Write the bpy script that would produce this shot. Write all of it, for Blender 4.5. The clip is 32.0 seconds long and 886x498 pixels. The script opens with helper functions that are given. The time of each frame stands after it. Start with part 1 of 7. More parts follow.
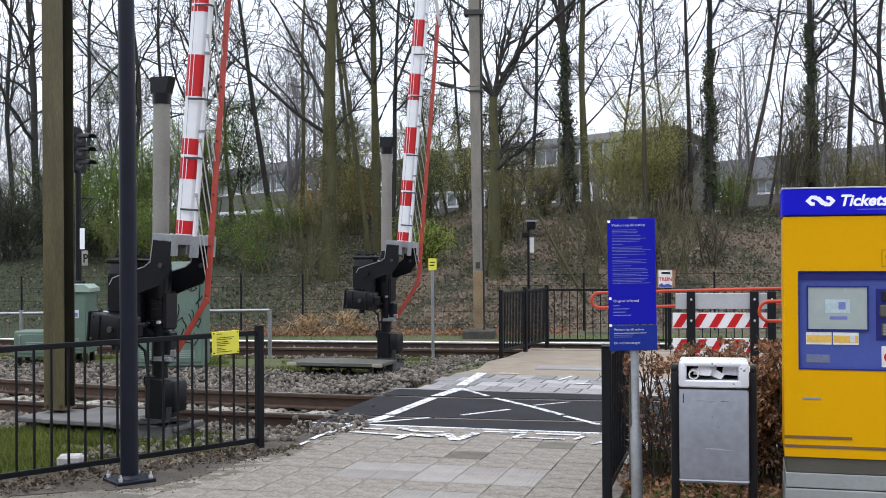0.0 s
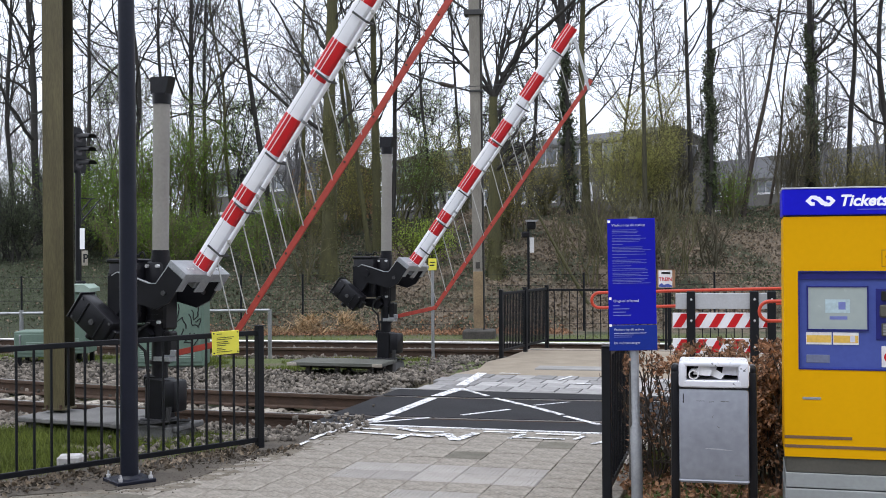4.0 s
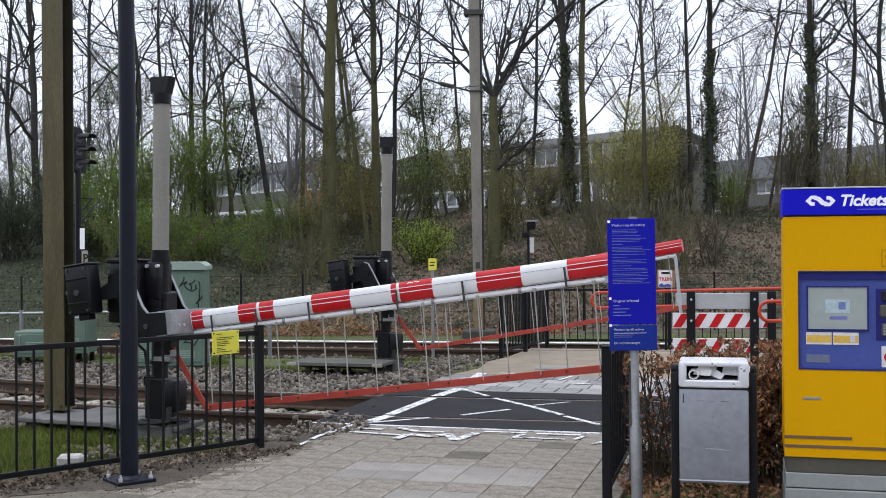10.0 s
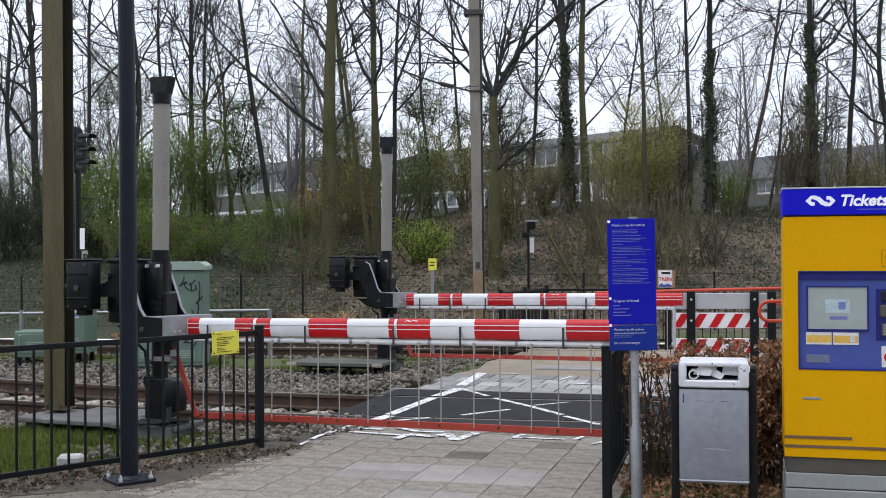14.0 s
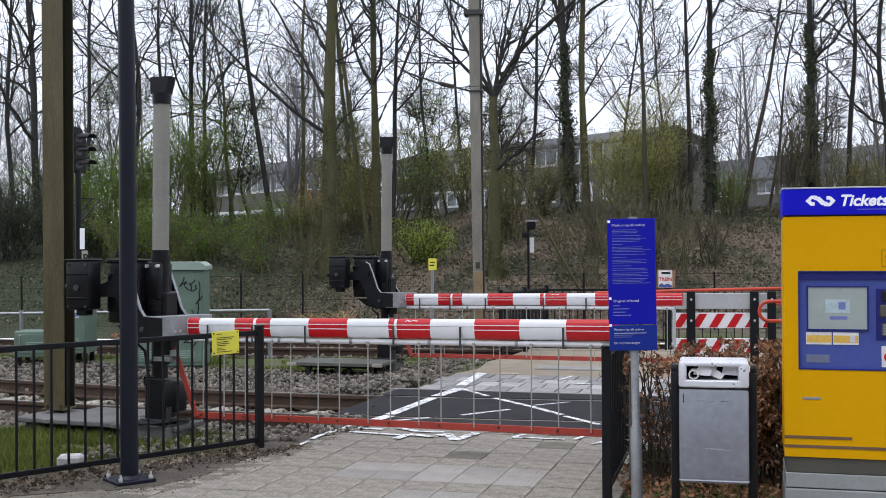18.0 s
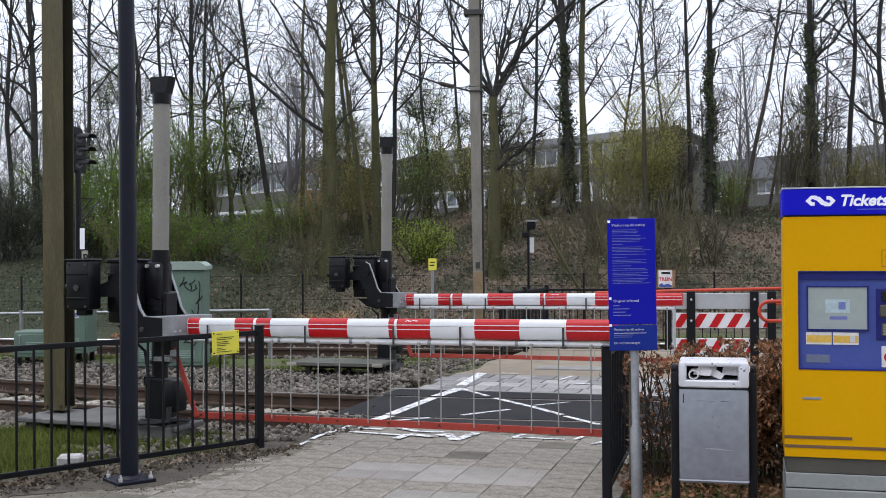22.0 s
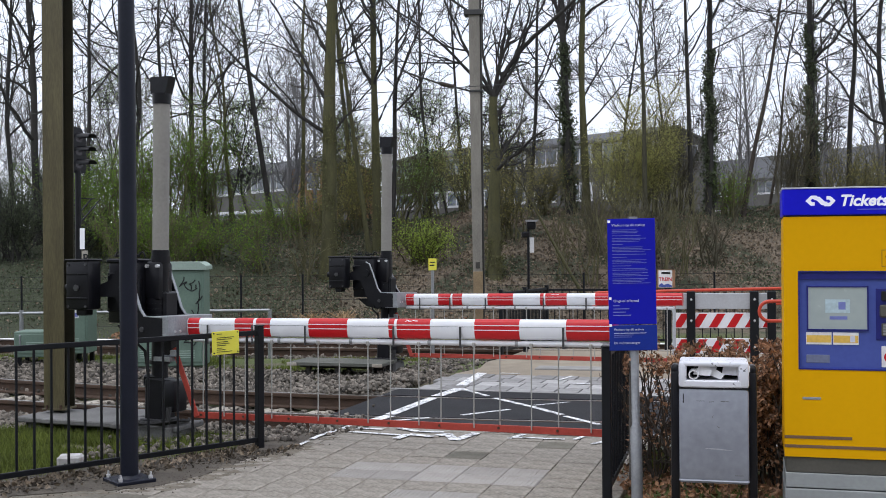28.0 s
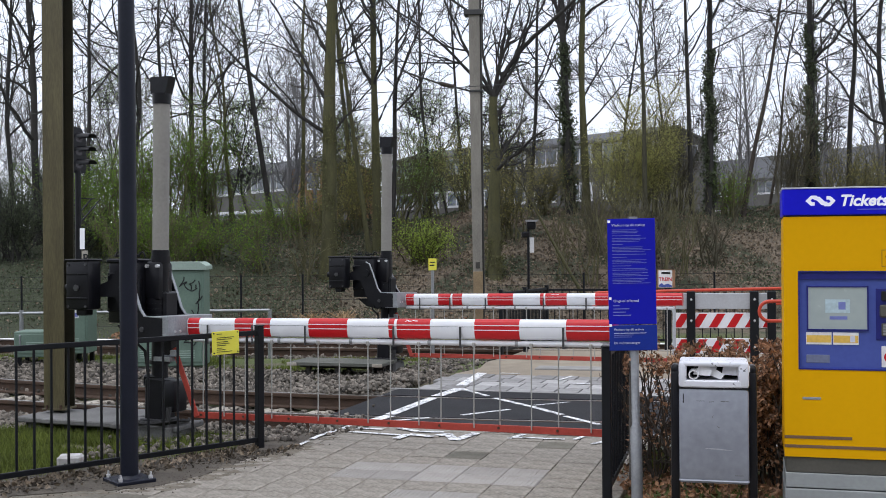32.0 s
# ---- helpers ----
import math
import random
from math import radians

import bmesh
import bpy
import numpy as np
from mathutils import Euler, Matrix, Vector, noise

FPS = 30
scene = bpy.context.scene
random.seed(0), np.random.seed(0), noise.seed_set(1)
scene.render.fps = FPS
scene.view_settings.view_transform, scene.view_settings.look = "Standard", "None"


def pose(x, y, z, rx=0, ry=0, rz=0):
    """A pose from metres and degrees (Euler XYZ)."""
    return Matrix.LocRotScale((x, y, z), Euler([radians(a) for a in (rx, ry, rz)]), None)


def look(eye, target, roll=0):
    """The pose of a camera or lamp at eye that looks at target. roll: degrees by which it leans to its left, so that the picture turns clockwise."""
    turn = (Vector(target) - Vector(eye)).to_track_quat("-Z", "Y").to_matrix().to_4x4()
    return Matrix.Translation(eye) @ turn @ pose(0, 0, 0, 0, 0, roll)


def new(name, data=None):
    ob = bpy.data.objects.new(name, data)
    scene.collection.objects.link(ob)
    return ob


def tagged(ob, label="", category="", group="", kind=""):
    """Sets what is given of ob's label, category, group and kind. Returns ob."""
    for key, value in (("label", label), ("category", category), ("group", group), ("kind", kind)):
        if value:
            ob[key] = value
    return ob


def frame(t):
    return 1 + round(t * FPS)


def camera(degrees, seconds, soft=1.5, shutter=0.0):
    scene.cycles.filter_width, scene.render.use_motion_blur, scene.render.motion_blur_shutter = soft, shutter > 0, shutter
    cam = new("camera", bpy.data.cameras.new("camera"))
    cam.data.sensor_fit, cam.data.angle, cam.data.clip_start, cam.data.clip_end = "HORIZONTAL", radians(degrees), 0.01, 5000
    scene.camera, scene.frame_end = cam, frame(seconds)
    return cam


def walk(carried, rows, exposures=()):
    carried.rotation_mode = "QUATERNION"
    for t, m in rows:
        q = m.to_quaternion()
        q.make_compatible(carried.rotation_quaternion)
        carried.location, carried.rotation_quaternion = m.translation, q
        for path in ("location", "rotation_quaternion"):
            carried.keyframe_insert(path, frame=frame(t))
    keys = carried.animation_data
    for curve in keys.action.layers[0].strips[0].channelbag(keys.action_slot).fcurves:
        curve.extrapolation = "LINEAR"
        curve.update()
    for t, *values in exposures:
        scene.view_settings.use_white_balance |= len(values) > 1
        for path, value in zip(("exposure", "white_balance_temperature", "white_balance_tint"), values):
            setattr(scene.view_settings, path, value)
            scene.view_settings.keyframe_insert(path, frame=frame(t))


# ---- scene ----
cam = camera(42, 32.0, soft=0.95)
EYE = (0.0, 0.0, 1.62)
HELD = look(EYE, (0.0, 10.0, 1.62), -0.35)
walk(cam, [(0.0, HELD), (32.0, HELD)], exposures=[(0.0, 0.22), (3.5, 0.21), (6.0, 0.14), (8.0, 0.09), (10.0, -0.01), (13.0, -0.02), (32.0, -0.02)])

# ---------------- sky and sun: bright overcast spring day ----------------
world = bpy.data.worlds.new("overcast_sky")
scene.world = world
world.use_nodes = True
wn, wl = world.node_tree.nodes, world.node_tree.links
sky = wn.new("ShaderNodeTexSky")
sky.sky_type, sky.sun_disc = "NISHITA", False
sky.sun_elevation, sky.sun_rotation = radians(48), radians(-60)
cloud_tint = wn.new("ShaderNodeMix")
cloud_tint.data_type = "RGBA"
cloud_tint.inputs["Factor"].default_value = 0.93
cloud_noise = wn.new("ShaderNodeTexNoise")
cloud_noise.inputs["Scale"].default_value, cloud_noise.inputs["Detail"].default_value = 2.2, 3.0
cloud_ramp = wn.new("ShaderNodeValToRGB")
cloud_ramp.color_ramp.elements[0].color = (8.3, 8.9, 10.3, 1)
cloud_ramp.color_ramp.elements[1].color = (10.2, 10.7, 12.0, 1)
wl.new(cloud_noise.outputs["Fac"], cloud_ramp.inputs[0])
wl.new(sky.outputs[0], cloud_tint.inputs[6])
wl.new(cloud_ramp.outputs[0], cloud_tint.inputs[7])
wl.new(cloud_tint.outputs[2], wn["Background"].inputs[0])
wn["Background"].inputs[1].default_value = 0.118

sun = new("sun", bpy.data.lights.new("sun", "SUN"))
sun.data.energy, sun.data.angle, sun.data.color = 1.15, radians(40), (1.0, 1.0, 0.99)
sun.matrix_world = look((-5, 2, 18), (0, 8, 0))


# ---------------- materials ----------------
def material(name, color, rough=0.6, metal=0.0, color2=None, scale=6.0, fine=60.0, bump=0.15, depth=0.01,
             spread=0.35, per_piece=0.0, island=0.0, spec=0.5, emit=0.0, coat=0.0, stretch=None, thin=0.0, centre=0.5):
    """Two scales of colour variation, fine relief, optional variation from piece to piece."""
    m = bpy.data.materials.new(name)
    m.use_nodes = True
    n, l = m.node_tree.nodes, m.node_tree.links
    b = n["Principled BSDF"]
    tc = n.new("ShaderNodeTexCoord")
    src = tc.outputs["Object"]
    if stretch:
        mp = n.new("ShaderNodeMapping")
        mp.inputs["Scale"].default_value = stretch
        l.new(src, mp.inputs[0])
        src = mp.outputs[0]
    big, small = n.new("ShaderNodeTexNoise"), n.new("ShaderNodeTexNoise")
    big.inputs["Scale"].default_value, big.inputs["Detail"].default_value = scale, 5.0
    small.inputs["Scale"].default_value, small.inputs["Detail"].default_value = fine, 4.0
    l.new(src, big.inputs[0])
    l.new(src, small.inputs[0])
    add = n.new("ShaderNodeMath")
    add.operation = "MULTIPLY_ADD"
    l.new(small.outputs["Fac"], add.inputs[0])
    add.inputs[1].default_value = 0.45
    half = n.new("ShaderNodeMath")
    half.operation = "MULTIPLY"
    half.inputs[1].default_value = 0.55
    l.new(big.outputs["Fac"], half.inputs[0])
    l.new(half.outputs[0], add.inputs[2])
    ramp = n.new("ShaderNodeMapRange")
    ramp.inputs[1].default_value, ramp.inputs[2].default_value = centre - spread / 2, centre + spread / 2
    l.new(add.outputs[0], ramp.inputs[0])
    mix = n.new("ShaderNodeMix")
    mix.data_type = "RGBA"
    c2 = color2 or tuple(c * 0.72 for c in color)
    mix.inputs[6].default_value, mix.inputs[7].default_value = (*c2, 1), (*color, 1)
    l.new(ramp.outputs[0], mix.inputs["Factor"])
    out = mix.outputs[2]
    if per_piece or island:
        if per_piece:
            info = n.new("ShaderNodeObjectInfo")
            rnd = info.outputs["Random"]
        else:
            info = n.new("ShaderNodeNewGeometry")
            rnd = info.outputs["Random Per Island"]
        amount = per_piece or island
        mr = n.new("ShaderNodeMapRange")
        mr.inputs[3].default_value, mr.inputs[4].default_value = 1 - amount, 1 + amount
        l.new(rnd, mr.inputs[0])
        mul = n.new("ShaderNodeVectorMath")
        mul.operation = "SCALE"
        l.new(out, mul.inputs[0])
        l.new(mr.outputs[0], mul.inputs["Scale"])
        out = mul.outputs[0]
    l.new(out, b.inputs["Base Color"])
    rr = n.new("ShaderNodeMapRange")
    rr.inputs[3].default_value, rr.inputs[4].default_value = max(0.03, rough - 0.1), min(1.0, rough + 0.1)
    l.new(add.outputs[0], rr.inputs[0])
    l.new(rr.outputs[0], b.inputs["Roughness"])
    b.inputs["Metallic"].default_value = metal
    b.inputs["Specular IOR Level"].default_value = spec
    b.inputs["Coat Weight"].default_value = coat
    if thin:
        b.inputs["Subsurface Weight"].default_value = 0.0
        tr = n.new("ShaderNodeBsdfTranslucent")
        l.new(out, tr.inputs[0])
        ms = n.new("ShaderNodeMixShader")
        ms.inputs[0].default_value = thin
        l.new(b.outputs[0], ms.inputs[1])
        l.new(tr.outputs[0], ms.inputs[2])
        l.new(ms.outputs[0], n["Material Output"].inputs[0])
    if bump:
        bp = n.new("ShaderNodeBump")
        bp.inputs["Strength"].default_value, bp.inputs["Distance"].default_value = bump, depth
        l.new(add.outputs[0], bp.inputs["Height"])
        l.new(bp.outputs[0], b.inputs["Normal"])
    if emit:
        l.new(out, b.inputs["Emission Color"])
        b.inputs["Emission Strength"].default_value = emit
    return m


M = {}
M["asphalt"] = material("asphalt", (0.038, 0.038, 0.042), 0.9, color2=(0.021, 0.0215, 0.024), scale=2.0, fine=160, bump=0.5, depth=0.006, spec=0.2)
M["tile"] = material("paving_tile", (0.345, 0.312, 0.270), 0.9, color2=(0.165, 0.146, 0.122), scale=11.0, fine=42, bump=0.7, depth=0.006, spread=0.28, per_piece=0.03)
M["joint"] = material("jointing_sand", (0.19, 0.168, 0.138), 0.95, color2=(0.11, 0.097, 0.079), scale=5.0, fine=60, bump=0.3, depth=0.004)
M["pale_tile"] = material("pale_ribbed_tile", (0.40, 0.375, 0.35), 0.85, color2=(0.26, 0.24, 0.22), scale=3.0, fine=80, bump=0.3, depth=0.004, per_piece=0.1)
M["grey_tile"] = material("grey_concrete_tile", (0.43, 0.42, 0.42), 0.9, color2=(0.22, 0.213, 0.21), scale=7.0, fine=60, bump=0.4, depth=0.004, per_piece=0.34)
M["sandy"] = material("sandy_path", (0.375, 0.318, 0.245), 0.95, color2=(0.23, 0.192, 0.148), scale=2.6, fine=70, bump=0.5, depth=0.01)
M["paint"] = material("worn_road_paint", (0.84, 0.84, 0.86), 0.7, color2=(0.16, 0.16, 0.165), scale=11.0, fine=45, bump=0.2, depth=0.003, spread=0.10, centre=0.455)
M["concrete"] = material("concrete", (0.38, 0.37, 0.36), 0.9, color2=(0.22, 0.215, 0.21), scale=4.0, fine=70, bump=0.35, depth=0.005)
M["sleeper"] = material("sleeper_concrete", (0.50, 0.46, 0.40), 0.9, color2=(0.30, 0.26, 0.21), scale=5.0, fine=60, bump=0.4, depth=0.006)
M["stone"] = material("ballast_stone", (0.235, 0.206, 0.174), 0.9, color2=(0.078, 0.067, 0.056), scale=9.0, fine=70, bump=0.3, depth=0.006, island=0.7)
M["rust"] = material("rail_rust", (0.100, 0.060, 0.040), 0.85, color2=(0.042, 0.027, 0.020), scale=6.0, fine=80, bump=0.3, depth=0.004)
M["rail_top"] = material("rail_worn_steel", (0.55, 0.53, 0.52), 0.32, 1.0, color2=(0.36, 0.32, 0.29), scale=4.0, fine=60, bump=0.05, stretch=(0.3, 3, 3))
M["rail_bright"] = material("polished_rail_steel", (0.78, 0.78, 0.78), 0.38, 1.0, color2=(0.60, 0.59, 0.58), scale=4.0, fine=60, bump=0.03, stretch=(0.3, 3, 3))
M["black"] = material("black_machine_paint", (0.0125, 0.0125, 0.0165), 0.36, color2=(0.006, 0.006, 0.008), scale=5.0, fine=70, bump=0.08, depth=0.004, spec=0.3)
M["fence"] = material("black_fence_paint", (0.008, 0.009, 0.013), 0.5, color2=(0.004, 0.005, 0.007), scale=6.0, fine=70, bump=0.12, depth=0.003, spec=0.3)
M["navy"] = material("dark_blue_pole_paint", (0.011, 0.013, 0.026), 0.45, color2=(0.006, 0.008, 0.016), scale=3.0, fine=50, bump=0.1, depth=0.003, spec=0.3)
M["galva"] = material("galvanised_steel", (0.42, 0.43, 0.45), 0.5, 0.7, color2=(0.28, 0.29, 0.31), scale=8.0, fine=60, bump=0.08)
M["alu"] = material("brushed_aluminium", (0.66, 0.67, 0.70), 0.42, 0.35, color2=(0.50, 0.51, 0.54), scale=6.0, fine=60, bump=0.08)
M["white"] = material("white_barrier_paint", (0.90, 0.91, 0.95), 0.35, color2=(0.82, 0.83, 0.88), scale=1.5, fine=12, bump=0.0)
M["red"] = material("red_reflective_sheet", (0.62, 0.011, 0.018), 0.35, color2=(0.53, 0.009, 0.014), scale=5.0, fine=50, bump=0.05)
M["skirt"] = material("orange_red_bar_paint", (0.48, 0.064, 0.042), 0.5, color2=(0.32, 0.040, 0.028), scale=6.0, fine=50, bump=0.1)
M["tube_red"] = material("orange_red_tube_paint", (0.66, 0.075, 0.035), 0.4, color2=(0.48, 0.045, 0.022), scale=6.0, fine=50, bump=0.06)
M["mast"] = material("grey_mast_coating", (0.305, 0.29, 0.265), 0.65, color2=(0.23, 0.218, 0.20), scale=3.0, fine=40, bump=0.06)
# darker copy of the beam steel: shade put into the colour
M["beam_shade"] = material("shaded_beam_steel", (0.044, 0.038, 0.020), 0.6, color2=(0.020, 0.018, 0.010), scale=4.0, fine=50, bump=0.2)
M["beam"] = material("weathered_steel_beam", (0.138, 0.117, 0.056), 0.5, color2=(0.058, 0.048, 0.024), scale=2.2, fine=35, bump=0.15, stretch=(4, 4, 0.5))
M["pole_concrete"] = material("old_pole_concrete", (0.31, 0.29, 0.255), 0.9, color2=(0.17, 0.157, 0.137), scale=2.5, fine=45, bump=0.3, stretch=(3, 3, 0.6))
M["cabinet"] = material("grey_green_cabinet_paint", (0.165, 0.245, 0.195), 0.6, color2=(0.12, 0.18, 0.145), scale=3.0, fine=45, bump=0.06)
M["cabinet_top"] = material("pale_green_cabinet_roof", (0.37, 0.47, 0.41), 0.6, color2=(0.28, 0.36, 0.31), scale=3.0, fine=45, bump=0.06)
M["spray"] = material("dark_spray_paint", (0.012, 0.014, 0.016), 0.7)
M["yellow"] = material("yellow_machine_paint", (0.81, 0.415, 0.0005), 0.5, color2=(0.76, 0.388, 0.0005), scale=1.6, fine=30, bump=0.02, spec=0.12)
M["blue"] = material("ultramarine_sign_face", (0.006, 0.006, 0.42), 0.38, color2=(0.005, 0.005, 0.36), scale=2.0, fine=30, bump=0.02, emit=0.4, spec=0.25)
M["blue_sign"] = material("ultramarine_sign_print", (0.006, 0.008, 0.44), 0.45, color2=(0.005, 0.007, 0.39), scale=2.0, fine=30, bump=0.02, spec=0.25)
M["blue_low"] = material("mid_blue_sign_print", (0.010, 0.034, 0.31), 0.45, color2=(0.008, 0.027, 0.26), scale=2.0, fine=30, bump=0.02, spec=0.25)
M["panel"] = material("blue_machine_panel", (0.070, 0.105, 0.40), 0.45, color2=(0.055, 0.085, 0.34), scale=3.0, fine=40, bump=0.03)
M["ochre"] = material("dark_ochre_seam", (0.42, 0.21, 0.008), 0.6, bump=0.0)
M["coin"] = material("dull_blue_grey_metal", (0.20, 0.23, 0.36), 0.5, 0.2, bump=0.0)
M["panel_dark"] = material("deep_blue_machine_panel", (0.014, 0.018, 0.21), 0.45)
M["screen"] = material("pale_display", (0.33, 0.38, 0.38), 0.25, color2=(0.29, 0.335, 0.34), scale=1.5, fine=20, bump=0.0, emit=0.18)
M["screen_soft"] = material("pale_display_mark", (0.44, 0.56, 0.62), 0.25, bump=0.0, emit=0.2)
M["letter"] = material("glowing_white", (0.85, 0.86, 0.92), 0.5, color2=(0.80, 0.81, 0.88), bump=0.0, emit=0.25)
M["print"] = material("white_print", (0.72, 0.74, 0.84), 0.5, color2=(0.62, 0.64, 0.78), bump=0.0)
M["print_dim"] = material("faint_print", (0.22, 0.25, 0.58), 0.5, color2=(0.17, 0.20, 0.50), bump=0.0)
M["paper_yellow"] = material("orange_yellow_notice", (0.90, 0.58, 0.12), 0.5, bump=0.0)
M["paper_white"] = material("white_paper", (0.90, 0.90, 0.92), 0.7, color2=(0.70, 0.70, 0.72), bump=0.1)
M["stripe"] = material("brown_grey_stripe", (0.20, 0.115, 0.06), 0.5, bump=0.0)
M["plinth"] = material("dark_olive_plinth_paint", (0.105, 0.10, 0.085), 0.7, scale=4.0)
M["steel_base"] = material("pale_grey_steel_skirt", (0.35, 0.375, 0.38), 0.5, color2=(0.28, 0.30, 0.31), scale=2.0, fine=40, bump=0.05)
M["bin"] = material("dull_aluminium_bin", (0.35, 0.37, 0.43), 0.5, 0.2, color2=(0.25, 0.265, 0.31), scale=3.0, fine=25, bump=0.1)
M["bin_lid"] = material("speckled_aluminium_lid", (0.76, 0.77, 0.84), 0.45, 0.1, color2=(0.10, 0.10, 0.12), scale=22.0, fine=75, bump=0.05, spread=0.05, centre=0.385)
M["bin_rub"] = material("rubbed_metal", (0.50, 0.51, 0.56), 0.5, 0.2, color2=(0.34, 0.35, 0.40), scale=30.0, fine=60, bump=0.0)
# near-black colour stands in for shade in openings, slots and gaps
M["dark_hole"] = material("opening_shade", (0.012, 0.012, 0.016), 0.8)
M["sign_yellow"] = material("lemon_yellow_sign", (0.90, 0.84, 0.10), 0.5, color2=(0.84, 0.77, 0.08), bump=0.02)
M["bolt"] = material("zinc_bolt", (0.78, 0.78, 0.80), 0.35, 0.3)
M["lamp_lens"] = material("dark_signal_lens", (0.03, 0.02, 0.03), 0.15)
M["board_wood"] = material("weathered_plank", (0.13, 0.12, 0.11), 0.85, color2=(0.075, 0.068, 0.06), scale=3.0, fine=50, bump=0.3, stretch=(0.5, 4, 4))
M["plank_grey"] = material("pale_grey_plank", (0.52, 0.53, 0.56), 0.6, color2=(0.40, 0.41, 0.43), scale=3.0, fine=40, bump=0.05)
M["bark"] = material("dark_bark", (0.052, 0.048, 0.044), 0.95, color2=(0.022, 0.021, 0.020), scale=4.0, fine=30, bump=0.6, depth=0.02, stretch=(3, 3, 0.6))
M["bark_green"] = material("mossy_bark", (0.115, 0.110, 0.045), 0.95, color2=(0.052, 0.050, 0.026), scale=3.0, fine=26, bump=0.6, depth=0.02, stretch=(3, 3, 0.7))
M["bark_brown"] = material("brown_bark", (0.085, 0.068, 0.056), 0.95, color2=(0.036, 0.027, 0.022), scale=4.0, fine=30, bump=0.5, depth=0.02, stretch=(3, 3, 0.6))
M["twig"] = material("twig_bark", (0.045, 0.042, 0.042), 0.95, color2=(0.026, 0.025, 0.025), scale=2.0, fine=10, bump=0.0)
# far twigs are paled: haze painted into the bark colour
M["twig_hazed"] = material("hazed_far_twig", (0.19, 0.185, 0.19), 0.95, color2=(0.13, 0.126, 0.13), scale=1.0, fine=6, bump=0.0)
M["leaf"] = material("fresh_spring_leaf", (0.23, 0.37, 0.05), 0.6, color2=(0.13, 0.22, 0.025), scale=0.8, fine=8, bump=0.0, island=0.4, thin=0.5)
M["leaf_olive"] = material("olive_bud_leaf", (0.38, 0.355, 0.115), 0.7, color2=(0.25, 0.225, 0.07), scale=0.7, fine=8, bump=0.0, island=0.4, thin=0.5)
M["leaf_bright"] = material("bright_green_leaf", (0.44, 0.58, 0.085), 0.6, color2=(0.26, 0.36, 0.05), scale=0.8, fine=8, bump=0.0, island=0.35, thin=0.35)
M["ivy"] = material("ivy_leaf", (0.105, 0.130, 0.070), 0.5, color2=(0.055, 0.070, 0.038), scale=1.5, fine=9, bump=0.0, island=0.5, thin=0.3)
M["dead"] = material("dry_brown_leaf", (0.40, 0.225, 0.13), 0.75, color2=(0.20, 0.105, 0.06), scale=3.0, fine=20, bump=0.0, island=0.6, thin=0.2)
M["litter"] = material("fallen_leaf", (0.260, 0.204, 0.146), 0.85, color2=(0.090, 0.070, 0.050), scale=1.0, fine=9, bump=0.0, island=0.6)
M["dry_grass"] = material("dry_straw", (0.44, 0.305, 0.165), 0.9, color2=(0.26, 0.17, 0.09), scale=2.0, fine=9, bump=0.0, island=0.3)
M["grass"] = material("grass_blade", (0.175, 0.215, 0.038), 0.8, color2=(0.080, 0.102, 0.018), scale=1.2, fine=9, bump=0.0, island=0.45, thin=0.25)
M["brick"] = material("red_brown_brick_wall", (0.32, 0.18, 0.095), 0.9, color2=(0.22, 0.125, 0.07), scale=1.0, fine=14, bump=0.2)
M["wall_grey"] = material("grey_brown_brick_wall", (0.135, 0.128, 0.118), 0.9, color2=(0.085, 0.082, 0.076), scale=1.0, fine=14, bump=0.2)
M["roof"] = material("grey_roof_tile", (0.095, 0.097, 0.105), 0.8, color2=(0.065, 0.066, 0.073), scale=1.0, fine=10, bump=0.3)
M["frame_white"] = material("white_window_frame", (0.72, 0.72, 0.74), 0.5, bump=0.0)
M["pane"] = material("dark_window_pane", (0.06, 0.07, 0.08), 0.06, color2=(0.045, 0.052, 0.06), scale=0.6, fine=3, bump=0.0, spec=0.8)
M["car_paint"] = material("pale_blue_car_paint", (0.50, 0.56, 0.64), 0.3, bump=0.0, coat=0.5)
M["rubber"] = material("black_rubber", (0.015, 0.015, 0.016), 0.8)
M["wire"] = material("overhead_wire", (0.05, 0.05, 0.052), 0.6)
M["stem"] = material("olive_grey_stem_bark", (0.165, 0.153, 0.078), 0.95, color2=(0.10, 0.092, 0.047), scale=3.0, fine=20, bump=0.0)
M["slab"] = material("dirty_grey_slab", (0.20, 0.197, 0.195), 0.9, color2=(0.098, 0.095, 0.092), scale=3.0, fine=60, bump=0.35, depth=0.005)
M["backdrop"] = material("unseen_backdrop_wall", (0.06, 0.062, 0.045), 0.95, color2=(0.03, 0.032, 0.022), scale=0.3, fine=3.0, bump=0.0)
M["yoke"] = material("worn_grey_steel", (0.42, 0.44, 0.46), 0.5, 0.3, color2=(0.25, 0.26, 0.28), scale=9.0, fine=60, bump=0.1)
M["rod"] = material("dull_rod_steel", (0.46, 0.455, 0.43), 0.5, 0.15, color2=(0.34, 0.335, 0.32), scale=8.0, fine=40, bump=0.0)
M["strap"] = material("dark_clamp_steel", (0.10, 0.10, 0.105), 0.5, 0.5, color2=(0.06, 0.06, 0.065), bump=0.0)
M["deck_wood"] = material("grey_green_deck_board", (0.15, 0.155, 0.135), 0.85, color2=(0.08, 0.082, 0.07), scale=3.0, fine=50, bump=0.3, stretch=(0.5, 4, 4))
M["dirty_tile"] = material("dirty_paving_tile", (0.200, 0.185, 0.150), 0.95, color2=(0.095, 0.086, 0.066), scale=6.0, fine=50, bump=0.5, depth=0.006, per_piece=0.12)
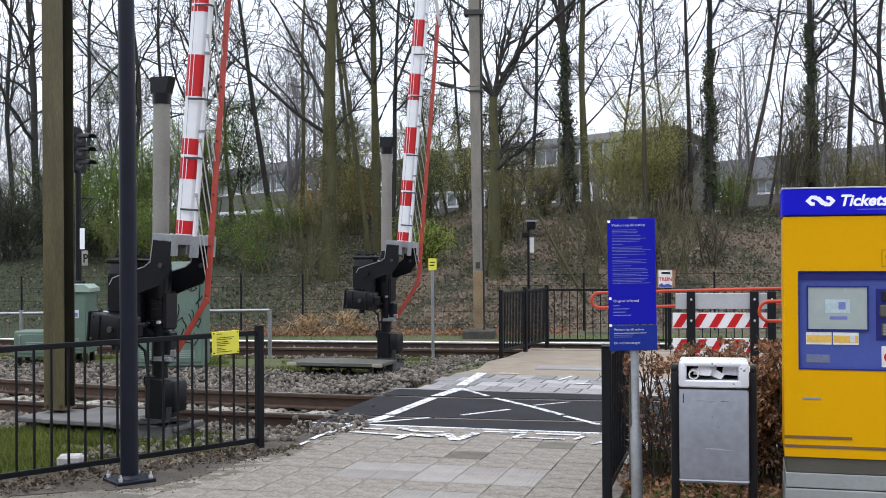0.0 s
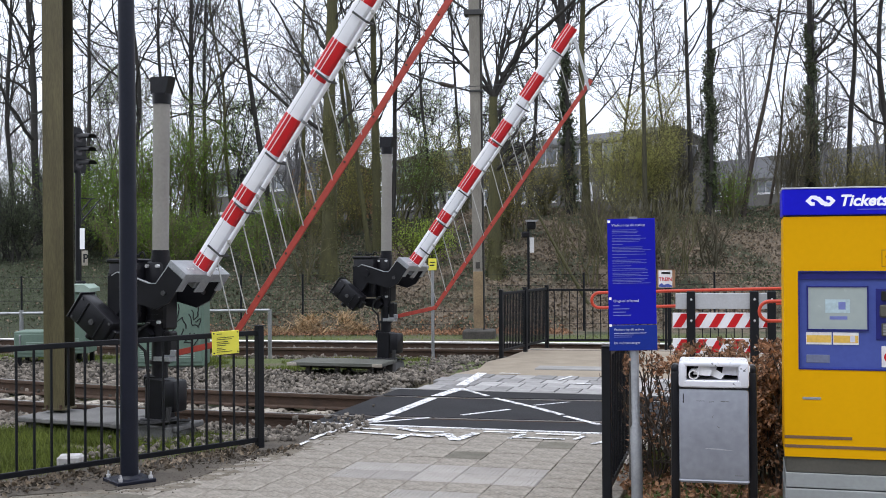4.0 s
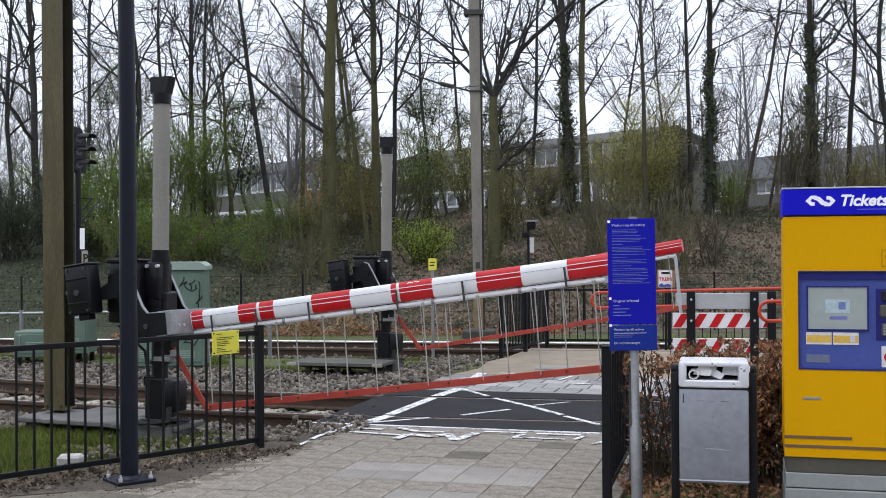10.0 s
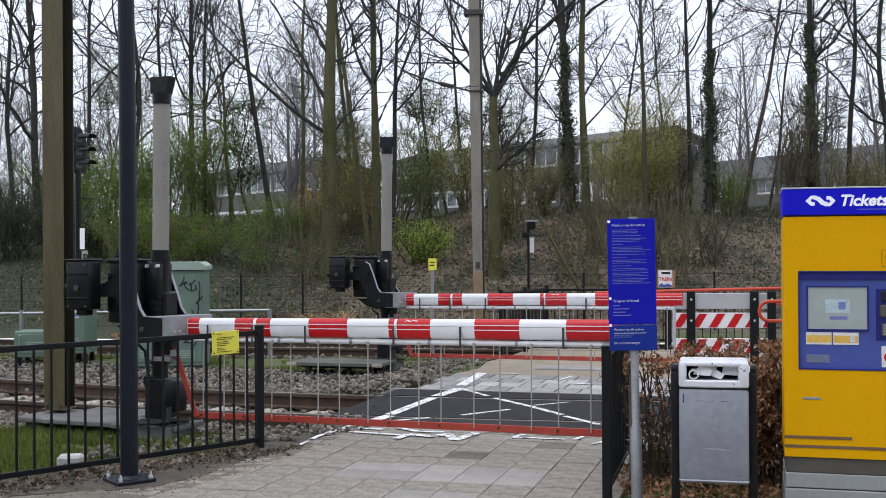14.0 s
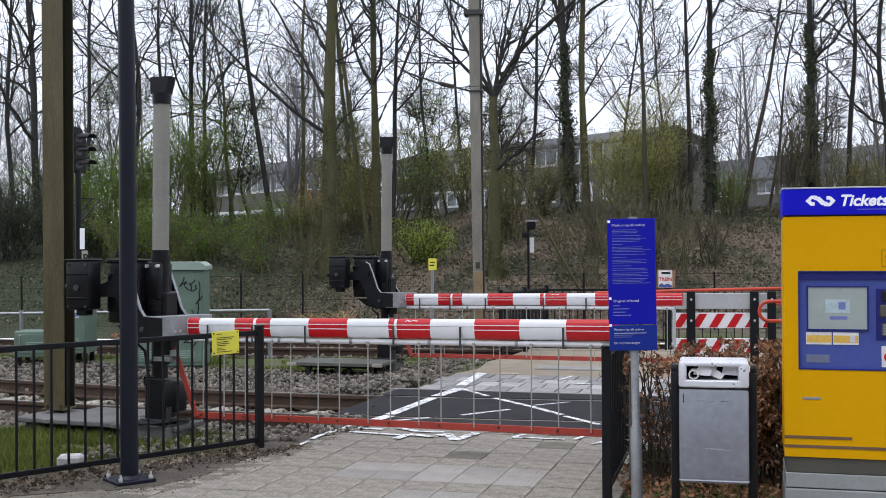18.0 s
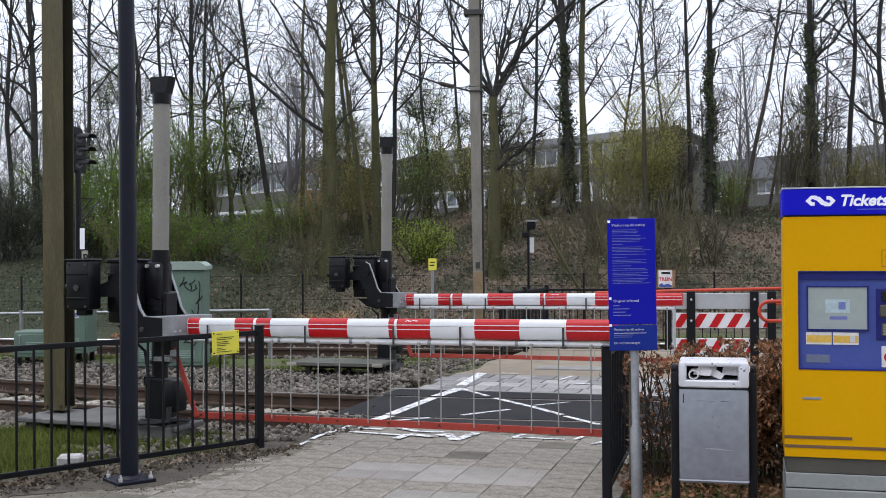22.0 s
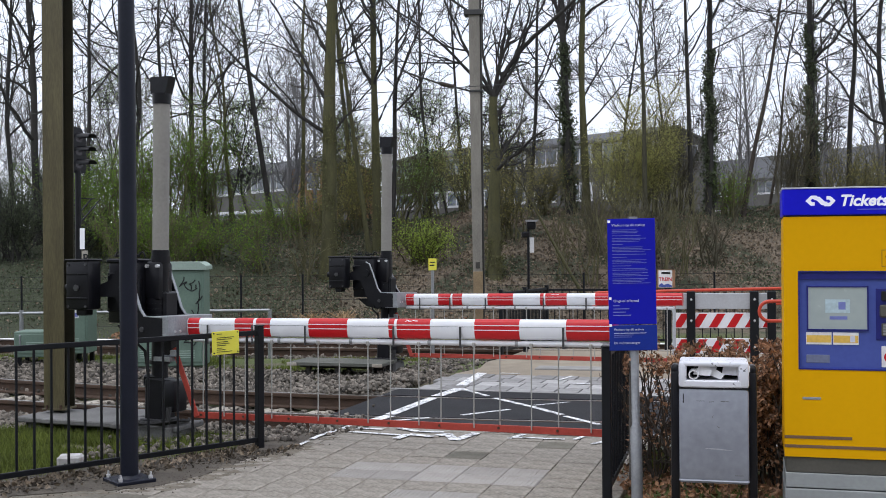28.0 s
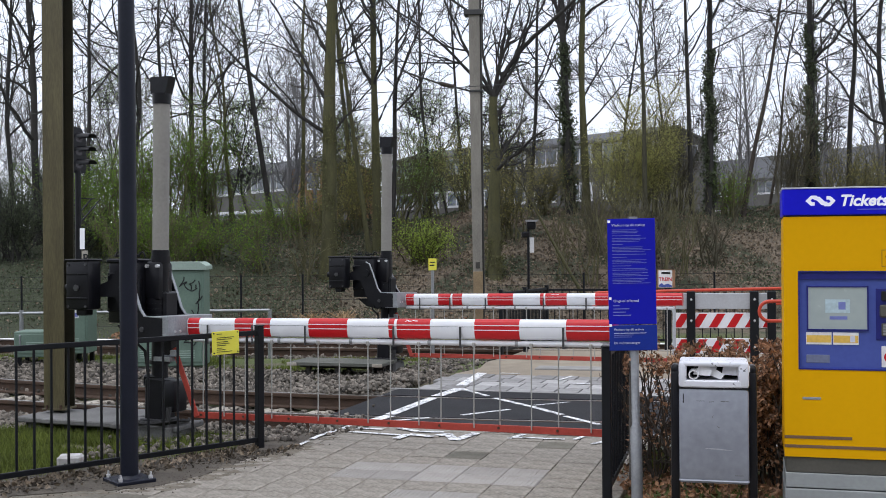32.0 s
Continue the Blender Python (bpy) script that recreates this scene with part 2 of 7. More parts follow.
M["stem_dim"] = material("dull_olive_stem", (0.135, 0.122, 0.08), 0.95, color2=(0.075, 0.068, 0.046), scale=3.0, fine=20, bump=0.0)
M["pole_foot"] = material("brown_stained_concrete", (0.36, 0.265, 0.155), 0.9, color2=(0.17, 0.12, 0.075), scale=3.0, fine=45, bump=0.3)
M["pole_band"] = material("blackened_band", (0.10, 0.092, 0.082), 0.85, color2=(0.04, 0.037, 0.034), scale=6.0, fine=45, bump=0.2)
M["bark_mid"] = material("olive_grey_bark", (0.080, 0.075, 0.044), 0.95, color2=(0.034, 0.032, 0.020), scale=3.0, fine=26, bump=0.5, depth=0.02)
# pale patches paint the sky's reflection into the house panes
M["sheen_pane"] = material("window_with_painted_sheen", (0.24, 0.27, 0.30), 0.15, color2=(0.06, 0.075, 0.09), scale=0.5, fine=2.0, bump=0.0, spread=0.2)
M["moss"] = material("mossy_shoot", (0.150, 0.150, 0.056), 0.9, color2=(0.08, 0.080, 0.032), scale=1.5, fine=9, bump=0.0, island=0.4)
M["crumb"] = material("soil_crumb", (0.125, 0.106, 0.085), 0.95, color2=(0.055, 0.045, 0.036), scale=5.0, fine=40, bump=0.2, island=0.4)
M["leaf_haze"] = material("pale_olive_bud", (0.52, 0.51, 0.19), 0.7, color2=(0.36, 0.35, 0.12), scale=0.7, fine=8, bump=0.0, island=0.35, thin=0.6)
M["leaf_pale"] = material("pale_spring_leaf", (0.46, 0.60, 0.28), 0.6, color2=(0.32, 0.44, 0.18), scale=0.8, fine=8, bump=0.0, island=0.4, thin=0.6)
M["chalk"] = material("whitish_concrete", (0.62, 0.60, 0.60), 0.9, color2=(0.40, 0.385, 0.38), scale=9.0, fine=50, bump=0.4, depth=0.006)
M["soil_dust"] = material("trodden_soil_film", (0.215, 0.188, 0.152), 0.95, color2=(0.12, 0.102, 0.08), scale=7.0, fine=60, bump=0.4, depth=0.004)
M["soil"] = material("bare_brown_soil", (0.118, 0.100, 0.080), 0.95, color2=(0.045, 0.037, 0.029), scale=5.0, fine=60, bump=0.7, depth=0.02)


# ---------------- mesh building helpers ----------------
class Shape:
    """Collects vertices and faces of one mesh."""

    def __init__(self):
        self.v, self.f = [], []

    def add(self, verts, faces, m=None):
        k = len(self.v)
        if m is not None:
            verts = [m @ Vector(p) for p in verts]
        self.v += [tuple(p) for p in verts]
        self.f += [tuple(i + k for i in q) for q in faces]
        return self

    def box(self, x0, x1, y0, y1, z0, z1, bevel=0.0, m=None, segments=1):
        if bevel:
            bm = bmesh.new()
            bmesh.ops.create_cube(bm, size=1)
            for q in bm.verts:
                q.co = ((x0 + x1) / 2 + q.co.x * (x1 - x0), (y0 + y1) / 2 + q.co.y * (y1 - y0), (z0 + z1) / 2 + q.co.z * (z1 - z0))
            bmesh.ops.bevel(bm, geom=bm.edges[:], offset=bevel, segments=segments, affect="EDGES", profile=0.5)
            bm.verts.index_update()
            vs, fs = [q.co.copy() for q in bm.verts], [[q.index for q in p.verts] for p in bm.faces]
            bm.free()
            return self.add(vs, fs, m)
        vs = [(x, y, z) for x in (x0, x1) for y in (y0, y1) for z in (z0, z1)]
        return self.add(vs, [(0, 1, 3, 2), (4, 6, 7, 5), (0, 4, 5, 1), (2, 3, 7, 6), (0, 2, 6, 4), (1, 5, 7, 3)], m)

    def tube(self, pts, radii, sides=10, m=None, cap=True):
        pts = [Vector(p) for p in pts]
        if not isinstance(radii, (list, tuple)):
            radii = [radii] * len(pts)
        rings, last = [], None
        for i, p in enumerate(pts):
            d = (pts[min(i + 1, len(pts) - 1)] - pts[max(i - 1, 0)]).normalized()
            if last is None:
                a = d.cross(Vector((0, 0, 1)) if abs(d.z) < 0.9 else Vector((1, 0, 0))).normalized()
            else:
                a = (last - d * last.dot(d)).normalized()
            last = a
            b = d.cross(a)
            rings.append([p + (a * math.cos(t) + b * math.sin(t)) * radii[i] for t in [2 * math.pi * k / sides for k in range(sides)]])
        vs = [q for r in rings for q in r]
        fs = []
        for i in range(len(pts) - 1):
            for k in range(sides):
                fs.append((i * sides + k, i * sides + (k + 1) % sides, (i + 1) * sides + (k + 1) % sides, (i + 1) * sides + k))
        if cap:
            fs.append(tuple(range(sides))[::-1])
            fs.append(tuple((len(pts) - 1) * sides + k for k in range(sides)))
        return self.add(vs, fs, m)

    def prism(self, outline, t0, t1, axis="y", m=None):
        """A flat outline pulled through a thickness. axis y: outline in x, z; axis z: outline in x, y; axis x: outline in y, z."""
        put = {"y": lambda a, b, t: (a, t, b), "z": lambda a, b, t: (a, b, t), "x": lambda a, b, t: (t, a, b)}[axis]
        n = len(outline)
        vs = [put(a, b, t0) for a, b in outline] + [put(a, b, t1) for a, b in outline]
        fs = [tuple(range(n)), tuple(range(2 * n - 1, n - 1, -1))] + [(i, n + i, n + (i + 1) % n, (i + 1) % n) for i in range(n)]
        return self.add(vs, fs, m)

    def mesh(self, name, mat, smooth=False):
        me = bpy.data.meshes.new(name)
        me.from_pydata(self.v, [], self.f)
        bm = bmesh.new()
        bm.from_mesh(me)
        bmesh.ops.recalc_face_normals(bm, faces=bm.faces)
        bm.to_mesh(me)
        bm.free()
        me.materials.append(mat)
        if smooth:
            me.shade_smooth()
            me.set_sharp_from_angle(angle=radians(35))
        return me


def arrays_mesh(name, v, f, mat, smooth=False):
    """A mesh from numpy arrays; f has equal-sided faces."""
    me = bpy.data.meshes.new(name)
    n, k = f.shape
    me.vertices.add(len(v))
    me.vertices.foreach_set("co", v.astype(np.float32).ravel())
    me.loops.add(n * k)
    me.loops.foreach_set("vertex_index", f.astype(np.int32).ravel())
    me.polygons.add(n)
    me.polygons.foreach_set("loop_start", np.arange(0, n * k, k, dtype=np.int32))
    me.polygons.foreach_set("use_smooth", np.full(n, smooth))
    me.materials.append(mat)
    me.update(calc_edges=True)
    return me


def part(name, shape, mat, parent=None, label="", smooth=True, m=None):
    """One mesh object under a thing or a part."""
    ob = new(name, shape.mesh(name, mat, smooth) if isinstance(shape, Shape) else shape)
    if parent:
        ob.parent = parent
    if m is not None:
        ob.matrix_basis = m
    return tagged(ob, label)


def thing(name, m, label, category, group="", kind=""):
    ob = new(name)
    ob.empty_display_size = 0.2
    ob.matrix_basis = m
    return tagged(ob, label, category, group, kind)


def lettering(name, text, size, mat, parent, m, bold=0.0, thick=0.001, align="LEFT", shear=0.0):
    cu = bpy.data.curves.new(name, "FONT")
    cu.body, cu.size, cu.extrude, cu.align_x, cu.offset, cu.shear = text, size, thick, align, bold, shear
    tmp = bpy.data.objects.new(name, cu)
    me = bpy.data.meshes.new_from_object(tmp)
    bpy.data.objects.remove(tmp)
    me.materials.clear()
    me.materials.append(mat)
    ob = new(name, me)
    ob.parent = parent
    ob.matrix_basis = m
    return ob




# ---------------- the plan ----------------
CROSS = Vector((-1.25, 10.83, 0))          # near left corner of the asphalt
E1 = Vector((math.cos(radians(-15.7)), math.sin(radians(-15.7)), 0))
E2 = Vector((-E1.y, E1.x, 0))


def crossing(u, v, z=0.0):
    p = CROSS + E1 * u + E2 * v
    return (p.x, p.y, z)


def uv_of(x, y):
    d = Vector((x, y, 0)) - CROSS
    return d.dot(E1), d.dot(E2)


def near_mid(x):
    """Middle of the near track, bent to fit the camera's view; straight outside the bend."""
    a = min(max(x, -7.0), 2.5)
    y = 11.815 - 0.238 * a + 0.0225 * a * a
    return y + (x - a) * (-0.238 + 0.045 * a)


def near_slope(x):
    a = min(max(x, -7.0), 2.5)
    return -0.238 + 0.045 * a


def far_mid(x):
    return 19.50 - 0.165 * x


def smooth(a, b, x):
    t = min(max((x - a) / (b - a), 0), 1)
    return t * t * (3 - 2 * t)


def ground_z(x, y):
    z = -0.055
    o = y - near_mid(x)
    z -= 0.15 * smooth(-2.3, -1.5, o) * (1 - smooth(2.5, 3.2, o))
    z -= 0.12 * (1 - smooth(1.4, 2.2, abs(y - far_mid(x))))
    top = 2.55 + 0.02 * max(-12, min(12, x)) + 0.12 * math.sin(x * 0.7) + 0.06 * math.sin(x * 2.3 + y)
    rise = smooth(23.2, 32.5, y)
    t = min(max((y - 23.6) / 7.6, 0), 1)
    z += top * (0.75 * t + 0.25 * rise)
    if y > 24:
        z += 0.10 * noise.noise((x * 0.8, y * 0.8, 0)) * min(1, (y - 24) / 2)
    return z


# ---------------- ground: one sheet to the horizon ----------------
def ground_material():
    m = bpy.data.materials.new("soil_grass_and_leaf_litter")
    m.use_nodes = True
    n, l = m.node_tree.nodes, m.node_tree.links
    b = n["Principled BSDF"]
    tc = n.new("ShaderNodeTexCoord")
    sep = n.new("ShaderNodeSeparateXYZ")
    l.new(tc.outputs["Object"], sep.inputs[0])

    def nz(scale, detail=5):
        t = n.new("ShaderNodeTexNoise")
        t.inputs["Scale"].default_value, t.inputs["Detail"].default_value = scale, detail
        l.new(tc.outputs["Object"], t.inputs[0])
        return t.outputs["Fac"]

    def span(v, a, b2):
        r = n.new("ShaderNodeMapRange")
        r.inputs[1].default_value, r.inputs[2].default_value = a, b2
        l.new(v, r.inputs[0])
        return r.outputs[0]

    def mixc(fac, a, c):
        x = n.new("ShaderNodeMix")
        x.data_type = "RGBA"
        l.new(fac, x.inputs["Factor"])
        for s, val in ((6, a), (7, c)):
            if isinstance(val, tuple):
                x.inputs[s].default_value = (*val, 1)
            else:
                l.new(val, x.inputs[s])
        return x.outputs[2]

    fine, mid, wide = nz(38), nz(7), nz(0.9)
    soil = mixc(span(fine, 0.35, 0.65), (0.085, 0.066, 0.050), (0.185, 0.150, 0.118))
    grass = mixc(span(fine, 0.35, 0.65), (0.058, 0.078, 0.022), (0.135, 0.160, 0.050))
    leaves = mixc(span(mid, 0.40, 0.62), (0.080, 0.064, 0.047), (0.172, 0.135, 0.097))
    leaves = mixc(span(fine, 0.45, 0.70), leaves, (0.24, 0.187, 0.135))
    ivyg = mixc(span(fine, 0.35, 0.65), (0.028, 0.035, 0.019), (0.066, 0.076, 0.040))
    bank = mixc(span(wide, 0.46, 0.60), leaves, ivyg)
    bank = mixc(span(sep.outputs[0], -0.5, -4.5), bank, ivyg)
    flat = mixc(span(nz(0.55), 0.36, 0.50), soil, grass)
    foot = mixc(span(sep.outputs[1], 21.9, 22.7), flat, bank)
    l.new(foot, b.inputs["Base Color"])
    b.inputs["Roughness"].default_value = 0.95
    bp = n.new("ShaderNodeBump")
    bp.inputs["Strength"].default_value, bp.inputs["Distance"].default_value = 0.8, 0.04
    l.new(fine, bp.inputs["Height"])
    l.new(bp.outputs[0], b.inputs["Normal"])
    return m


def axis_steps(lo, hi, fine_lo, fine_hi, step):
    inner = list(np.arange(fine_lo, fine_hi + 1e-6, step))
    out, s, p = [], step, fine_hi
    while p < hi:
        s *= 1.35
        p = min(p + s, hi)
        out.append(p)
    left, s, p = [], step, fine_lo
    while p > lo:
        s *= 1.35
        p = max(p - s, lo)
        left.append(p)
    return left[::-1] + inner + out


gx, gy = axis_steps(-900, 900, -14, 12, 0.35), axis_steps(-300, 1800, 7, 34, 0.3)
gv = np.array([(x, y, ground_z(x, y)) for y in gy for x in gx])
nx = len(gx)
gi = np.arange(len(gx) * len(gy)).reshape(len(gy), nx)
gf = np.stack([gi[:-1, :-1], gi[:-1, 1:], gi[1:, 1:], gi[1:, :-1]], -1).reshape(-1, 4)
# unseen walls, added to cut sky light and darken reflections on near things
back = Shape()
back.box(-70, 70, -17, -16, -1, 8.5)
back.box(-41, -40, -16, 12, -1, 7.5)
back.box(48, 49, -16, 12, -1, 7.5)
tagged(part("backdrop", back, M["backdrop"], smooth=False), "unseen dark walls added to dim light from around the viewer", "backdrop", kind="structure")
tagged(new("ground", arrays_mesh("ground", gv, gf, ground_material(), True)), "bare soil, thin grass and a leafy bank", "ground", kind="structure")


# ---------------- railway tracks ----------------
def rail_path(mid, slope, offset, x0, x1, step=0.5):
    pts = []
    for x in np.arange(x0, x1 + 1e-6, step):
        s = slope(x)
        c = math.sqrt(1 + s * s)
        pts.append((x - s / c * offset, mid(x) + offset / c))
    return pts


RAIL = [(-0.065, -0.165), (-0.065, -0.152), (-0.014, -0.135), (-0.010, -0.050), (-0.036, -0.040), (-0.036, -0.012), (-0.028, -0.003),
        (0.028, -0.003), (0.036, -0.012), (0.036, -0.040), (0.010, -0.050), (0.014, -0.135), (0.065, -0.152), (0.065, -0.165)]


def sweep(pts, outline):
    sh, n = Shape(), len(outline)
    vs = []
    for i, (x, y) in enumerate(pts):
        a, b = pts[max(i - 1, 0)], pts[min(i + 1, len(pts) - 1)]
        d = Vector((b[0] - a[0], b[1] - a[1])).normalized()
        vs += [(x - d.y * p, y + d.x * p, q) for p, q in outline]
    fs = [(i * n + k, i * n + (k + 1) % n, (i + 1) * n + (k + 1) % n, (i + 1) * n + k) for i in range(len(pts) - 1) for k in range(n)]
    fs += [tuple(range(n)), tuple((len(pts) - 1) * n + k for k in range(n))]
    return sh.add(vs, fs)


def railway(name, mid, slope, x0, x1, label, polished=False):
    track = thing(name, pose(0, 0, 0), label, "railway track", kind="structure")
    for side in (-0.7525, 0.7525):
        pts = rail_path(mid, slope, side, x0, x1)
        rail = part("rail", sweep(pts, RAIL), M["rust"], track, "rust-brown steel rail")
        part("running_surface", sweep(pts, [(-0.027, -0.004), (-0.027, 0.0), (0.027, 0.0), (0.027, -0.004)]), M["rail_top"], rail, "worn shiny rail head")
        if polished:
            q = -math.copysign(1.0, side)
            edge = [(q * a, b) for a, b in ((0.0375, -0.034), (0.0375, -0.013), (0.029, -0.002), (0.018, 0.002), (0.018, -0.001), (0.0355, -0.014), (0.0355, -0.034))]
            part("gauge_face", sweep(pts, edge if q > 0 else edge[::-1]), M["rail_bright"], rail, "bright wheel-polished inner edge")
    sl = Shape()
    sl.box(-0.13, 0.13, -1.25, 1.25, -0.30, -0.172, 0.03)
    me = sl.mesh("sleeper", M["sleeper"])
    clip_me = Shape().box(-0.05, 0.05, -0.03, 0.03, -0.172, -0.135, 0.008).mesh("rail_clip", M["rust"])
    x = max(x0, -13) + 0.2
    while x < min(x1, 8):
        a = math.atan(slope(x))
        s = part("sleeper", me, M["sleeper"], track)
        s.matrix_basis = pose(x, mid(x), 0, 0, 0, math.degrees(a))
        for side in (-0.8625, -0.6425, 0.6425, 0.8625):
            part("rail_clip", clip_me, M["rust"], s, m=pose(0, side, 0))
        x += 0.6 * math.cos(a)
    return track


railway("near_track", near_mid, near_slope, -60, 40, "rusty rails on pale concrete sleepers in ballast")
railway("far_track", far_mid, lambda x: -0.165, -60, 50, "rusty rails with shiny heads beyond the path", True)


def stones(name, count, place, size, seed, label, mat="stone"):
    """Loose ballast: jittered low solids."""
    rng = np.random.default_rng(seed)
    bm = bmesh.new()
    bmesh.ops.create_icosphere(bm, subdivisions=1, radius=1)
    bv = np.array([q.co[:] for q in bm.verts])
    bf = np.array([[q.index for q in p.verts] for p in bm.faces])
    bm.free()
    pos = place(rng, count)
    n = len(pos)
    v = bv[None] * (1 + rng.uniform(-0.35, 0.25, (n, 12, 1)))
    v = v * rng.uniform(0.55, 1.25, (n, 1, 3)) * (size * rng.uniform(0.6, 1.3, (n, 1, 1)))
    a, b = rng.uniform(0, 6.28, n), rng.uniform(0, 6.28, n)
    ca, sa, cb, sb = np.cos(a), np.sin(a), np.cos(b), np.sin(b)
    z, o = np.zeros(n), np.ones(n)
    ra = np.stack([np.stack([ca, -sa, z], -1), np.stack([sa, ca, z], -1), np.stack([z, z, o], -1)], 1)
    rb = np.stack([np.stack([o, z, z], -1), np.stack([z, cb, -sb], -1), np.stack([z, sb, cb], -1)], 1)
    v = np.einsum("nij,nkj->nki", ra @ rb, v) + pos[:, None]
    f = (bf[None] + (np.arange(n) * 12)[:, None, None]).reshape(-1, 3)
    return tagged(new(name, arrays_mesh(name, v.reshape(-1, 3), f, M[mat])), label, "ballast" if mat == "stone" else "soil", kind="stuff")


def on_near(rng, n):
    x = rng.uniform(-8.5, 0.6, n)
    o = rng.uniform(-1.95, 3.5, n)
    y = np.array([near_mid(a) for a in x]) + o
    z = np.where(np.abs(o) < 0.72, -0.212, np.where(o > 0, -0.135 + 0.085 * np.clip((o - 2.4) / 0.7, 0, 1), -0.155)) + rng.uniform(-0.03, 0.025, n)
    u = np.array([uv_of(a, b) for a, b in zip(x, y)])
    rail = np.minimum(np.abs(o - 0.75), np.abs(o + 0.75)) > 0.07
    keep = ((u[:, 0] < -0.02) | (u[:, 1] > 4.3)) & rail & ((o < 3.1) | (rng.random(n) < 0.4))
    keep &= ~((u[:, 1] > 3.0) & (u[:, 0] > -0.18 + 0.06 * np.sin(y * 9)))
    return np.stack([x, y, z], -1)[keep]


def on_far(rng, n):
    x = rng.uniform(-9, 6, n)
    o = np.clip(rng.normal(-0.2, 1.1, n), -1.9, 1.9)
    y = 19.5 - 0.165 * x + o
    z = -0.145 + rng.uniform(-0.03, 0.03, n)
    keep = ~((x > 0.55 + (y - 16.5) * 0.25) & (o < -1.2)) & (np.minimum(np.abs(o - 0.75), np.abs(o + 0.75)) > 0.07)
    return np.stack([x, y, z], -1)[keep]


stones("near_ballast", 30000, on_near, 0.034, 3, "grey-brown crushed stone between the rails")
stones("far_ballast", 7000, on_far, 0.036, 4, "grey-brown crushed stone of the far track")
stones("path_edge_stones", 900, lambda r, n: np.stack([(s := r.uniform(0, 1, n)) * 1.1 - 0.98 + r.normal(-0.22, 0.14, n), 13.6 + s * 3.0, r.uniform(-0.11, -0.02, n)], -1), 0.034, 6, "grey-brown crushed stone heaped along the sandy path")
stones("verge_stones", 1500, lambda r, n: np.stack([-0.62 + (y := r.uniform(14.6, 17.9, n) - 14.6) * 0.33 + r.normal(0, 0.26, n), y + 14.6, r.uniform(-0.075, -0.035, n)], -1), 0.027, 10, "grey-brown stones and grit beside the sandy path")
stones("corner_stones", 520, lambda r, n: np.stack([r.uniform(-1.95, -1.26, n), (s := r.uniform(0, 1, n)) * 0.75 + 9.75, 0.012 - 0.06 * s], -1), 0.030, 7, "grey-brown crushed stone spilling round the fence end")
stones("loose_stones", 420, lambda r, n: np.stack([x := r.uniform(-2.9, -0.7, n), 9.6 + (x + 1.6) * 0.75 + np.abs(r.normal(0.0, 0.55, n)), np.full(n, 0.012)], -1), 0.024, 5, "stray grey stones on bare soil by the fence")

# ---------------- level crossing ----------------
asphalt = Shape()
for v0, v1 in ((0.02, 0.40), (0.52, 1.93), (2.05, 2.66)):
    n = 9
    top = [crossing(5.2 * k / n, v0 + (0.0 if v0 < 0.1 else 0.012 * math.sin(k * 2.1))) for k in range(n + 1)]
    back = [crossing(5.2 * k / n, v1 + (0.0 if v1 > 2.6 else 0.012 * math.sin(k * 1.7))) for k in range(n + 1)]
    # the asphalt follows the rails, whose grooves it leaves open
    def bend(p, v):
        if 0.2 < v < 2.4:
            off = {0.40: -0.84, 0.52: -0.69, 1.93: 0.69, 2.05: 0.84}[v]
            return (p[0], near_mid(p[0]) + off * math.sqrt(1 + near_slope(p[0]) ** 2), 0)
        return p
    top, back = [bend(p, v0) for p in top], [bend(p, v1) for p in back]
    ring = top + back[::-1]
    k = len(ring)
    asphalt.add([(x, y, 0.0) for x, y, z in ring] + [(x, y, -0.14) for x, y, z in ring],
                [(i, i + 1, k - 2 - i, k - 1 - i) for i in range(n)] + [(i, (i + 1) % k, k + (i + 1) % k, k + i) for i in range(k)])
road = tagged(part("road", asphalt, M["asphalt"], smooth=False), "dark grey asphalt of the foot crossing between the rails", "road", kind="structure")

edge = Shape()
edge.prism([crossing(0.0, -0.035)[:2], crossing(5.2, -0.035)[:2], crossing(5.2, 0.016)[:2], crossing(0.0, 0.016)[:2]], -0.12, 0.003, "z")
tagged(part("kerb_near", edge, M["paint"], smooth=False), "white-painted concrete edge strip of the crossing", "kerb", kind="structure")
edge = Shape()
edge.prism([crossing(-0.1, 2.665)[:2], crossing(5.2, 2.665)[:2], crossing(5.2, 2.735)[:2], crossing(-0.1, 2.735)[:2]], -0.12, 0.003, "z")
tagged(part("kerb_far", edge, M["concrete"], smooth=False), "grey concrete edge strip of the crossing", "kerb", kind="structure")


def paint_line(pts, width, name="painted_line", label="worn white painted line on the crossing", z=0.004):
    sh = Shape()
    for (ax, ay), (bx, by) in zip(pts[:-1], pts[1:]):
        z += 0.0007
        d = Vector((bx - ax, by - ay))
        n = Vector((-d.y, d.x)).normalized() * width / 2
        sh.prism([(ax - n.x, ay - n.y), (bx - n.x, by - n.y), (bx + n.x, by + n.y), (ax + n.x, ay + n.y)], z - 0.003, z, "z")
    ob = part(name, sh, M["paint"], smooth=False)
    return tagged(ob, label, "road marking", "white lines on the crossing", "structure")


paint_line([(0.50, 15.0), (0.20, 13.62)], 0.125, z=0.008)
paint_line([(0.19, 13.38), (-0.08, 12.70)], 0.13)
paint_line([(-0.12, 12.55), (-0.53, 11.30)], 0.11)
paint_line([(-0.53, 11.22), (-0.74, 10.78)], 0.12)
paint_line([(-0.77, 10.72), (-0.93, 10.36)], 0.06, z=0.012)
paint_line([(-0.95, 10.30), (-1.08, 10.0), (-1.13, 9.80)], 0.045, z=0.012)
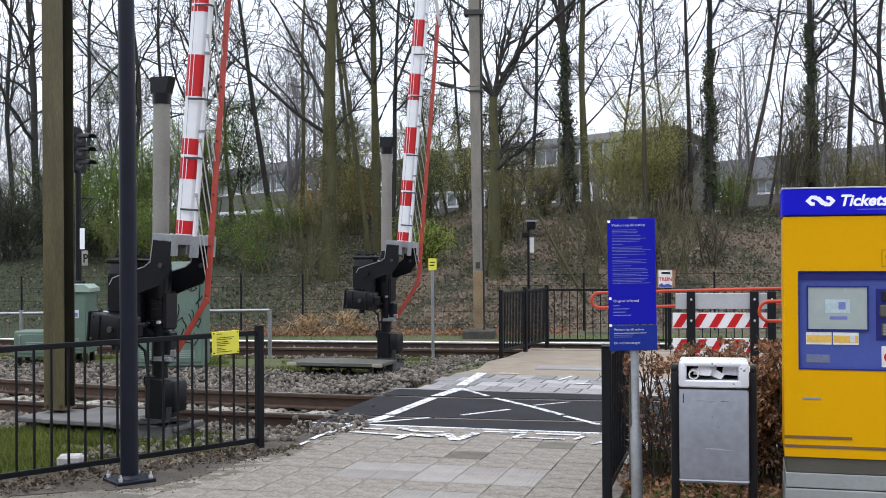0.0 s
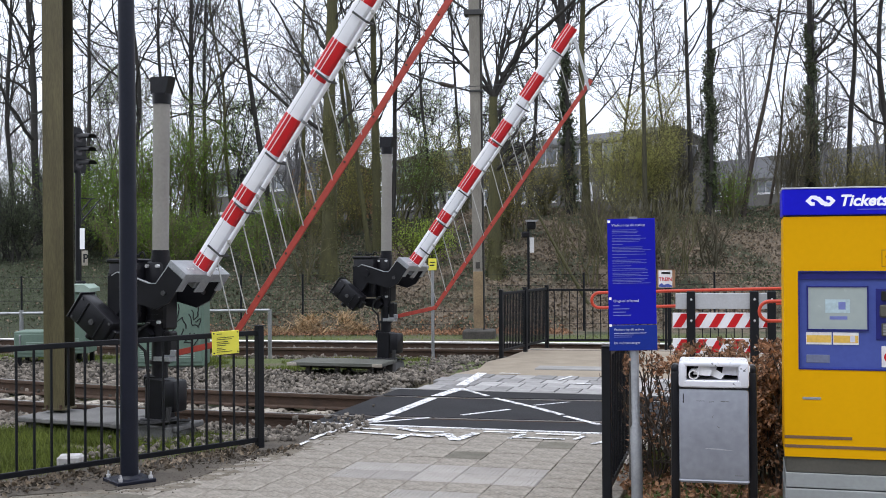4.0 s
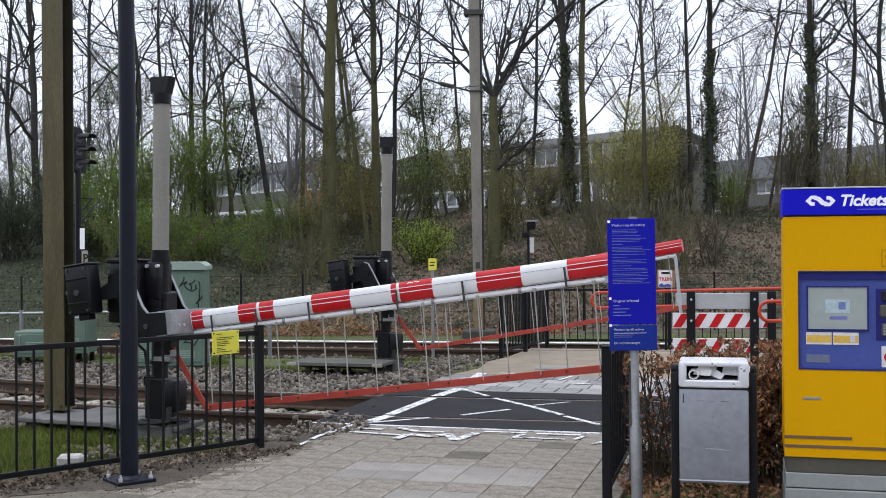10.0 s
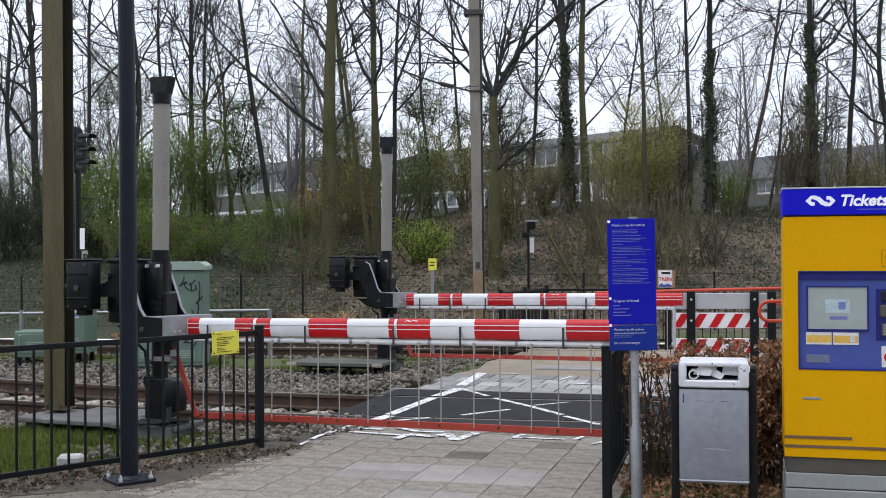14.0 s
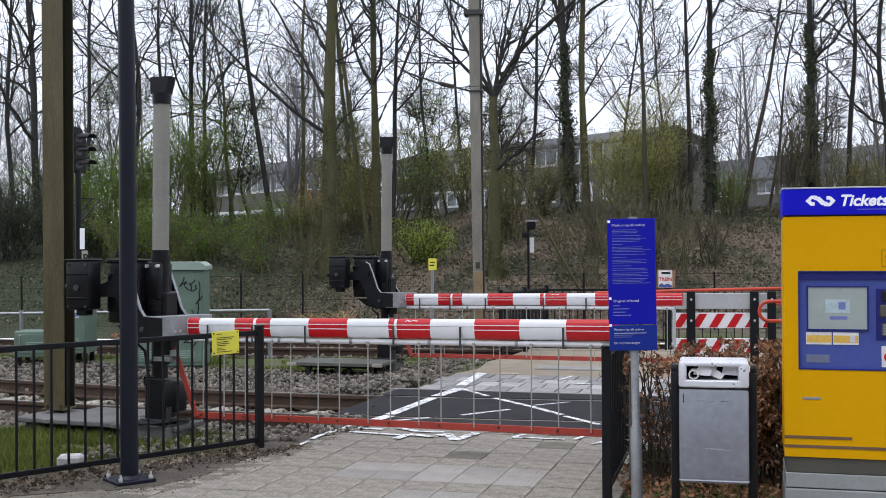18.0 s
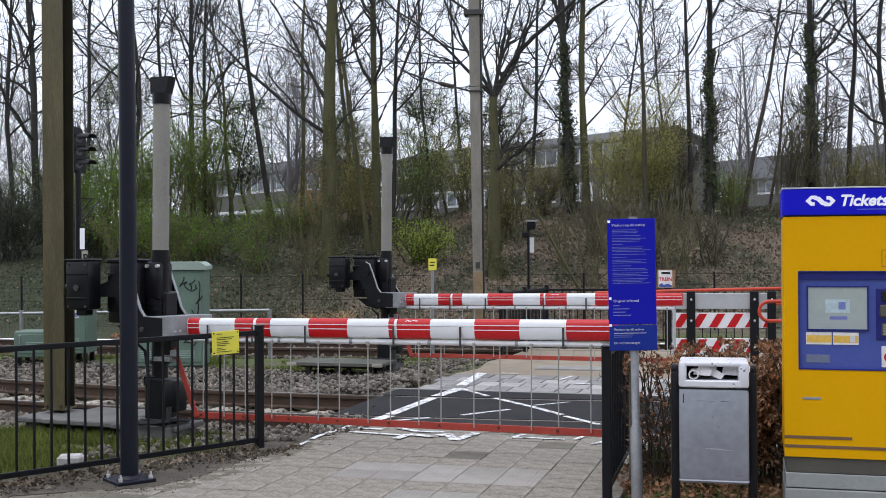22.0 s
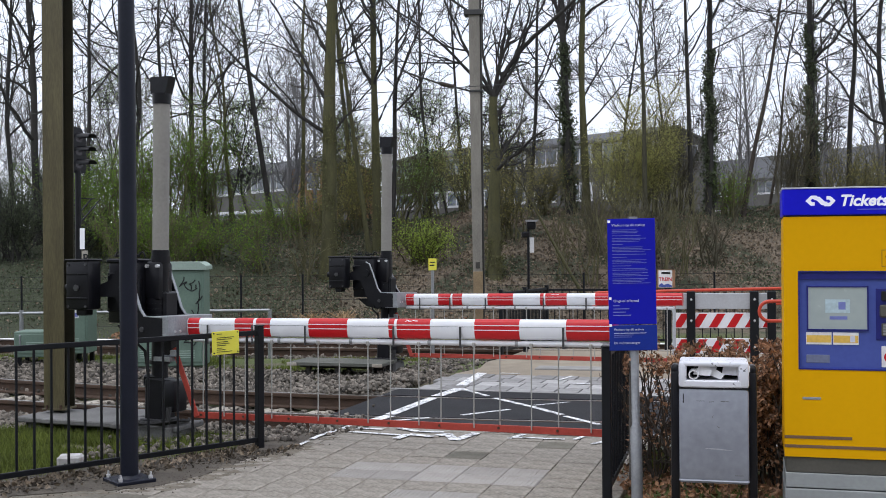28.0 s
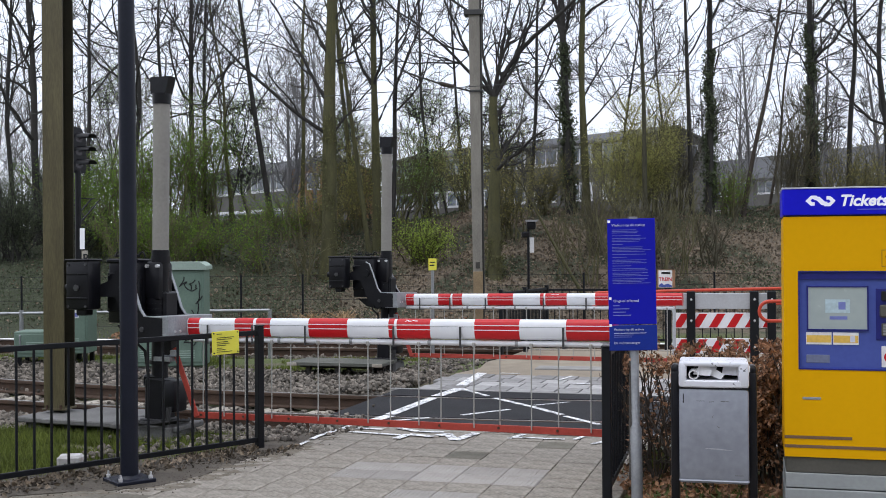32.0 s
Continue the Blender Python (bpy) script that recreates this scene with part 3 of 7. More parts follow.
paint_line([(-1.15, 9.72), (-1.20, 9.50)], 0.035, z=0.012)
paint_line([(0.22, 13.33), (0.48, 12.68)], 0.055)
paint_line([(0.55, 12.50), (0.89, 11.82), (1.15, 11.20)], 0.062)
paint_line([(1.17, 11.12), (1.42, 10.58)], 0.058)
paint_line([(-0.66, 10.80), (-0.14, 11.07)], 0.045)
paint_line([(0.17, 11.23), (0.66, 11.61)], 0.046)
paint_line([(0.93, 11.90), (1.33, 12.15)], 0.028)
paint_line([(-0.41, 9.83), (-0.31, 10.05), (-0.10, 9.92)], 0.075, z=0.010)
paint_line([(-0.05, 9.98), (0.03, 10.06), (0.09, 9.72), (0.28, 10.09)], 0.085, z=0.010)
paint_line([(-0.42, 10.42), (-0.22, 10.20), (0.0, 10.16)], 0.06, z=0.010)
paint_line([(-0.84, 10.22), (-0.38, 10.02)], 0.045, z=0.010)
paint_line([(-0.80, 10.42), (-0.55, 10.34)], 0.045, z=0.010)
for a, b in (((0.35, 10.18), (0.72, 10.08)), ((0.60, 9.86), (1.02, 9.74)), ((0.80, 10.05), (1.18, 9.95)), ((0.55, 9.8), (0.70, 10.02)),
             ((1.10, 9.72), (1.20, 9.90)), ((1.22, 9.50), (1.33, 9.62)), ((1.30, 9.20), (1.38, 9.14)), ((0.72, 14.95), (0.98, 14.88)), ((1.55, 13.75), (1.75, 13.70)), ((1.4, 14.1), (1.62, 14.55))):
    paint_line([a, b], 0.04, z=0.010)


# ---------------- paved path: tiles one by one ----------------
def paved(name, mat, rows, label):
    """rows of (u, v, wide, deep, material)."""
    bed = thing(name, pose(CROSS.x, CROSS.y, 0, 0, 0, -15.7), label, "pavement", kind="structure")
    meshes = {}
    rng = random.Random(7)
    for u, v, w, d, mt in rows:
        key = (round(w, 3), round(d, 3), mt)
        if key not in meshes:
            sh = Shape()
            g = 0.008 if mt == "grey_tile" else 0.0022
            sh.box(-w / 2 + g, w / 2 - g, -d / 2 + g, d / 2 - g, -0.06, 0.0, 0.004)
            if mt == "pale_tile":
                for k in range(9):
                    x = -w / 2 + (k + 0.5) * w / 9
                    sh.box(x - 0.009, x + 0.009, -d / 2 + 0.02, d / 2 - 0.02, -0.002, 0.0022)
            meshes[key] = sh.mesh("tile", M[mt])
        t = part("tile", meshes[key], None, bed)
        t.matrix_basis = pose(u, v, rng.uniform(-0.003, 0.003), rng.uniform(-0.25, 0.25), rng.uniform(-0.25, 0.25), rng.uniform(-0.3, 0.3))
    return bed


tile_rows = []
T = 0.30
for j in range(16):
    deep = 0.21 if j == 0 else T
    v = -0.045 - deep / 2 if j == 0 else -0.255 - (j - 0.5) * T
    for i in range(-12, 12):
        u = (i + 0.5) * T + 0.2
        x, y, _ = crossing(u, v)
        left = 0.14 + min(0, (y - 9.5)) * 0.28
        w = T
        if y > (7.95 if x < -2.6 else 7.6):
            if u + T / 2 < left + 0.08:
                continue
            if u - T / 2 < left:
                w = u + T / 2 - left
                u = left + w / 2
        if u > 3.4 or x < -3.6 or (y > 7.2 and x > 1.02 + (y - 7.37) * 0.25):
            continue
        kind = "tile"
        if (j in (6, 7) and 1.2 < u < 2.6) or (j == 9 and 1.6 < u < 2.3) or (j == 12 and 1.5 < u < 2.2):
            kind = "pale_tile"
        if x < -2.05 and y < 8.1:
            kind = "dirty_tile"
        if j == 4 and abs(u - 1.95) < 0.14 or (j == 2 and abs(u - 2.45) < 0.1):
            kind = "dirty_tile"
        tile_rows.append((u, v, w, deep, kind))
path_near = paved("path_near", None, tile_rows, "pinkish-grey concrete tiles with a few pale ribbed ones")
grey_rows = [(0.32 + 0.27 * i + (0.0, 0.05, -0.04, 0.03)[j], 2.745 + 0.42 * (j + 0.5), 0.27, 0.42, "grey_tile") for j in range(4) for i in range(14)]
paved("path_middle", None, grey_rows, "worn grey concrete tiles behind the crossing")

bed = Shape()
bed.prism([(-1.05, 10.1), (-1.55, 8.75), (-1.85, 7.85), (-2.6, 7.4), (-2.6, 6.8), (1.0, 6.8), (1.0, 7.3), (1.65, 9.9), crossing(3.3, -0.05)[:2], crossing(0.2, -0.05)[:2]], -0.08, -0.009, "z")
tagged(part("joint_bed", bed, M["joint"], smooth=False), "brown-grey jointing sand between the paving tiles", "pavement", kind="structure")
under = Shape()
under.prism([(-9, -4), (7, -4), (7, 6.6), (1.4, 6.9), (-9, 6.3)], -0.09, -0.004, "z")
tagged(part("pavement", under, M["tile"], smooth=False), "pinkish-grey concrete paving by the ticket machine", "pavement", kind="structure")

SOIL_EDGE = [(-1.02, 10.35), (-1.13, 9.95), (-1.24, 9.46), (-1.42, 9.08), (-1.58, 8.80), (-1.70, 8.45), (-1.84, 8.12), (-2.02, 7.88), (-2.35, 7.80), (-2.75, 7.68), (-3.3, 7.45)]


def on_soil_edge(r, n):
    s = r.uniform(0, len(SOIL_EDGE) - 1.001, n)
    k = s.astype(int)
    e = np.array(SOIL_EDGE)
    p = e[k] + (e[k + 1] - e[k]) * (s - k)[:, None]
    return np.stack([p[:, 0] + r.normal(-0.03, 0.10, n), p[:, 1] + r.normal(0.0, 0.10, n), np.full(n, 0.003)], -1)


stones("soil_crumbs", 420, on_soil_edge, 0.006, 8, "loose brown soil crumbs along the paving edge", "crumb")
stones("soil_clods", 420, lambda r, n: np.stack([x := r.uniform(-3.2, -1.15, n), 9.33 + (x + 1.40) * 0.93 - np.abs(r.normal(0, 0.16, n)), np.full(n, 0.008)], -1), 0.014, 9, "small clods on the bare soil strip", "crumb")
soil = Shape()
fray = []
for (ax, ay), (bx, by) in zip(SOIL_EDGE[:-1], SOIL_EDGE[1:]):
    n = max(2, int(math.hypot(bx - ax, by - ay) / 0.05))
    for k in range(n):
        x, y = ax + (bx - ax) * k / n, ay + (by - ay) * k / n
        push = 0.055 * noise.noise((x * 5, y * 5, 3)) + 0.035 * noise.noise((x * 16, y * 16, 7))
        fray.append((x + push, y - push * 0.4))
soil.prism(fray + [SOIL_EDGE[-1], (-4.6, 6.5), (-4.7, 6.9), (-3.25, 8.25), (-1.75, 9.55), (-1.35, 10.05)], -0.10, 0.0035, "z")
tagged(part("soil_strip", soil, M["soil"], smooth=False), "bare brown soil strip along the path edge", "soil", kind="structure")
film = Shape()
rng = random.Random(19)
for k in range(130):
    q = rng.uniform(0, len(SOIL_EDGE) - 1.01)
    (ax, ay), (bx, by) = SOIL_EDGE[int(q)], SOIL_EDGE[int(q) + 1]
    q -= int(q)
    x, y = ax + (bx - ax) * q + rng.uniform(-0.04, 0.16), ay + (by - ay) * q + rng.uniform(-0.14, 0.02)
    wide, deep, seed = rng.uniform(0.03, 0.13), rng.uniform(0.02, 0.06), rng.uniform(0, 50)
    ring = []
    for a in range(18):
        r = 0.75 + 0.5 * noise.noise((math.cos(radians(20 * a)) * 1.6 + seed, math.sin(radians(20 * a)) * 1.6, 0))
        ring.append((x + wide * r * math.cos(radians(20 * a - 16)), y + deep * r * math.sin(radians(20 * a))))
    film.add([(a, b, -0.002) for a, b in ring] + [(x, y, 0.006 + 0.00005 * k)], [(a, (a + 1) % 18, 18) for a in range(18)])
tagged(part("soil_film", film, M["soil_dust"], smooth=False), "thin trodden soil smeared over the tile edges", "soil", kind="stuff")
sand = Shape()
sand.prism([crossing(0.20, 4.43)[:2], crossing(0.35, 5.2)[:2], (0.62, 16.6), (0.95, 17.3), (1.45, 18.9), (1.75, 18.75), (6.5, 17.9), crossing(7.0, 4.43)[:2]], -0.10, -0.006, "z")
tagged(part("platform_path", sand, M["sandy"], smooth=False), "sandy beige path behind the crossing", "path", kind="structure")
slab_me = Shape().box(-0.5, 0.5, -0.2, 0.2, -0.05, 0.012, 0.008)
tagged(part("stone_slab", slab_me, M["concrete"], m=pose(1.75, 15.55, 0, 0, 0, -14)), "pale concrete slab let into the sandy path", "slab", kind="structure")


# ---------------- fences ----------------
def bar_fence(name, length, bars, posts, label, height=1.0, post_top=0.0):
    f = thing(name, pose(0, 0, 0), label, "fence")
    for z in (height - 0.02, 0.10):
        part("rail", Shape().box(0, length, -0.012, 0.012, z - 0.02, z + 0.02, 0.004), M["fence"], f)
    bar = Shape().box(-0.008, 0.008, -0.008, 0.008, 0.10, height - 0.03, 0.002).mesh("bar", M["fence"])
    for x in bars:
        b = part("bar", bar, None, f)
        b.matrix_basis = pose(x, 0, 0)
    for x in posts:
        sh = Shape().box(x - 0.03, x + 0.03, -0.03, 0.03, -0.12, height + 0.03 + post_top, 0.006)
        sh.box(x - 0.034, x + 0.034, -0.034, 0.034, height + 0.03 + post_top, height + 0.042 + post_top, 0.004)
        part("post", sh, M["fence"], f)
    return f


LEFT_YAW = math.degrees(math.atan2(7.95 - 9.45, -3.06 + 1.51))
lf = bar_fence("steel_fence", 4.3, [0.12 + 0.128 * k for k in range(32)], [0.0, 2.16 + 0.2, 4.3], "black steel bar fence beside the track", 0.995)
lf.matrix_basis = pose(-1.51, 9.45, -0.03, 0, 0, LEFT_YAW)
rf = bar_fence("steel_fence", 1.9, [0.11 + 0.115 * k for k in range(15)], [0.0, 1.9], "black steel bar fence along the paved path", 0.985)
rf.matrix_basis = pose(1.04, 7.37, -0.03, 0, 0, 76)
ff = bar_fence("steel_fence", 2.15, [0.07 + 0.068 * k for k in range(30)], [0.0, 1.07, 2.15], "black steel bar fence beside the sandy path", 0.97)
ff.matrix_basis = pose(0.86, 17.18, 0, 0, 0, 66.5)
fb = bar_fence("steel_fence", 8.0, [0.12 + 0.127 * k for k in range(62)], [2.0, 4.0, 6.0, 8.0], "long black steel bar fence before the far track", 0.95)
fb.matrix_basis = pose(1.72, 19.15, 0.0, 0, 0, -6)


def small_sign(name, w, h, mat, bars, label, m, category="sign"):
    s = thing(name, m, label, category)
    part("plate", Shape().box(-w / 2, w / 2, -0.004, 0.004, -h / 2, h / 2, 0.002), mat, s)
    for x0, x1, z in bars:
        part("text_bar", Shape().box(x0, x1, -0.0065, -0.004, z - h * 0.013, z + h * 0.013), M["spray"], s, smooth=False)
    for sx in (-1, 1):
        for sz in (-1, 1):
            part("screw", Shape().tube([(sx * (w / 2 - 0.015), -0.004, sz * (h / 2 - 0.015)), (sx * (w / 2 - 0.015), -0.008, sz * (h / 2 - 0.015))], 0.006, 8), M["spray"], s)
    return s


d = Vector((math.cos(radians(LEFT_YAW)), math.sin(radians(LEFT_YAW)), 0))
sp = Vector((-1.51, 9.45, 0)) + d * 0.33
small_sign("warning_sign", 0.252, 0.185, M["sign_yellow"],
           [(-0.085, -0.035, 0.072), (-0.085, 0.075, 0.042), (-0.085, 0.055, 0.028), (-0.085, 0.02, 0.008), (-0.085, 0.035, -0.006), (-0.085, 0.0, -0.020),
            (-0.085, -0.035, -0.040), (-0.085, -0.005, -0.054), (-0.085, 0.055, -0.070)],
           "yellow notice plate with black print screwed to the fence", pose(sp.x + 0.01, sp.y - 0.025, 0.885, 0, -1, LEFT_YAW + 180))


# ---------------- lamp post, steel beam, concrete mast ----------------
def lamp_post():
    p = thing("pole", pose(-2.21, 8.1, 0), "dark blue painted steel pole on a bolted foot", "pole")
    part("shaft", Shape().tube([(0, 0, 0.03), (0, 0, 2.6), (-0.012, 0, 4.6)], [0.062, 0.058, 0.056], 20), M["navy"], p)
    part("foot_plate", Shape().box(-0.14, 0.14, -0.14, 0.14, 0.0, 0.03, 0.006, m=pose(0, 0, 0, 0, 0, 38)), M["navy"], p)
    part("collar", Shape().tube([(0, 0, 0.03), (0, 0, 0.05)], [0.085, 0.066], 20), M["navy"], p)
    for a in (38, 128, 218, 308):
        x, y = 0.155 * math.cos(radians(a + 45)), 0.155 * math.sin(radians(a + 45))
        b = part("bolt", Shape().tube([(x, y, 0.03), (x, y, 0.075)], 0.008, 8), M["bolt"], p, "zinc-plated bolt")
        part("nut", Shape().tube([(x, y, 0.03), (x, y, 0.05)], 0.016, 6), M["bolt"], b)
    part("footing", Shape().box(-0.13, 0.13, -0.13, 0.13, -0.16, -0.001, 0.01, m=pose(0, 0, 0, 0, 0, 38)), M["slab"], p)


lamp_post()


def steel_beam():
    p = thing("catenary_pole", pose(-3.672, 11.03, 0.055, 0, 0, -8), "weathered olive-brown steel beam pole beside the track", "pole")
    # rear flange and web wear the darker copy in place of shade
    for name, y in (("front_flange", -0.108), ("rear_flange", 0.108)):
        part(name, Shape().box(-0.102, 0.102, y - 0.009, y + 0.009, 0.076, 8.2, 0.003), M["beam" if y < 0 else "beam_shade"], p, "" if y < 0 else "rear flange in a darker shade colour")
    part("web", Shape().box(-0.006, 0.006, -0.099, 0.099, 0.076, 8.2), M["beam_shade"], p, "web in a darker shade colour")
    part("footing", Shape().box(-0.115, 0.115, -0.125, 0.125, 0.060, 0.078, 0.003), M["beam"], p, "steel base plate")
    for x in (-0.07, 0.07):
        part("anchor_bolt", Shape().tube([(x, -0.121, 0.07), (x, -0.121, 0.11)], 0.012, 8), M["rust"], p)


steel_beam()


def concrete_mast():
    p = thing("catenary_mast", pose(0.68, 21.8, 0.0, 0, -0.5, -6), "tall tapered concrete mast with wire brackets", "mast")
    part("shaft", Shape().prism([(-0.095, 0.1), (0.075, 0.1), (0.10, 8.6), (-0.12, 8.6)], -0.10, 0.10), M["pole_concrete"], p)
    part("rear_edge", Shape().prism([(0.07, 0.1), (0.105, 0.1), (0.128, 8.5), (0.096, 8.5)], -0.08, 0.09), M["bark"], p, "dark strip along the rear edge")
    part("foot_sleeve", Shape().box(-0.099, 0.082, -0.104, 0.104, 0.12, 1.198, 0.008), M["pole_foot"], p, "brown-stained lower sleeve")
    part("number_plate", Shape().box(-0.045, 0.035, -0.112, -0.105, 1.25, 1.37, 0.002), M["pole_band"], p, "small dark plate")
    part("base_block", Shape().box(-0.30, 0.30, -0.28, 0.28, -0.2, 0.095, 0.02), M["pole_band"], p, "dark mossy concrete base block")
    part("top_bracket", Shape().box(-0.20, 0.16, -0.14, 0.14, 6.02, 6.12, 0.01), M["wire"], p)
    part("clamp", Shape().box(-0.125, 0.14, -0.125, 0.125, 4.57, 4.61, 0.005), M["wire"], p)
    arm = part("cantilever", Shape().tube([(-0.1, 0, 4.60), (-0.7, -0.6, 4.70), (-1.15, -2.0, 4.72)], 0.018, 8), M["wire"], p)
    part("stay", Shape().tube([(-0.1, 0, 6.1), (-0.75, -0.8, 6.45), (-1.15, -2.0, 6.6)], 0.022, 8), M["wire"], p)
    part("insulator", Shape().tube([(-0.4, -0.3, 4.65), (-0.62, -0.5, 4.69)], 0.04, 10), M["bark_brown"], arm)


concrete_mast()


def wires():
    for (y, z, k) in ((19.5, 4.33, -0.165),):
        sh = Shape()
        pts = [(x, y + k * x, z + 0.04 * x + 0.0009 * (x - 0.6) ** 2) for x in range(-40, 41, 4)]
        sh.tube(pts, 0.007, 6)
        tagged(part("overhead_wire", sh, M["wire"]), "thin dark overhead line along the track", "wire", "overhead lines", "structure")


wires()


# ---------------- barrier machines ----------------
PIVOT = Vector((-0.150, 0, 1.355))
ARM_W = -0.369                     # arm axis below the pivot
TUBE_W = ARM_W - 0.107             # hanging tube below the arm
ROD_LEN = 0.652
RODS = [0.585, 0.83, 1.015, 1.305, 1.462, 1.75, 1.923, 2.21, 2.39, 2.661, 2.833, 3.13, 3.328, 3.60, 3.80, 4.066]
TIP = 4.255
KNEE = 0.54                        # start of the lower bar
LINK, LINK_FOOT = 0.565, (0.18, 0.76)


def arm_outline(grow=0.0):
    """Cross-section of the arm in y, z: rounded top, a crease above the middle, a lower half that draws in."""
    half = [(0.014, 0.0775), (0.033, 0.071), (0.046, 0.054), (0.050, 0.020), (0.0445, -0.040), (0.034, -0.068), (0.014, -0.0775)]
    pts = half + [(-a, b) for a, b in half[::-1]]
    return [(a + math.copysign(grow, a), b + math.copysign(grow, b)) for a, b in pts]


def barrier_machine(name, m, label, top=3.20, strut=0.082):
    b = thing(name, m, label, "level crossing barrier", "pair of crossing barriers")
    part("plinth", Shape().box(-0.15, 0.22, -0.16, 0.16, -0.25, 0.15, 0.03), M["slab"], b, "grey concrete foot block")
    base = Shape()
    base.box(-0.09, 0.10, -0.10, 0.10, 0.15, 0.54, 0.015)
    base.box(-0.12, 0.12, -0.13, 0.13, 0.15, 0.19, 0.01)
    base.box(-0.13, 0.02, -0.08, 0.08, 0.46, 0.57, 0.02)
    part("base_housing", base, M["black"], b)
    part("terminal_box", Shape().box(0.105, 0.23, -0.10, 0.10, 0.25, 0.53, 0.03, segments=2), M["black"], b)
    part("lower_mast", Shape().tube([(0, 0, 0.50), (0, 0, 0.85), (0, 0, 1.66)], [0.072, 0.072, 0.078], 20), M["black"], b)
    for z in (0.66, 0.86, 1.02):
        part("mast_clamp", Shape().tube([(0, 0, z), (0, 0, z + 0.035)], 0.09, 20), M["black"], b)
    part("clamp_band", Shape().box(0.0, 0.17, -0.095, 0.02, 0.69, 0.73, 0.004), M["galva"], b, "grey metal clamp strip")
    drive = part("drive_housing", Shape().box(-0.41, -0.10, -0.20, 0.18, 1.02, 1.55, 0.02, segments=2), M["black"], b)
    part("housing_lid", Shape().box(-0.425, -0.115, -0.215, 0.195, 1.545, 1.585, 0.012), M["black"], drive)
    for x, y in ((-0.38, -0.1), (-0.28, 0.0), (-0.19, -0.12)):
        part("lid_catch", Shape().box(x - 0.035, x + 0.035, y - 0.02, y + 0.02, 1.598, 1.625, 0.006), M["black"], drive)
    part("mast_bracket", Shape().box(-0.10, 0.06, -0.10, 0.10, 1.22, 1.56, 0.03, segments=2), M["black"], b)
    for z in (1.24, 1.545):
        part("mast_collar", Shape().tube([(0, 0, z), (0, 0, z + 0.06)], 0.084, 20), M["black"], b)
    part("motor_body", Shape().tube([(-0.03, 0.0, 1.00), (-0.03, 0.0, 1.24)], [0.095, 0.10], 20).box(-0.14, 0.09, -0.05, 0.14, 0.96, 1.30, 0.02), M["black"], b, "black ribbed motor body")
    for k in range(4):
        part("cooling_rib", Shape().tube([(-0.03, 0.0, 1.03 + 0.05 * k), (-0.03, 0.0, 1.045 + 0.05 * k)], 0.107, 20), M["black"], b)
    part("shock_cylinder", Shape().tube([(-0.13, -0.17, 1.08), (-0.13, -0.17, 1.40)], 0.045, 14).tube([(-0.13, -0.17, 1.40), (-0.13, -0.17, 1.56)], 0.02, 10), M["black"], b)
    part("inspection_cover", Shape().box(-0.41, -0.24, -0.212, -0.198, 1.12, 1.46, 0.006), M["black"], drive)
    for x, z in ((-0.39, 1.14), (-0.26, 1.14), (-0.39, 1.44), (-0.26, 1.44)):
        part("cover_screw", Shape().tube([(x, -0.21, z), (x, -0.219, z)], 0.010, 6), M["strap"], drive)
    for x, y in ((-0.33, -0.16), (-0.22, -0.15), (-0.12, -0.10)):
        pts = [(x + 0.03 * math.cos(math.pi * k / 6), y, 1.598 + 0.045 * math.sin(math.pi * k / 6)) for k in range(7)]
        part("lifting_eye", Shape().tube(pts, 0.007, 6), M["black"], drive)
    part("gear_housing", Shape().prism([(-0.36, 1.0), (-0.06, 1.0), (0.0, 0.92), (-0.06, 0.86), (-0.24, 0.90)], -0.14, 0.14), M["black"], b)
    part("relay_box", Shape().box(0.07, 0.15, -0.06, 0.06, 0.74, 0.95, 0.015), M["black"], b)
    for x, y, z in ((0.05, -0.112, 1.52), (-0.06, -0.112, 1.52), (0.05, -0.09, 1.03), (-0.05, -0.09, 1.03)):
        part("bolt", Shape().tube([(x, y + 0.02, z), (x, y - 0.012, z)], 0.016, 6), M["bolt"], b, "zinc-plated bolt")
    part("hub", Shape().tube([(PIVOT.x, -0.335, PIVOT.z), (PIVOT.x, 0.30, PIVOT.z)], 0.05, 18), M["black"], b)
    upper = part("upper_mast", Shape().tube([(0, 0, 1.60), (0, 0, top - 0.22)], 0.072, 24), M["mast"], b, "grey coated tubular mast")
    part("cap_collar", Shape().tube([(0, 0, top - 0.24), (0, 0, top - 0.145)], [0.080, 0.084], 20), M["black"], upper)
    head = Shape().prism([(-0.085, top - 0.15), (0.075, top - 0.15), (0.115, top), (-0.088, top)], -0.05, 0.05)
    part("bell_housing", head, M["black"], b, "black slanted bell housing")
    for k in range(3):
        pts = [(0.16 + 0.02 * k, -0.1, 0.3), (0.19 + 0.02 * k, -0.15 - 0.01 * k, 0.18), (0.1 - 0.08 * k, -0.18 - 0.01 * k, 0.165), (-0.14, -0.16 - 0.015 * k, 0.165)]
        part("cable", Shape().tube(pts, 0.011, 6), M["rubber"], b, "loose black cable")

    for k in range(4):
        rx, ry, z = 0.17 + 0.025 * k, 0.185 + 0.02 * k, 0.162 + 0.004 * k
        pts = [(0.02 + rx * math.cos(a), ry * math.sin(a), z + 0.012 * math.sin(3 * a + k)) for a in [radians(170 + 20 * q + 14 * k) for q in range(11)]]
        part("cable_loop", Shape().tube(pts, 0.010, 6), M["rubber"], b, "black cable looped round the foot")

    for k, y in ((0, -0.13), (1, 0.11)):
        pts = [(-0.02, y, 1.02), (-0.10 - 0.05 * k, y * 1.35, 0.96), (-0.12 - 0.04 * k, y * 1.4, 0.86), (-0.05, y * 1.1, 0.78), (-0.04, y * 0.8, 0.55)]
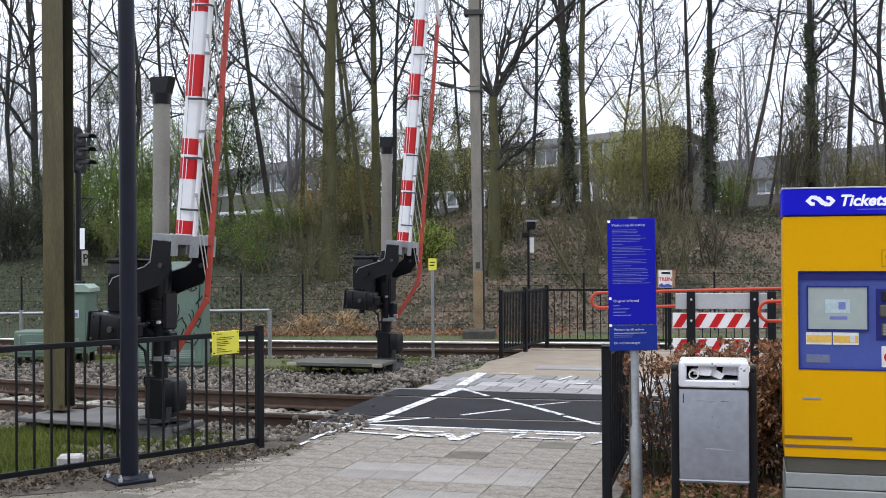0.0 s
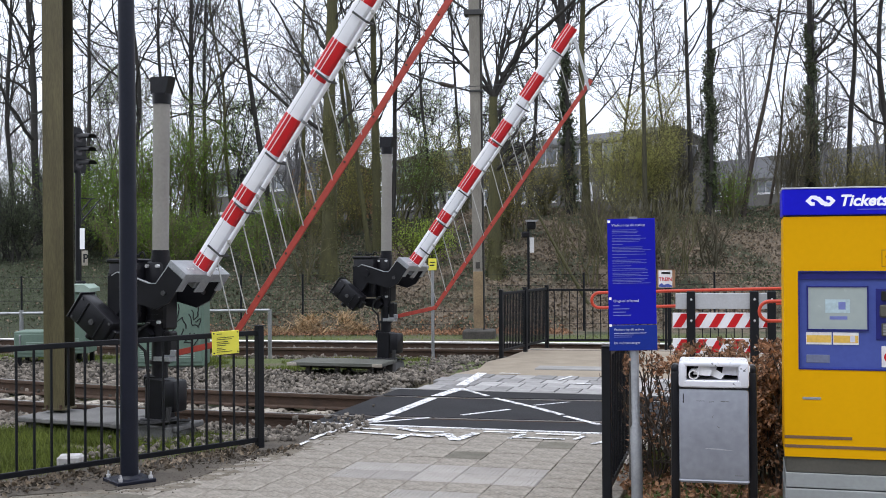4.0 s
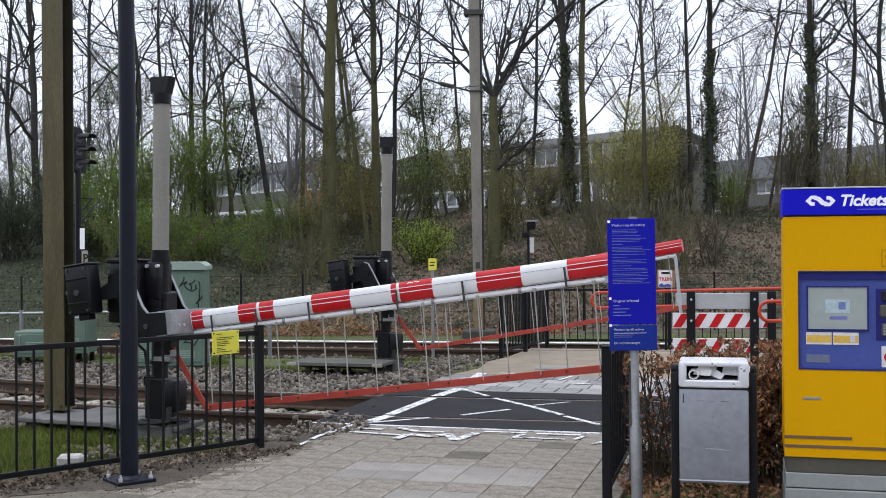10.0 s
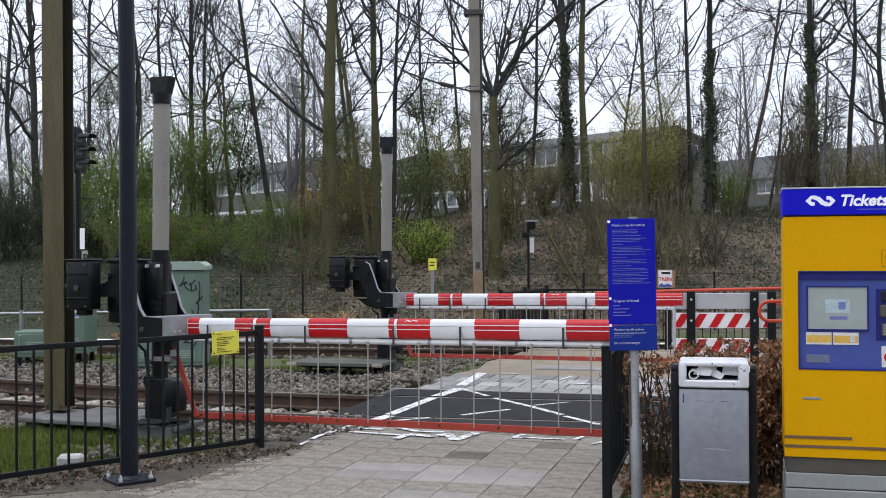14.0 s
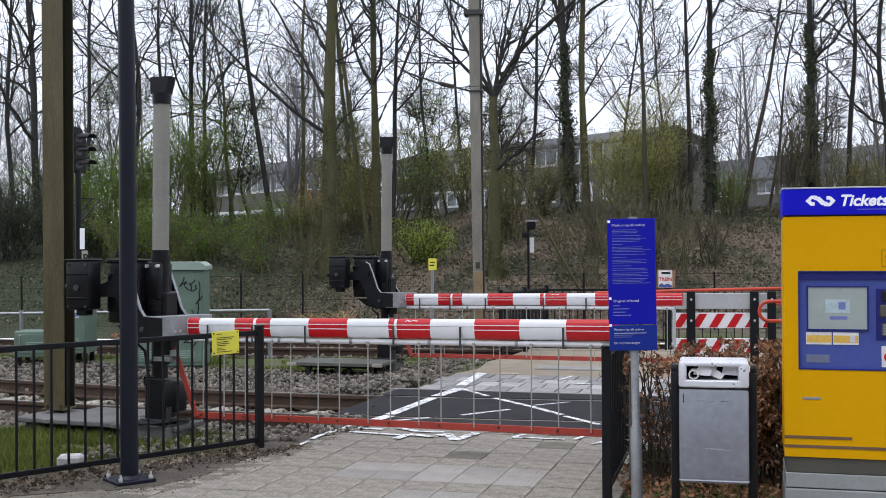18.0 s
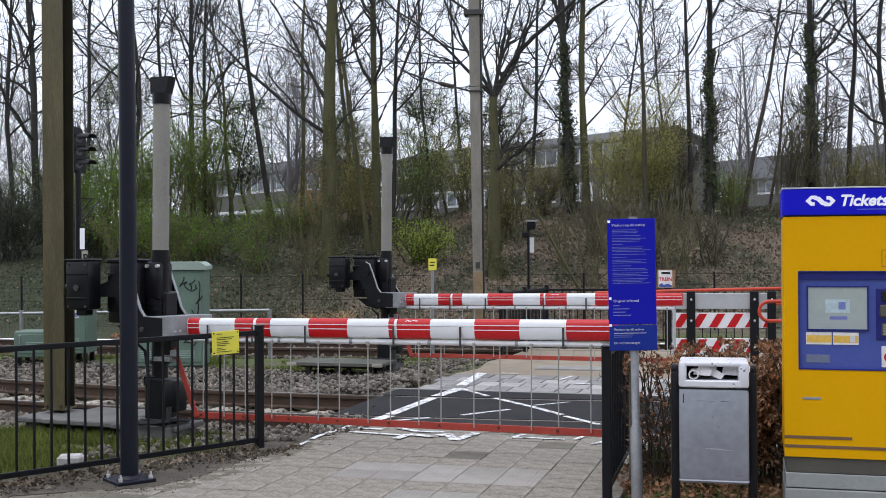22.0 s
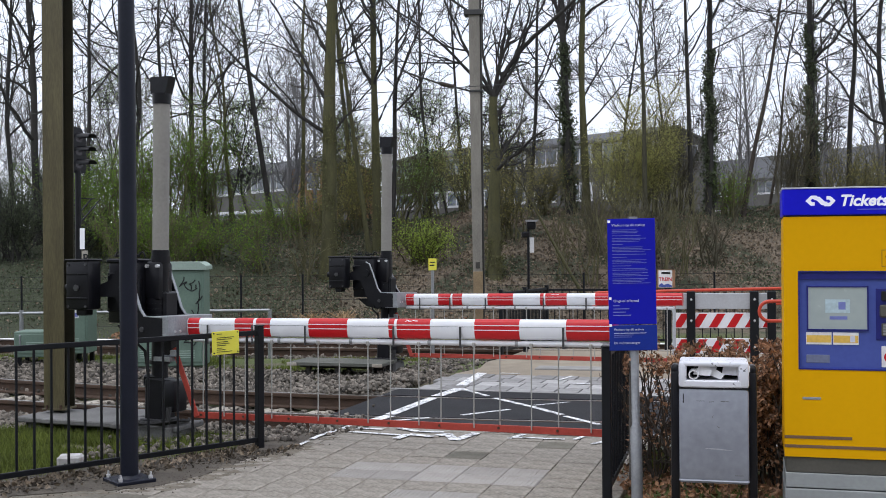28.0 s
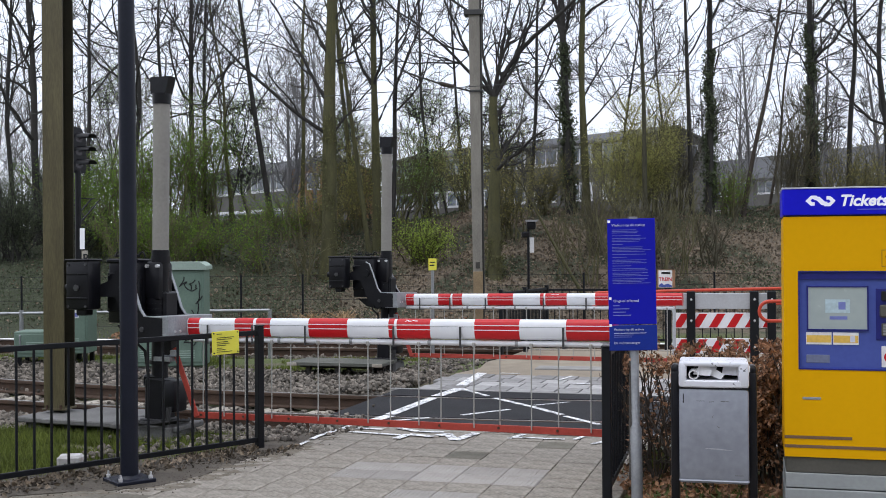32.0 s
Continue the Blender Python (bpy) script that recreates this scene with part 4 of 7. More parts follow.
        part("hose", Shape().tube(pts, 0.013, 8), M["rubber"], b, "black hose down the mast")

    # the turning arm; its origin is the pivot, x along the lowered arm
    arm = new("arm")
    arm.parent = b
    arm.matrix_basis = Matrix.Translation(PIVOT)
    tagged(arm, "red and white barrier arm")
    plate = [(-0.12, 0.03), (-0.09, 0.11), (-0.01, 0.15), (0.05, 0.12), (0.10, 0.0), (0.175, -0.21), (0.22, -0.268), (0.412, -0.280),
             (0.412, -0.468), (0.17, -0.472), (0.04, -0.40), (-0.03, -0.23), (-0.10, -0.08)]
    for y in (-0.305, 0.27):
        part("side_plate", Shape().prism(plate, y - 0.012, y + 0.012), M["black"], arm, smooth=False)
        flange = Shape()
        for (a0, c0), (a1, c1) in zip(plate[2:8], plate[3:8]):
            dx, dz = a1 - a0, c1 - c0
            ang = -math.degrees(math.atan2(dz, dx))
            flange.box(0, math.hypot(dx, dz), y - 0.016, y + 0.016, -0.004, 0.004, m=pose(a0, 0, c0, 0, ang, 0))
        part("edge_flange", flange, M["yoke"], arm, "bare metal edge strip", smooth=False)
    cross = Shape()
    cross.box(0.30, 0.466, -0.315, 0.325, -0.278, -0.268, 0.003)
    cross.box(0.405, 0.462, -0.317, -0.309, -0.470, -0.274, 0.002)
    swap = Matrix(((0, 1, 0, 0), (1, 0, 0, 0), (0, 0, 1, 0), (0, 0, 0, 1)))
    cross.prism([(-0.313, 0.286), (-0.313, 0.462), (0.325, 0.462), (0.325, 0.286), (0.240, 0.286), (0.240, 0.385), (0.075, 0.385), (0.075, 0.275), (-0.060, 0.275), (-0.060, 0.385), (-0.225, 0.385), (-0.225, 0.286)], -0.476, -0.466, "z", m=swap)
    cross.box(0.459, 0.467, -0.317, 0.323, -0.474, -0.272, 0.002)
    part("cross_yoke", cross, M["yoke"], arm, "worn grey metal cross piece", smooth=False)
    part("arm_socket", Shape().box(0.30, 0.457, -0.075, 0.075, -0.455, -0.285, 0.006), M["yoke"], arm, "grey socket that clasps the beam", smooth=False)
    for y in (-0.22, -0.15, 0.20, 0.29):
        part("yoke_bolt", Shape().tube([(0.464, y, -0.40), (0.475, y, -0.40)], 0.013, 6), M["bolt"], arm, "zinc-plated bolt")
    for y in (-0.305, 0.27):
        for a, c in ((0.0, 0.0), (0.20, -0.38)):
            part("plate_bolt", Shape().tube([(a, y - 0.024, c), (a, y + 0.024, c)], 0.022 if a else 0.036, 10), M["strap"], arm)
    part("weight_bracket", Shape().prism([(-0.06, 0.07), (-0.06, -0.10), (-0.27, -0.10), (-0.27, 0.0)], -0.315, -0.26), M["black"], arm)
    part("counterweight", Shape().box(-0.50, -0.25, -0.465, -0.295, -0.21, 0.215, 0.022, segments=2), M["black"], arm, "black steel counterweight box")
    part("counterweight_lid", Shape().box(-0.508, -0.242, -0.473, -0.287, 0.210, 0.230, 0.008), M["black"], arm)
    part("weight_knob", Shape().tube([(-0.50, -0.38, -0.02), (-0.55, -0.38, -0.02)], 0.04, 12), M["black"], arm)
    part("weight_bolt", Shape().tube([(-0.375, -0.465, -0.02), (-0.375, -0.483, -0.02)], 0.028, 6), M["strap"], arm)
    for z in (-0.11, 0.10):
        part("weight_rib", Shape().box(-0.485, -0.265, -0.474, -0.463, z - 0.008, z + 0.008, 0.003), M["black"], arm)
    for x, z in ((-0.47, 0.18), (-0.28, 0.18), (-0.47, -0.18), (-0.28, -0.18)):
        part("weight_bolt", Shape().tube([(x, -0.465, z), (x, -0.474, z)], 0.012, 6), M["strap"], arm)
    part("weight_stub", Shape().box(-0.42, -0.31, -0.43, -0.33, -0.26, -0.205, 0.01), M["black"], arm)

    beam = Shape()
    prof = arm_outline()
    ring = lambda u, p: [(u, y, z + ARM_W) for y, z in p]
    n = len(prof)
    beam.add(ring(0.42, prof) + ring(TIP, prof), [(k, (k + 1) % n, n + (k + 1) % n, n + k) for k in range(n)] + [tuple(range(n)), tuple(range(2 * n - 1, n - 1, -1))])
    part("arm_beam", beam, M["white"], arm, "white painted arm beam")
    prof2 = arm_outline(0.0015)
    bands = [(0.475, 0.592), (0.954, 1.138), (1.166, 1.305), (1.674, 2.034), (2.408, 2.457), (2.481, 2.771), (3.147, 3.514), (3.885, TIP + 0.002)]
    for u0, u1 in bands:
        sh = Shape()
        sh.add(ring(u0, prof2) + ring(u1, prof2), [(k, (k + 1) % n, n + (k + 1) % n, n + k) for k in range(n)])
        if u1 > TIP:
            sh.add(ring(u1, prof2), [tuple(range(n))])
        part("red_band", sh, M["red"], arm, "red reflective band")
        for y, z in ((0.0492, 0.031), (0.0460, -0.005)):
            for side in (-1, 1):
                part("white_line", Shape().box(u0, u1, side * y - 0.0035, side * y + 0.0035, ARM_W + z - 0.0032, ARM_W + z + 0.0032), M["white"], arm, smooth=False)
    for u, w, dz in ((2.575, 0.022, 0.004), (2.595, 0.030, -0.004), (2.625, 0.018, 0.003), (2.650, 0.026, -0.002), (2.560, 0.012, -0.005)):
        part("scuff", Shape().box(-w / 2, w / 2, -0.0035, 0.0035, -0.001, 0.0015, m=pose(u, -0.0412 + dz * 0.61, ARM_W + 0.0640 + dz * 0.79, 52, 0, 0)), M["white"], arm, "pale scuff on a red band", smooth=False)
    groove = Shape()
    groove.box(0.48, TIP - 0.01, -0.0512, -0.0495, ARM_W + 0.0185, ARM_W + 0.0215)
    part("arm_seam", groove, M["galva"], arm, smooth=False)
    tube = part("hanger_tube", Shape().tube([(0.46, 0, TUBE_W), (TIP - 0.10, 0, TUBE_W)], 0.022, 14), M["white"], arm, "pale metal tube under the arm")
    for u in (0.688, 1.136, 1.648, 2.458, 3.033, 3.866):
        cl = Shape()
        cl.box(u - 0.009, u + 0.009, -0.064, -0.0605, TUBE_W - 0.03, ARM_W + 0.02, 0.001)
        cl.box(u - 0.009, u + 0.009, 0.0605, 0.064, TUBE_W - 0.03, ARM_W + 0.02, 0.001)
        cl.box(u - 0.009, u + 0.009, -0.064, 0.064, TUBE_W - 0.033, TUBE_W - 0.027)
        part("arm_clamp", cl, M["strap"], arm, "thin dark steel clamp", smooth=False)
    for u in (1.373, 2.05, 2.75, 3.48):
        part("tube_joint", Shape().tube([(u - 0.012, 0, TUBE_W), (u + 0.012, 0, TUBE_W)], 0.028, 12), M["galva"], arm)

    # hanging rods and the lower bar move like a parallelogram under the arm
    movers = [(arm, None)]
    rod_me = Shape().tube([(0, 0, 0), (0, 0, -ROD_LEN)], 0.0054, 8)
    rod_me.box(-0.012, 0.012, -0.014, 0.014, -0.03, 0.004, 0.003)
    rod_me = rod_me.mesh("hanging_rod", M["rod"], True)
    for i, u in enumerate(RODS):
        r = part("hanging_rod", rod_me, None, b)
        movers.append((r, (u, -0.022 if i % 2 else 0.022)))
    end = Shape().prism([(-0.035, 0.022), (0.012, 0.022), (0.034, 0.006), (0.044, -0.04), (0.040, -0.71), (0.004, -0.71), (0.010, -0.06), (-0.002, -0.03), (-0.035, -0.022)], -0.018, 0.018)
    r = part("end_strut", end, M["plank_grey"], b, "pale grey flat end strut", smooth=False)
    movers.append((r, (TIP - strut, 0.0)))
    bar = Shape()
    bar.box(KNEE - 0.02, TIP - 0.03, -0.008, 0.008, -0.028, 0.028, 0.003)
    bar = part("lower_bar", bar, M["skirt"], b, "flat orange-red bar hung on rods", smooth=False)
    for u in RODS[::2]:
        part("bar_bolt", Shape().tube([(u, -0.0085, 0.004), (u, -0.016, 0.004)], 0.010, 8), M["rust"], bar)
    movers.append((bar, "bar"))
    link = Shape().box(-0.05, LINK + 0.02, -0.020, -0.008, -0.026, 0.026, 0.003)
    link = part("tail_link", link, M["skirt"], b, "flat orange-red tail link", smooth=False)
    movers.append((link, "link"))
    part("link_bracket", Shape().box(0.06, LINK_FOOT[0] + 0.02, -0.05, -0.022, LINK_FOOT[1] - 0.03, LINK_FOOT[1] + 0.03, 0.006), M["galva"], b)
    return b, movers


def at_pivot(px, py, pz, yaw, lean):
    turn = pose(0, 0, 0, lean, 0, yaw)
    return Matrix.Translation(Vector((px, py, pz)) - turn @ PIVOT) @ turn


near_barrier, near_movers = barrier_machine("crossing_barrier", at_pivot(-2.626, 10.217, 1.32, -23.7, -1.2),
                                            "black barrier machine with red-white arm beside the track", 3.185)
far_barrier, far_movers = barrier_machine("crossing_barrier", at_pivot(-0.925, 16.031, 1.293, -24.0, -1.6),
                                          "black barrier machine with red-white arm by the sandy path", 3.24, strut=0.132)

NEAR_ANGLES = [(0.0, 80.9), (0.3, 80.9), (0.6, 79.4), (1.0, 74.9), (1.5, 70.4), (2.0, 66.2), (2.5, 62.2), (3.0, 58.1), (3.5, 54.0), (4.5, 46.1), (5.5, 38.3),
               (6.0, 34.5), (6.5, 30.9), (7.0, 27.2), (7.5, 23.6), (8.0, 20.0), (8.5, 16.5), (9.0, 13.1), (9.5, 9.7), (10.0, 6.3), (10.5, 3.35),
               (11.0, 0.63), (11.25, -0.15), (11.5, -0.28), (11.75, 0.1), (12.0, 0.37), (12.25, 0.1), (12.5, -0.14), (13.0, 0.1), (13.5, 0.0), (32.0, 0.0)]
FAR_ANGLES = [(0.0, 83.7), (0.3, 83.7), (0.6, 82.3), (1.0, 77.9), (1.5, 73.7), (2.0, 69.6), (2.5, 65.6), (3.0, 61.5), (3.5, 57.5), (4.5, 49.8), (5.5, 42.2),
              (6.0, 38.3), (6.5, 34.6), (7.0, 30.8), (7.5, 27.2), (8.0, 23.6), (8.5, 20.1), (9.0, 16.5), (9.5, 13.1), (10.0, 9.5), (10.5, 6.25),
              (11.0, 3.2), (11.25, 1.7), (11.5, 0.61), (11.75, 0.1), (12.0, -0.05), (12.25, 0.2), (12.5, 0.3), (13.0, 0.0), (13.5, 0.0), (32.0, 0.0)]


def knee_at(angle, lean):
    c, s = math.cos(radians(angle)), math.sin(radians(angle))
    return (PIVOT.x + KNEE * c - TUBE_W * s + ROD_LEN * math.sin(radians(lean)), PIVOT.z + KNEE * s + TUBE_W * c - ROD_LEN * math.cos(radians(lean)))


def rod_lean(angle):
    """The lean of the hanging rods, at which the tail link spans from its foot to the knee."""
    return float(np.interp(angle, (0.9, 8, 21.9, 37, 55, 70, 85.4), (0.3, 5, 11, 16.2, 17, 15, 11)))


def swing(movers, angles, view_trim):
    # angle corrections that fit the arms to the camera's view
    angles = [(t, a + float(np.interp(a, view_trim[0], view_trim[1]))) for t, a in angles]
    leans = {a: rod_lean(a) for t, a in angles}
    for ob, where in movers:
        rows = []
        for t, a in angles:
            c, s = math.cos(radians(a)), math.sin(radians(a))
            turn = lambda u, w: (PIVOT.x + u * c - w * s, PIVOT.z + u * s + w * c)
            lean = leans[a]
            if where is None:
                rows.append((t, pose(*PIVOT, 0, -a, 0)))
            elif where == "bar":
                x, z = turn(2.5, TUBE_W)
                x, z = x + ROD_LEN * math.sin(radians(lean)), z - ROD_LEN * math.cos(radians(lean))
                rows.append((t, pose(x - 2.5 * c, 0, z - 2.5 * s, 0, -a, 0)))
            elif where == "link":
                x, z = knee_at(a, lean)
                rows.append((t, pose(LINK_FOOT[0], 0, LINK_FOOT[1], 0, -math.degrees(math.atan2(z - LINK_FOOT[1], x - LINK_FOOT[0])), 0)))
            else:
                x, z = turn(where[0], TUBE_W)
                rows.append((t, pose(x, where[1], z, 0, -lean, 0)))
        walk(ob, rows)


# decks beside the machines
def deck(name, m, length, depth, planks, height, label):
    dk = thing(name, m, label, "service deck")
    w = depth / planks
    pl = Shape().box(0, length, 0.004, w - 0.004, height - 0.045, height, 0.004).mesh("plank", M["deck_wood"])
    for k in range(planks):
        p = part("plank", pl, None, dk)
        p.matrix_basis = pose(0, k * w, 0)
    part("cross_beam", Shape().box(0.06, length - 0.06, depth * 0.45, depth * 0.55, height - 0.10, height - 0.046, 0.004), M["board_wood"], dk)
    for x in (0.25, length / 2, length - 0.2):
        for y in (0.16, depth - 0.08):
            part("leg", Shape().box(x - 0.03, x + 0.03, y - 0.03, y + 0.03, -0.22, height - 0.046), M["board_wood"], dk)
    for x in (0.0, length - 0.12):
        part("end_cap", Shape().box(x, x + 0.14, -0.010, -0.001, height - 0.045, height - 0.003, 0.003), M["sleeper"], dk, "pale worn end piece")
    return dk


deck("service_deck", pose(-2.10, 15.45, 0.0, 0, 0, -16), 1.33, 0.68, 4, 0.12, "low grey-green timber deck beside the barrier machine")
ndk = thing("concrete_deck", pose(-4.15, 10.66, 0.0, 0, 0, -21), "grey concrete slabs on low feet under the near barrier machine", "slab")
for k, (x0, x1, y0, y1) in enumerate(((0.14, 0.50, 0.10, 0.72), (0.51, 1.28, 0.02, 0.85), (1.29, 1.98, -0.02, 0.42))):
    part("slab", Shape().box(x0, x1, y0, y1, 0.052 - 0.012 * (k == 0), 0.100 - 0.012 * (k == 0), 0.010), M["slab"], ndk)
for x in (0.3, 0.7, 1.1, 1.5, 1.85):
    part("leg", Shape().box(x - 0.08, x + 0.08, 0.16, 0.36 if x > 1.3 else 0.65, -0.25, 0.05), M["slab"], ndk)


# ---------------- ticket machine ----------------
def ticket_machine():
    t = thing("ticket_machine", pose(2.05, 6.95, 0, 0, 0, -15), "yellow ticket machine with a blue lit header and panel", "ticket machine")
    W, D = 0.93, 0.55
    body = Shape()
    x0, x1, z0, z1 = 0.105, 0.86, 0.885, 1.475     # the recess for the blue panel
    body.box(0, W, 0.03, D, 0.36, 1.80, 0.006)
    part("body", body, M["yellow"], t, "yellow painted steel cabinet")
    ring = [(0, 0.36), (W, 0.36), (W, 1.80), (0, 1.80)]
    shift = -0.022                                    # the panel is moved to fit the camera's view
    hole = [(x0 + shift, z0), (x1 + shift, z0), (x1 + shift, z1), (x0 + shift, z1)]
    front = Shape()
    pts = [(a, y, b) for y in (0.0, 0.0295) for a, b in ring + hole]
    front.add(pts, [q for i in range(4) for j in [(i + 1) % 4] for q in ((i, j, 4 + j, 4 + i), (8 + i, 12 + i, 12 + j, 8 + j), (i, 8 + i, 8 + j, j), (4 + i, 4 + j, 12 + j, 12 + i))])
    part("front_panel", front, M["yellow"], t, smooth=False)
    head = part("header", Shape().box(-0.006, W + 0.006, -0.012, D, 1.810, 1.966, 0.006), M["blue"], t, "blue illuminated header")
    part("header_gap", Shape().box(0.004, W - 0.004, 0.004, D, 1.80, 1.810), M["dark_hole"], t)
    part("header_trim", Shape().box(-0.010, W + 0.010, -0.016, D, 1.966, 1.975, 0.002), M["alu"], head)
    lettering("lettering", "Tickets", 0.092, M["letter"], head, pose(0.318, -0.0135, 1.863, 90, 0, 0), bold=0.0028, shear=0.25)
    # a plain double-arrow mark
    for k in (0, 1):
        sh = Shape()
        pts = [(0.0, 0.0), (0.030, 0.026), (0.060, 0.026), (0.095, -0.004), (0.120, -0.004), (0.120, -0.020), (0.088, -0.020), (0.052, 0.010), (0.036, 0.010),
               (0.028, 0.002), (0.036, -0.006), (0.050, -0.006), (0.050, -0.022), (0.028, -0.022)]
        if k:
            pts = [(0.165 - a, -b) for a, b in pts]
        part("arrow_mark", sh.prism([(0.128 + a * 1.04, 1.893 + b * 1.25) for a, b in pts], -0.0145, -0.0115), M["letter"], head, smooth=False)
    part("header_line", Shape().box(0.42, 0.75, -0.0135, -0.011, 1.838, 1.842), M["print_dim"], head, smooth=False)
    pan = part("control_panel", Shape().box(x0 + 0.002, x1 - 0.002, 0.016, 0.028, z0 + 0.002, z1 - 0.002), M["panel"], t, "recessed blue control panel")
    pan.matrix_basis = pose(shift, 0, 0)
    # deep blue strip paints the shadow under the recess's upper edge
    part("panel_top_shade", Shape().box(x0 + 0.002, x1 - 0.002, 0.006, 0.0155, z1 - 0.05, z1 - 0.002), M["panel_dark"], pan)
    rim = Shape()
    for a in ((x0, x0 + 0.008, z0, z1), (x1 - 0.008, x1, z0, z1), (x0, x1, z0, z0 + 0.008), (x0, x1, z1 - 0.008, z1)):
        rim.box(a[0], a[1], -0.004, 0.016, a[2], a[3])
    part("panel_rim", rim, M["panel_dark"], pan, smooth=False)
    fr = Shape()
    for a in ((0.155, 0.163, 1.12, 1.385), (0.496, 0.504, 1.12, 1.385), (0.155, 0.504, 1.12, 1.128), (0.155, 0.504, 1.377, 1.385)):
        fr.box(a[0], a[1], 0.004, 0.016, a[2], a[3])
    scr = part("display_frame", fr, M["panel_dark"], pan, smooth=False)
    part("display", Shape().box(0.163, 0.496, 0.010, 0.0159, 1.128, 1.377), M["screen"], scr, "pale grey lit display")
    for a, mt in (((0.26, 0.40, 1.225, 1.305), "screen_soft"), ((0.335, 0.375, 1.245, 1.29), "print_dim"), ((0.285, 0.385, 1.185, 1.205), "print_dim")):
        part("display_mark", Shape().box(a[0], a[1], 0.0088 if mt == "screen_soft" else 0.0082, 0.0098, a[2], a[3]), M[mt], scr, smooth=False)
    for a in (0.150, 0.303):
        nt = part("notice", Shape().box(a, a + 0.145, 0.012, 0.0159, 1.035, 1.108), M["paper_white"], pan, "white and yellow printed notice")
        part("notice_field", Shape().box(a + 0.003, a + 0.142, 0.0108, 0.0122, 1.047, 1.090), M["paper_yellow"], nt, smooth=False)
    part("notice_figure", Shape().box(0.40, 0.428, 0.0095, 0.0106, 1.05, 1.088), M["print"], pan, smooth=False)
    part("coin_plate", Shape().box(0.150, 0.285, 0.012, 0.0159, 0.925, 0.973, 0.002), M["coin"], pan, "grey metal plate")
    card = part("card_unit", Shape().box(0.545, x1 - 0.012, 0.010, 0.0158, 1.065, 1.37, 0.002), M["panel_dark"], pan, "dark blue card unit")
    part("card_reader", Shape().box(0.565, 0.66, -0.012, 0.0098, 1.20, 1.275, 0.008), M["plinth"], card)
    part("card_slot", Shape().box(0.575, 0.655, -0.004, 0.0098, 1.30, 1.355, 0.003), M["dark_hole"], card)
    part("keypad", Shape().box(0.575, 0.68, -0.002, 0.0098, 1.09, 1.165, 0.004), M["plinth"], card)
    key = Shape()
    for i in range(3):
        for j in range(4):
            key.box(0.583 + i * 0.031, 0.606 + i * 0.031, -0.006, -0.0015, 1.096 + j * 0.017, 1.108 + j * 0.017)
    part("keys", key, M["galva"], card, smooth=False)
    st = part("sticker", Shape().box(0.575, 0.66, 0.012, 0.0159, 0.905, 1.03, 0.001), M["paper_white"], pan, "white sticker with a red ring")
    part("ring", Shape().tube([(0.62, 0.0118, 0.965), (0.62, 0.0108, 0.965)], 0.032, 20), M["red"], st)
    hatch = part("hatch", Shape().box(0.555, 0.75, -0.0025, -0.0005, 1.50, 1.600, 0.0005), M["ochre"], t, "yellow hatch with a dark seam")
    part("hatch_face", Shape().box(0.559, 0.746, -0.0038, -0.0020, 1.504, 1.596, 0.001), M["yellow"], hatch)
    part("hatch_print", Shape().box(0.575, 0.70, -0.0046, -0.0036, 1.555, 1.563), M["ochre"], hatch, smooth=False)
    part("name_plate", Shape().box(0.105, 0.21, -0.003, -0.0005, 0.705, 0.72, 0.001), M["galva"], t, "small grey name plate")
    part("stripe", Shape().box(0.0, 0.385, -0.003, -0.0005, 0.470, 0.488), M["stripe"], t, smooth=False)
    part("stripe", Shape().box(0.0, W, -0.003, -0.0005, 0.415, 0.433), M["stripe"], t, smooth=False)
    part("plinth_band", Shape().box(0.008, W - 0.008, 0.012, D - 0.01, 0.265, 0.36, 0.003), M["plinth"], t, "dark olive plinth band")
    part("steel_skirt", Shape().box(0.004, W - 0.004, 0.004, D - 0.01, 0.175, 0.262, 0.003).box(0.0, W, 0.0, D, -0.01, 0.168, 0.004), M["steel_base"], t, "pale grey steel skirt")


ticket_machine()


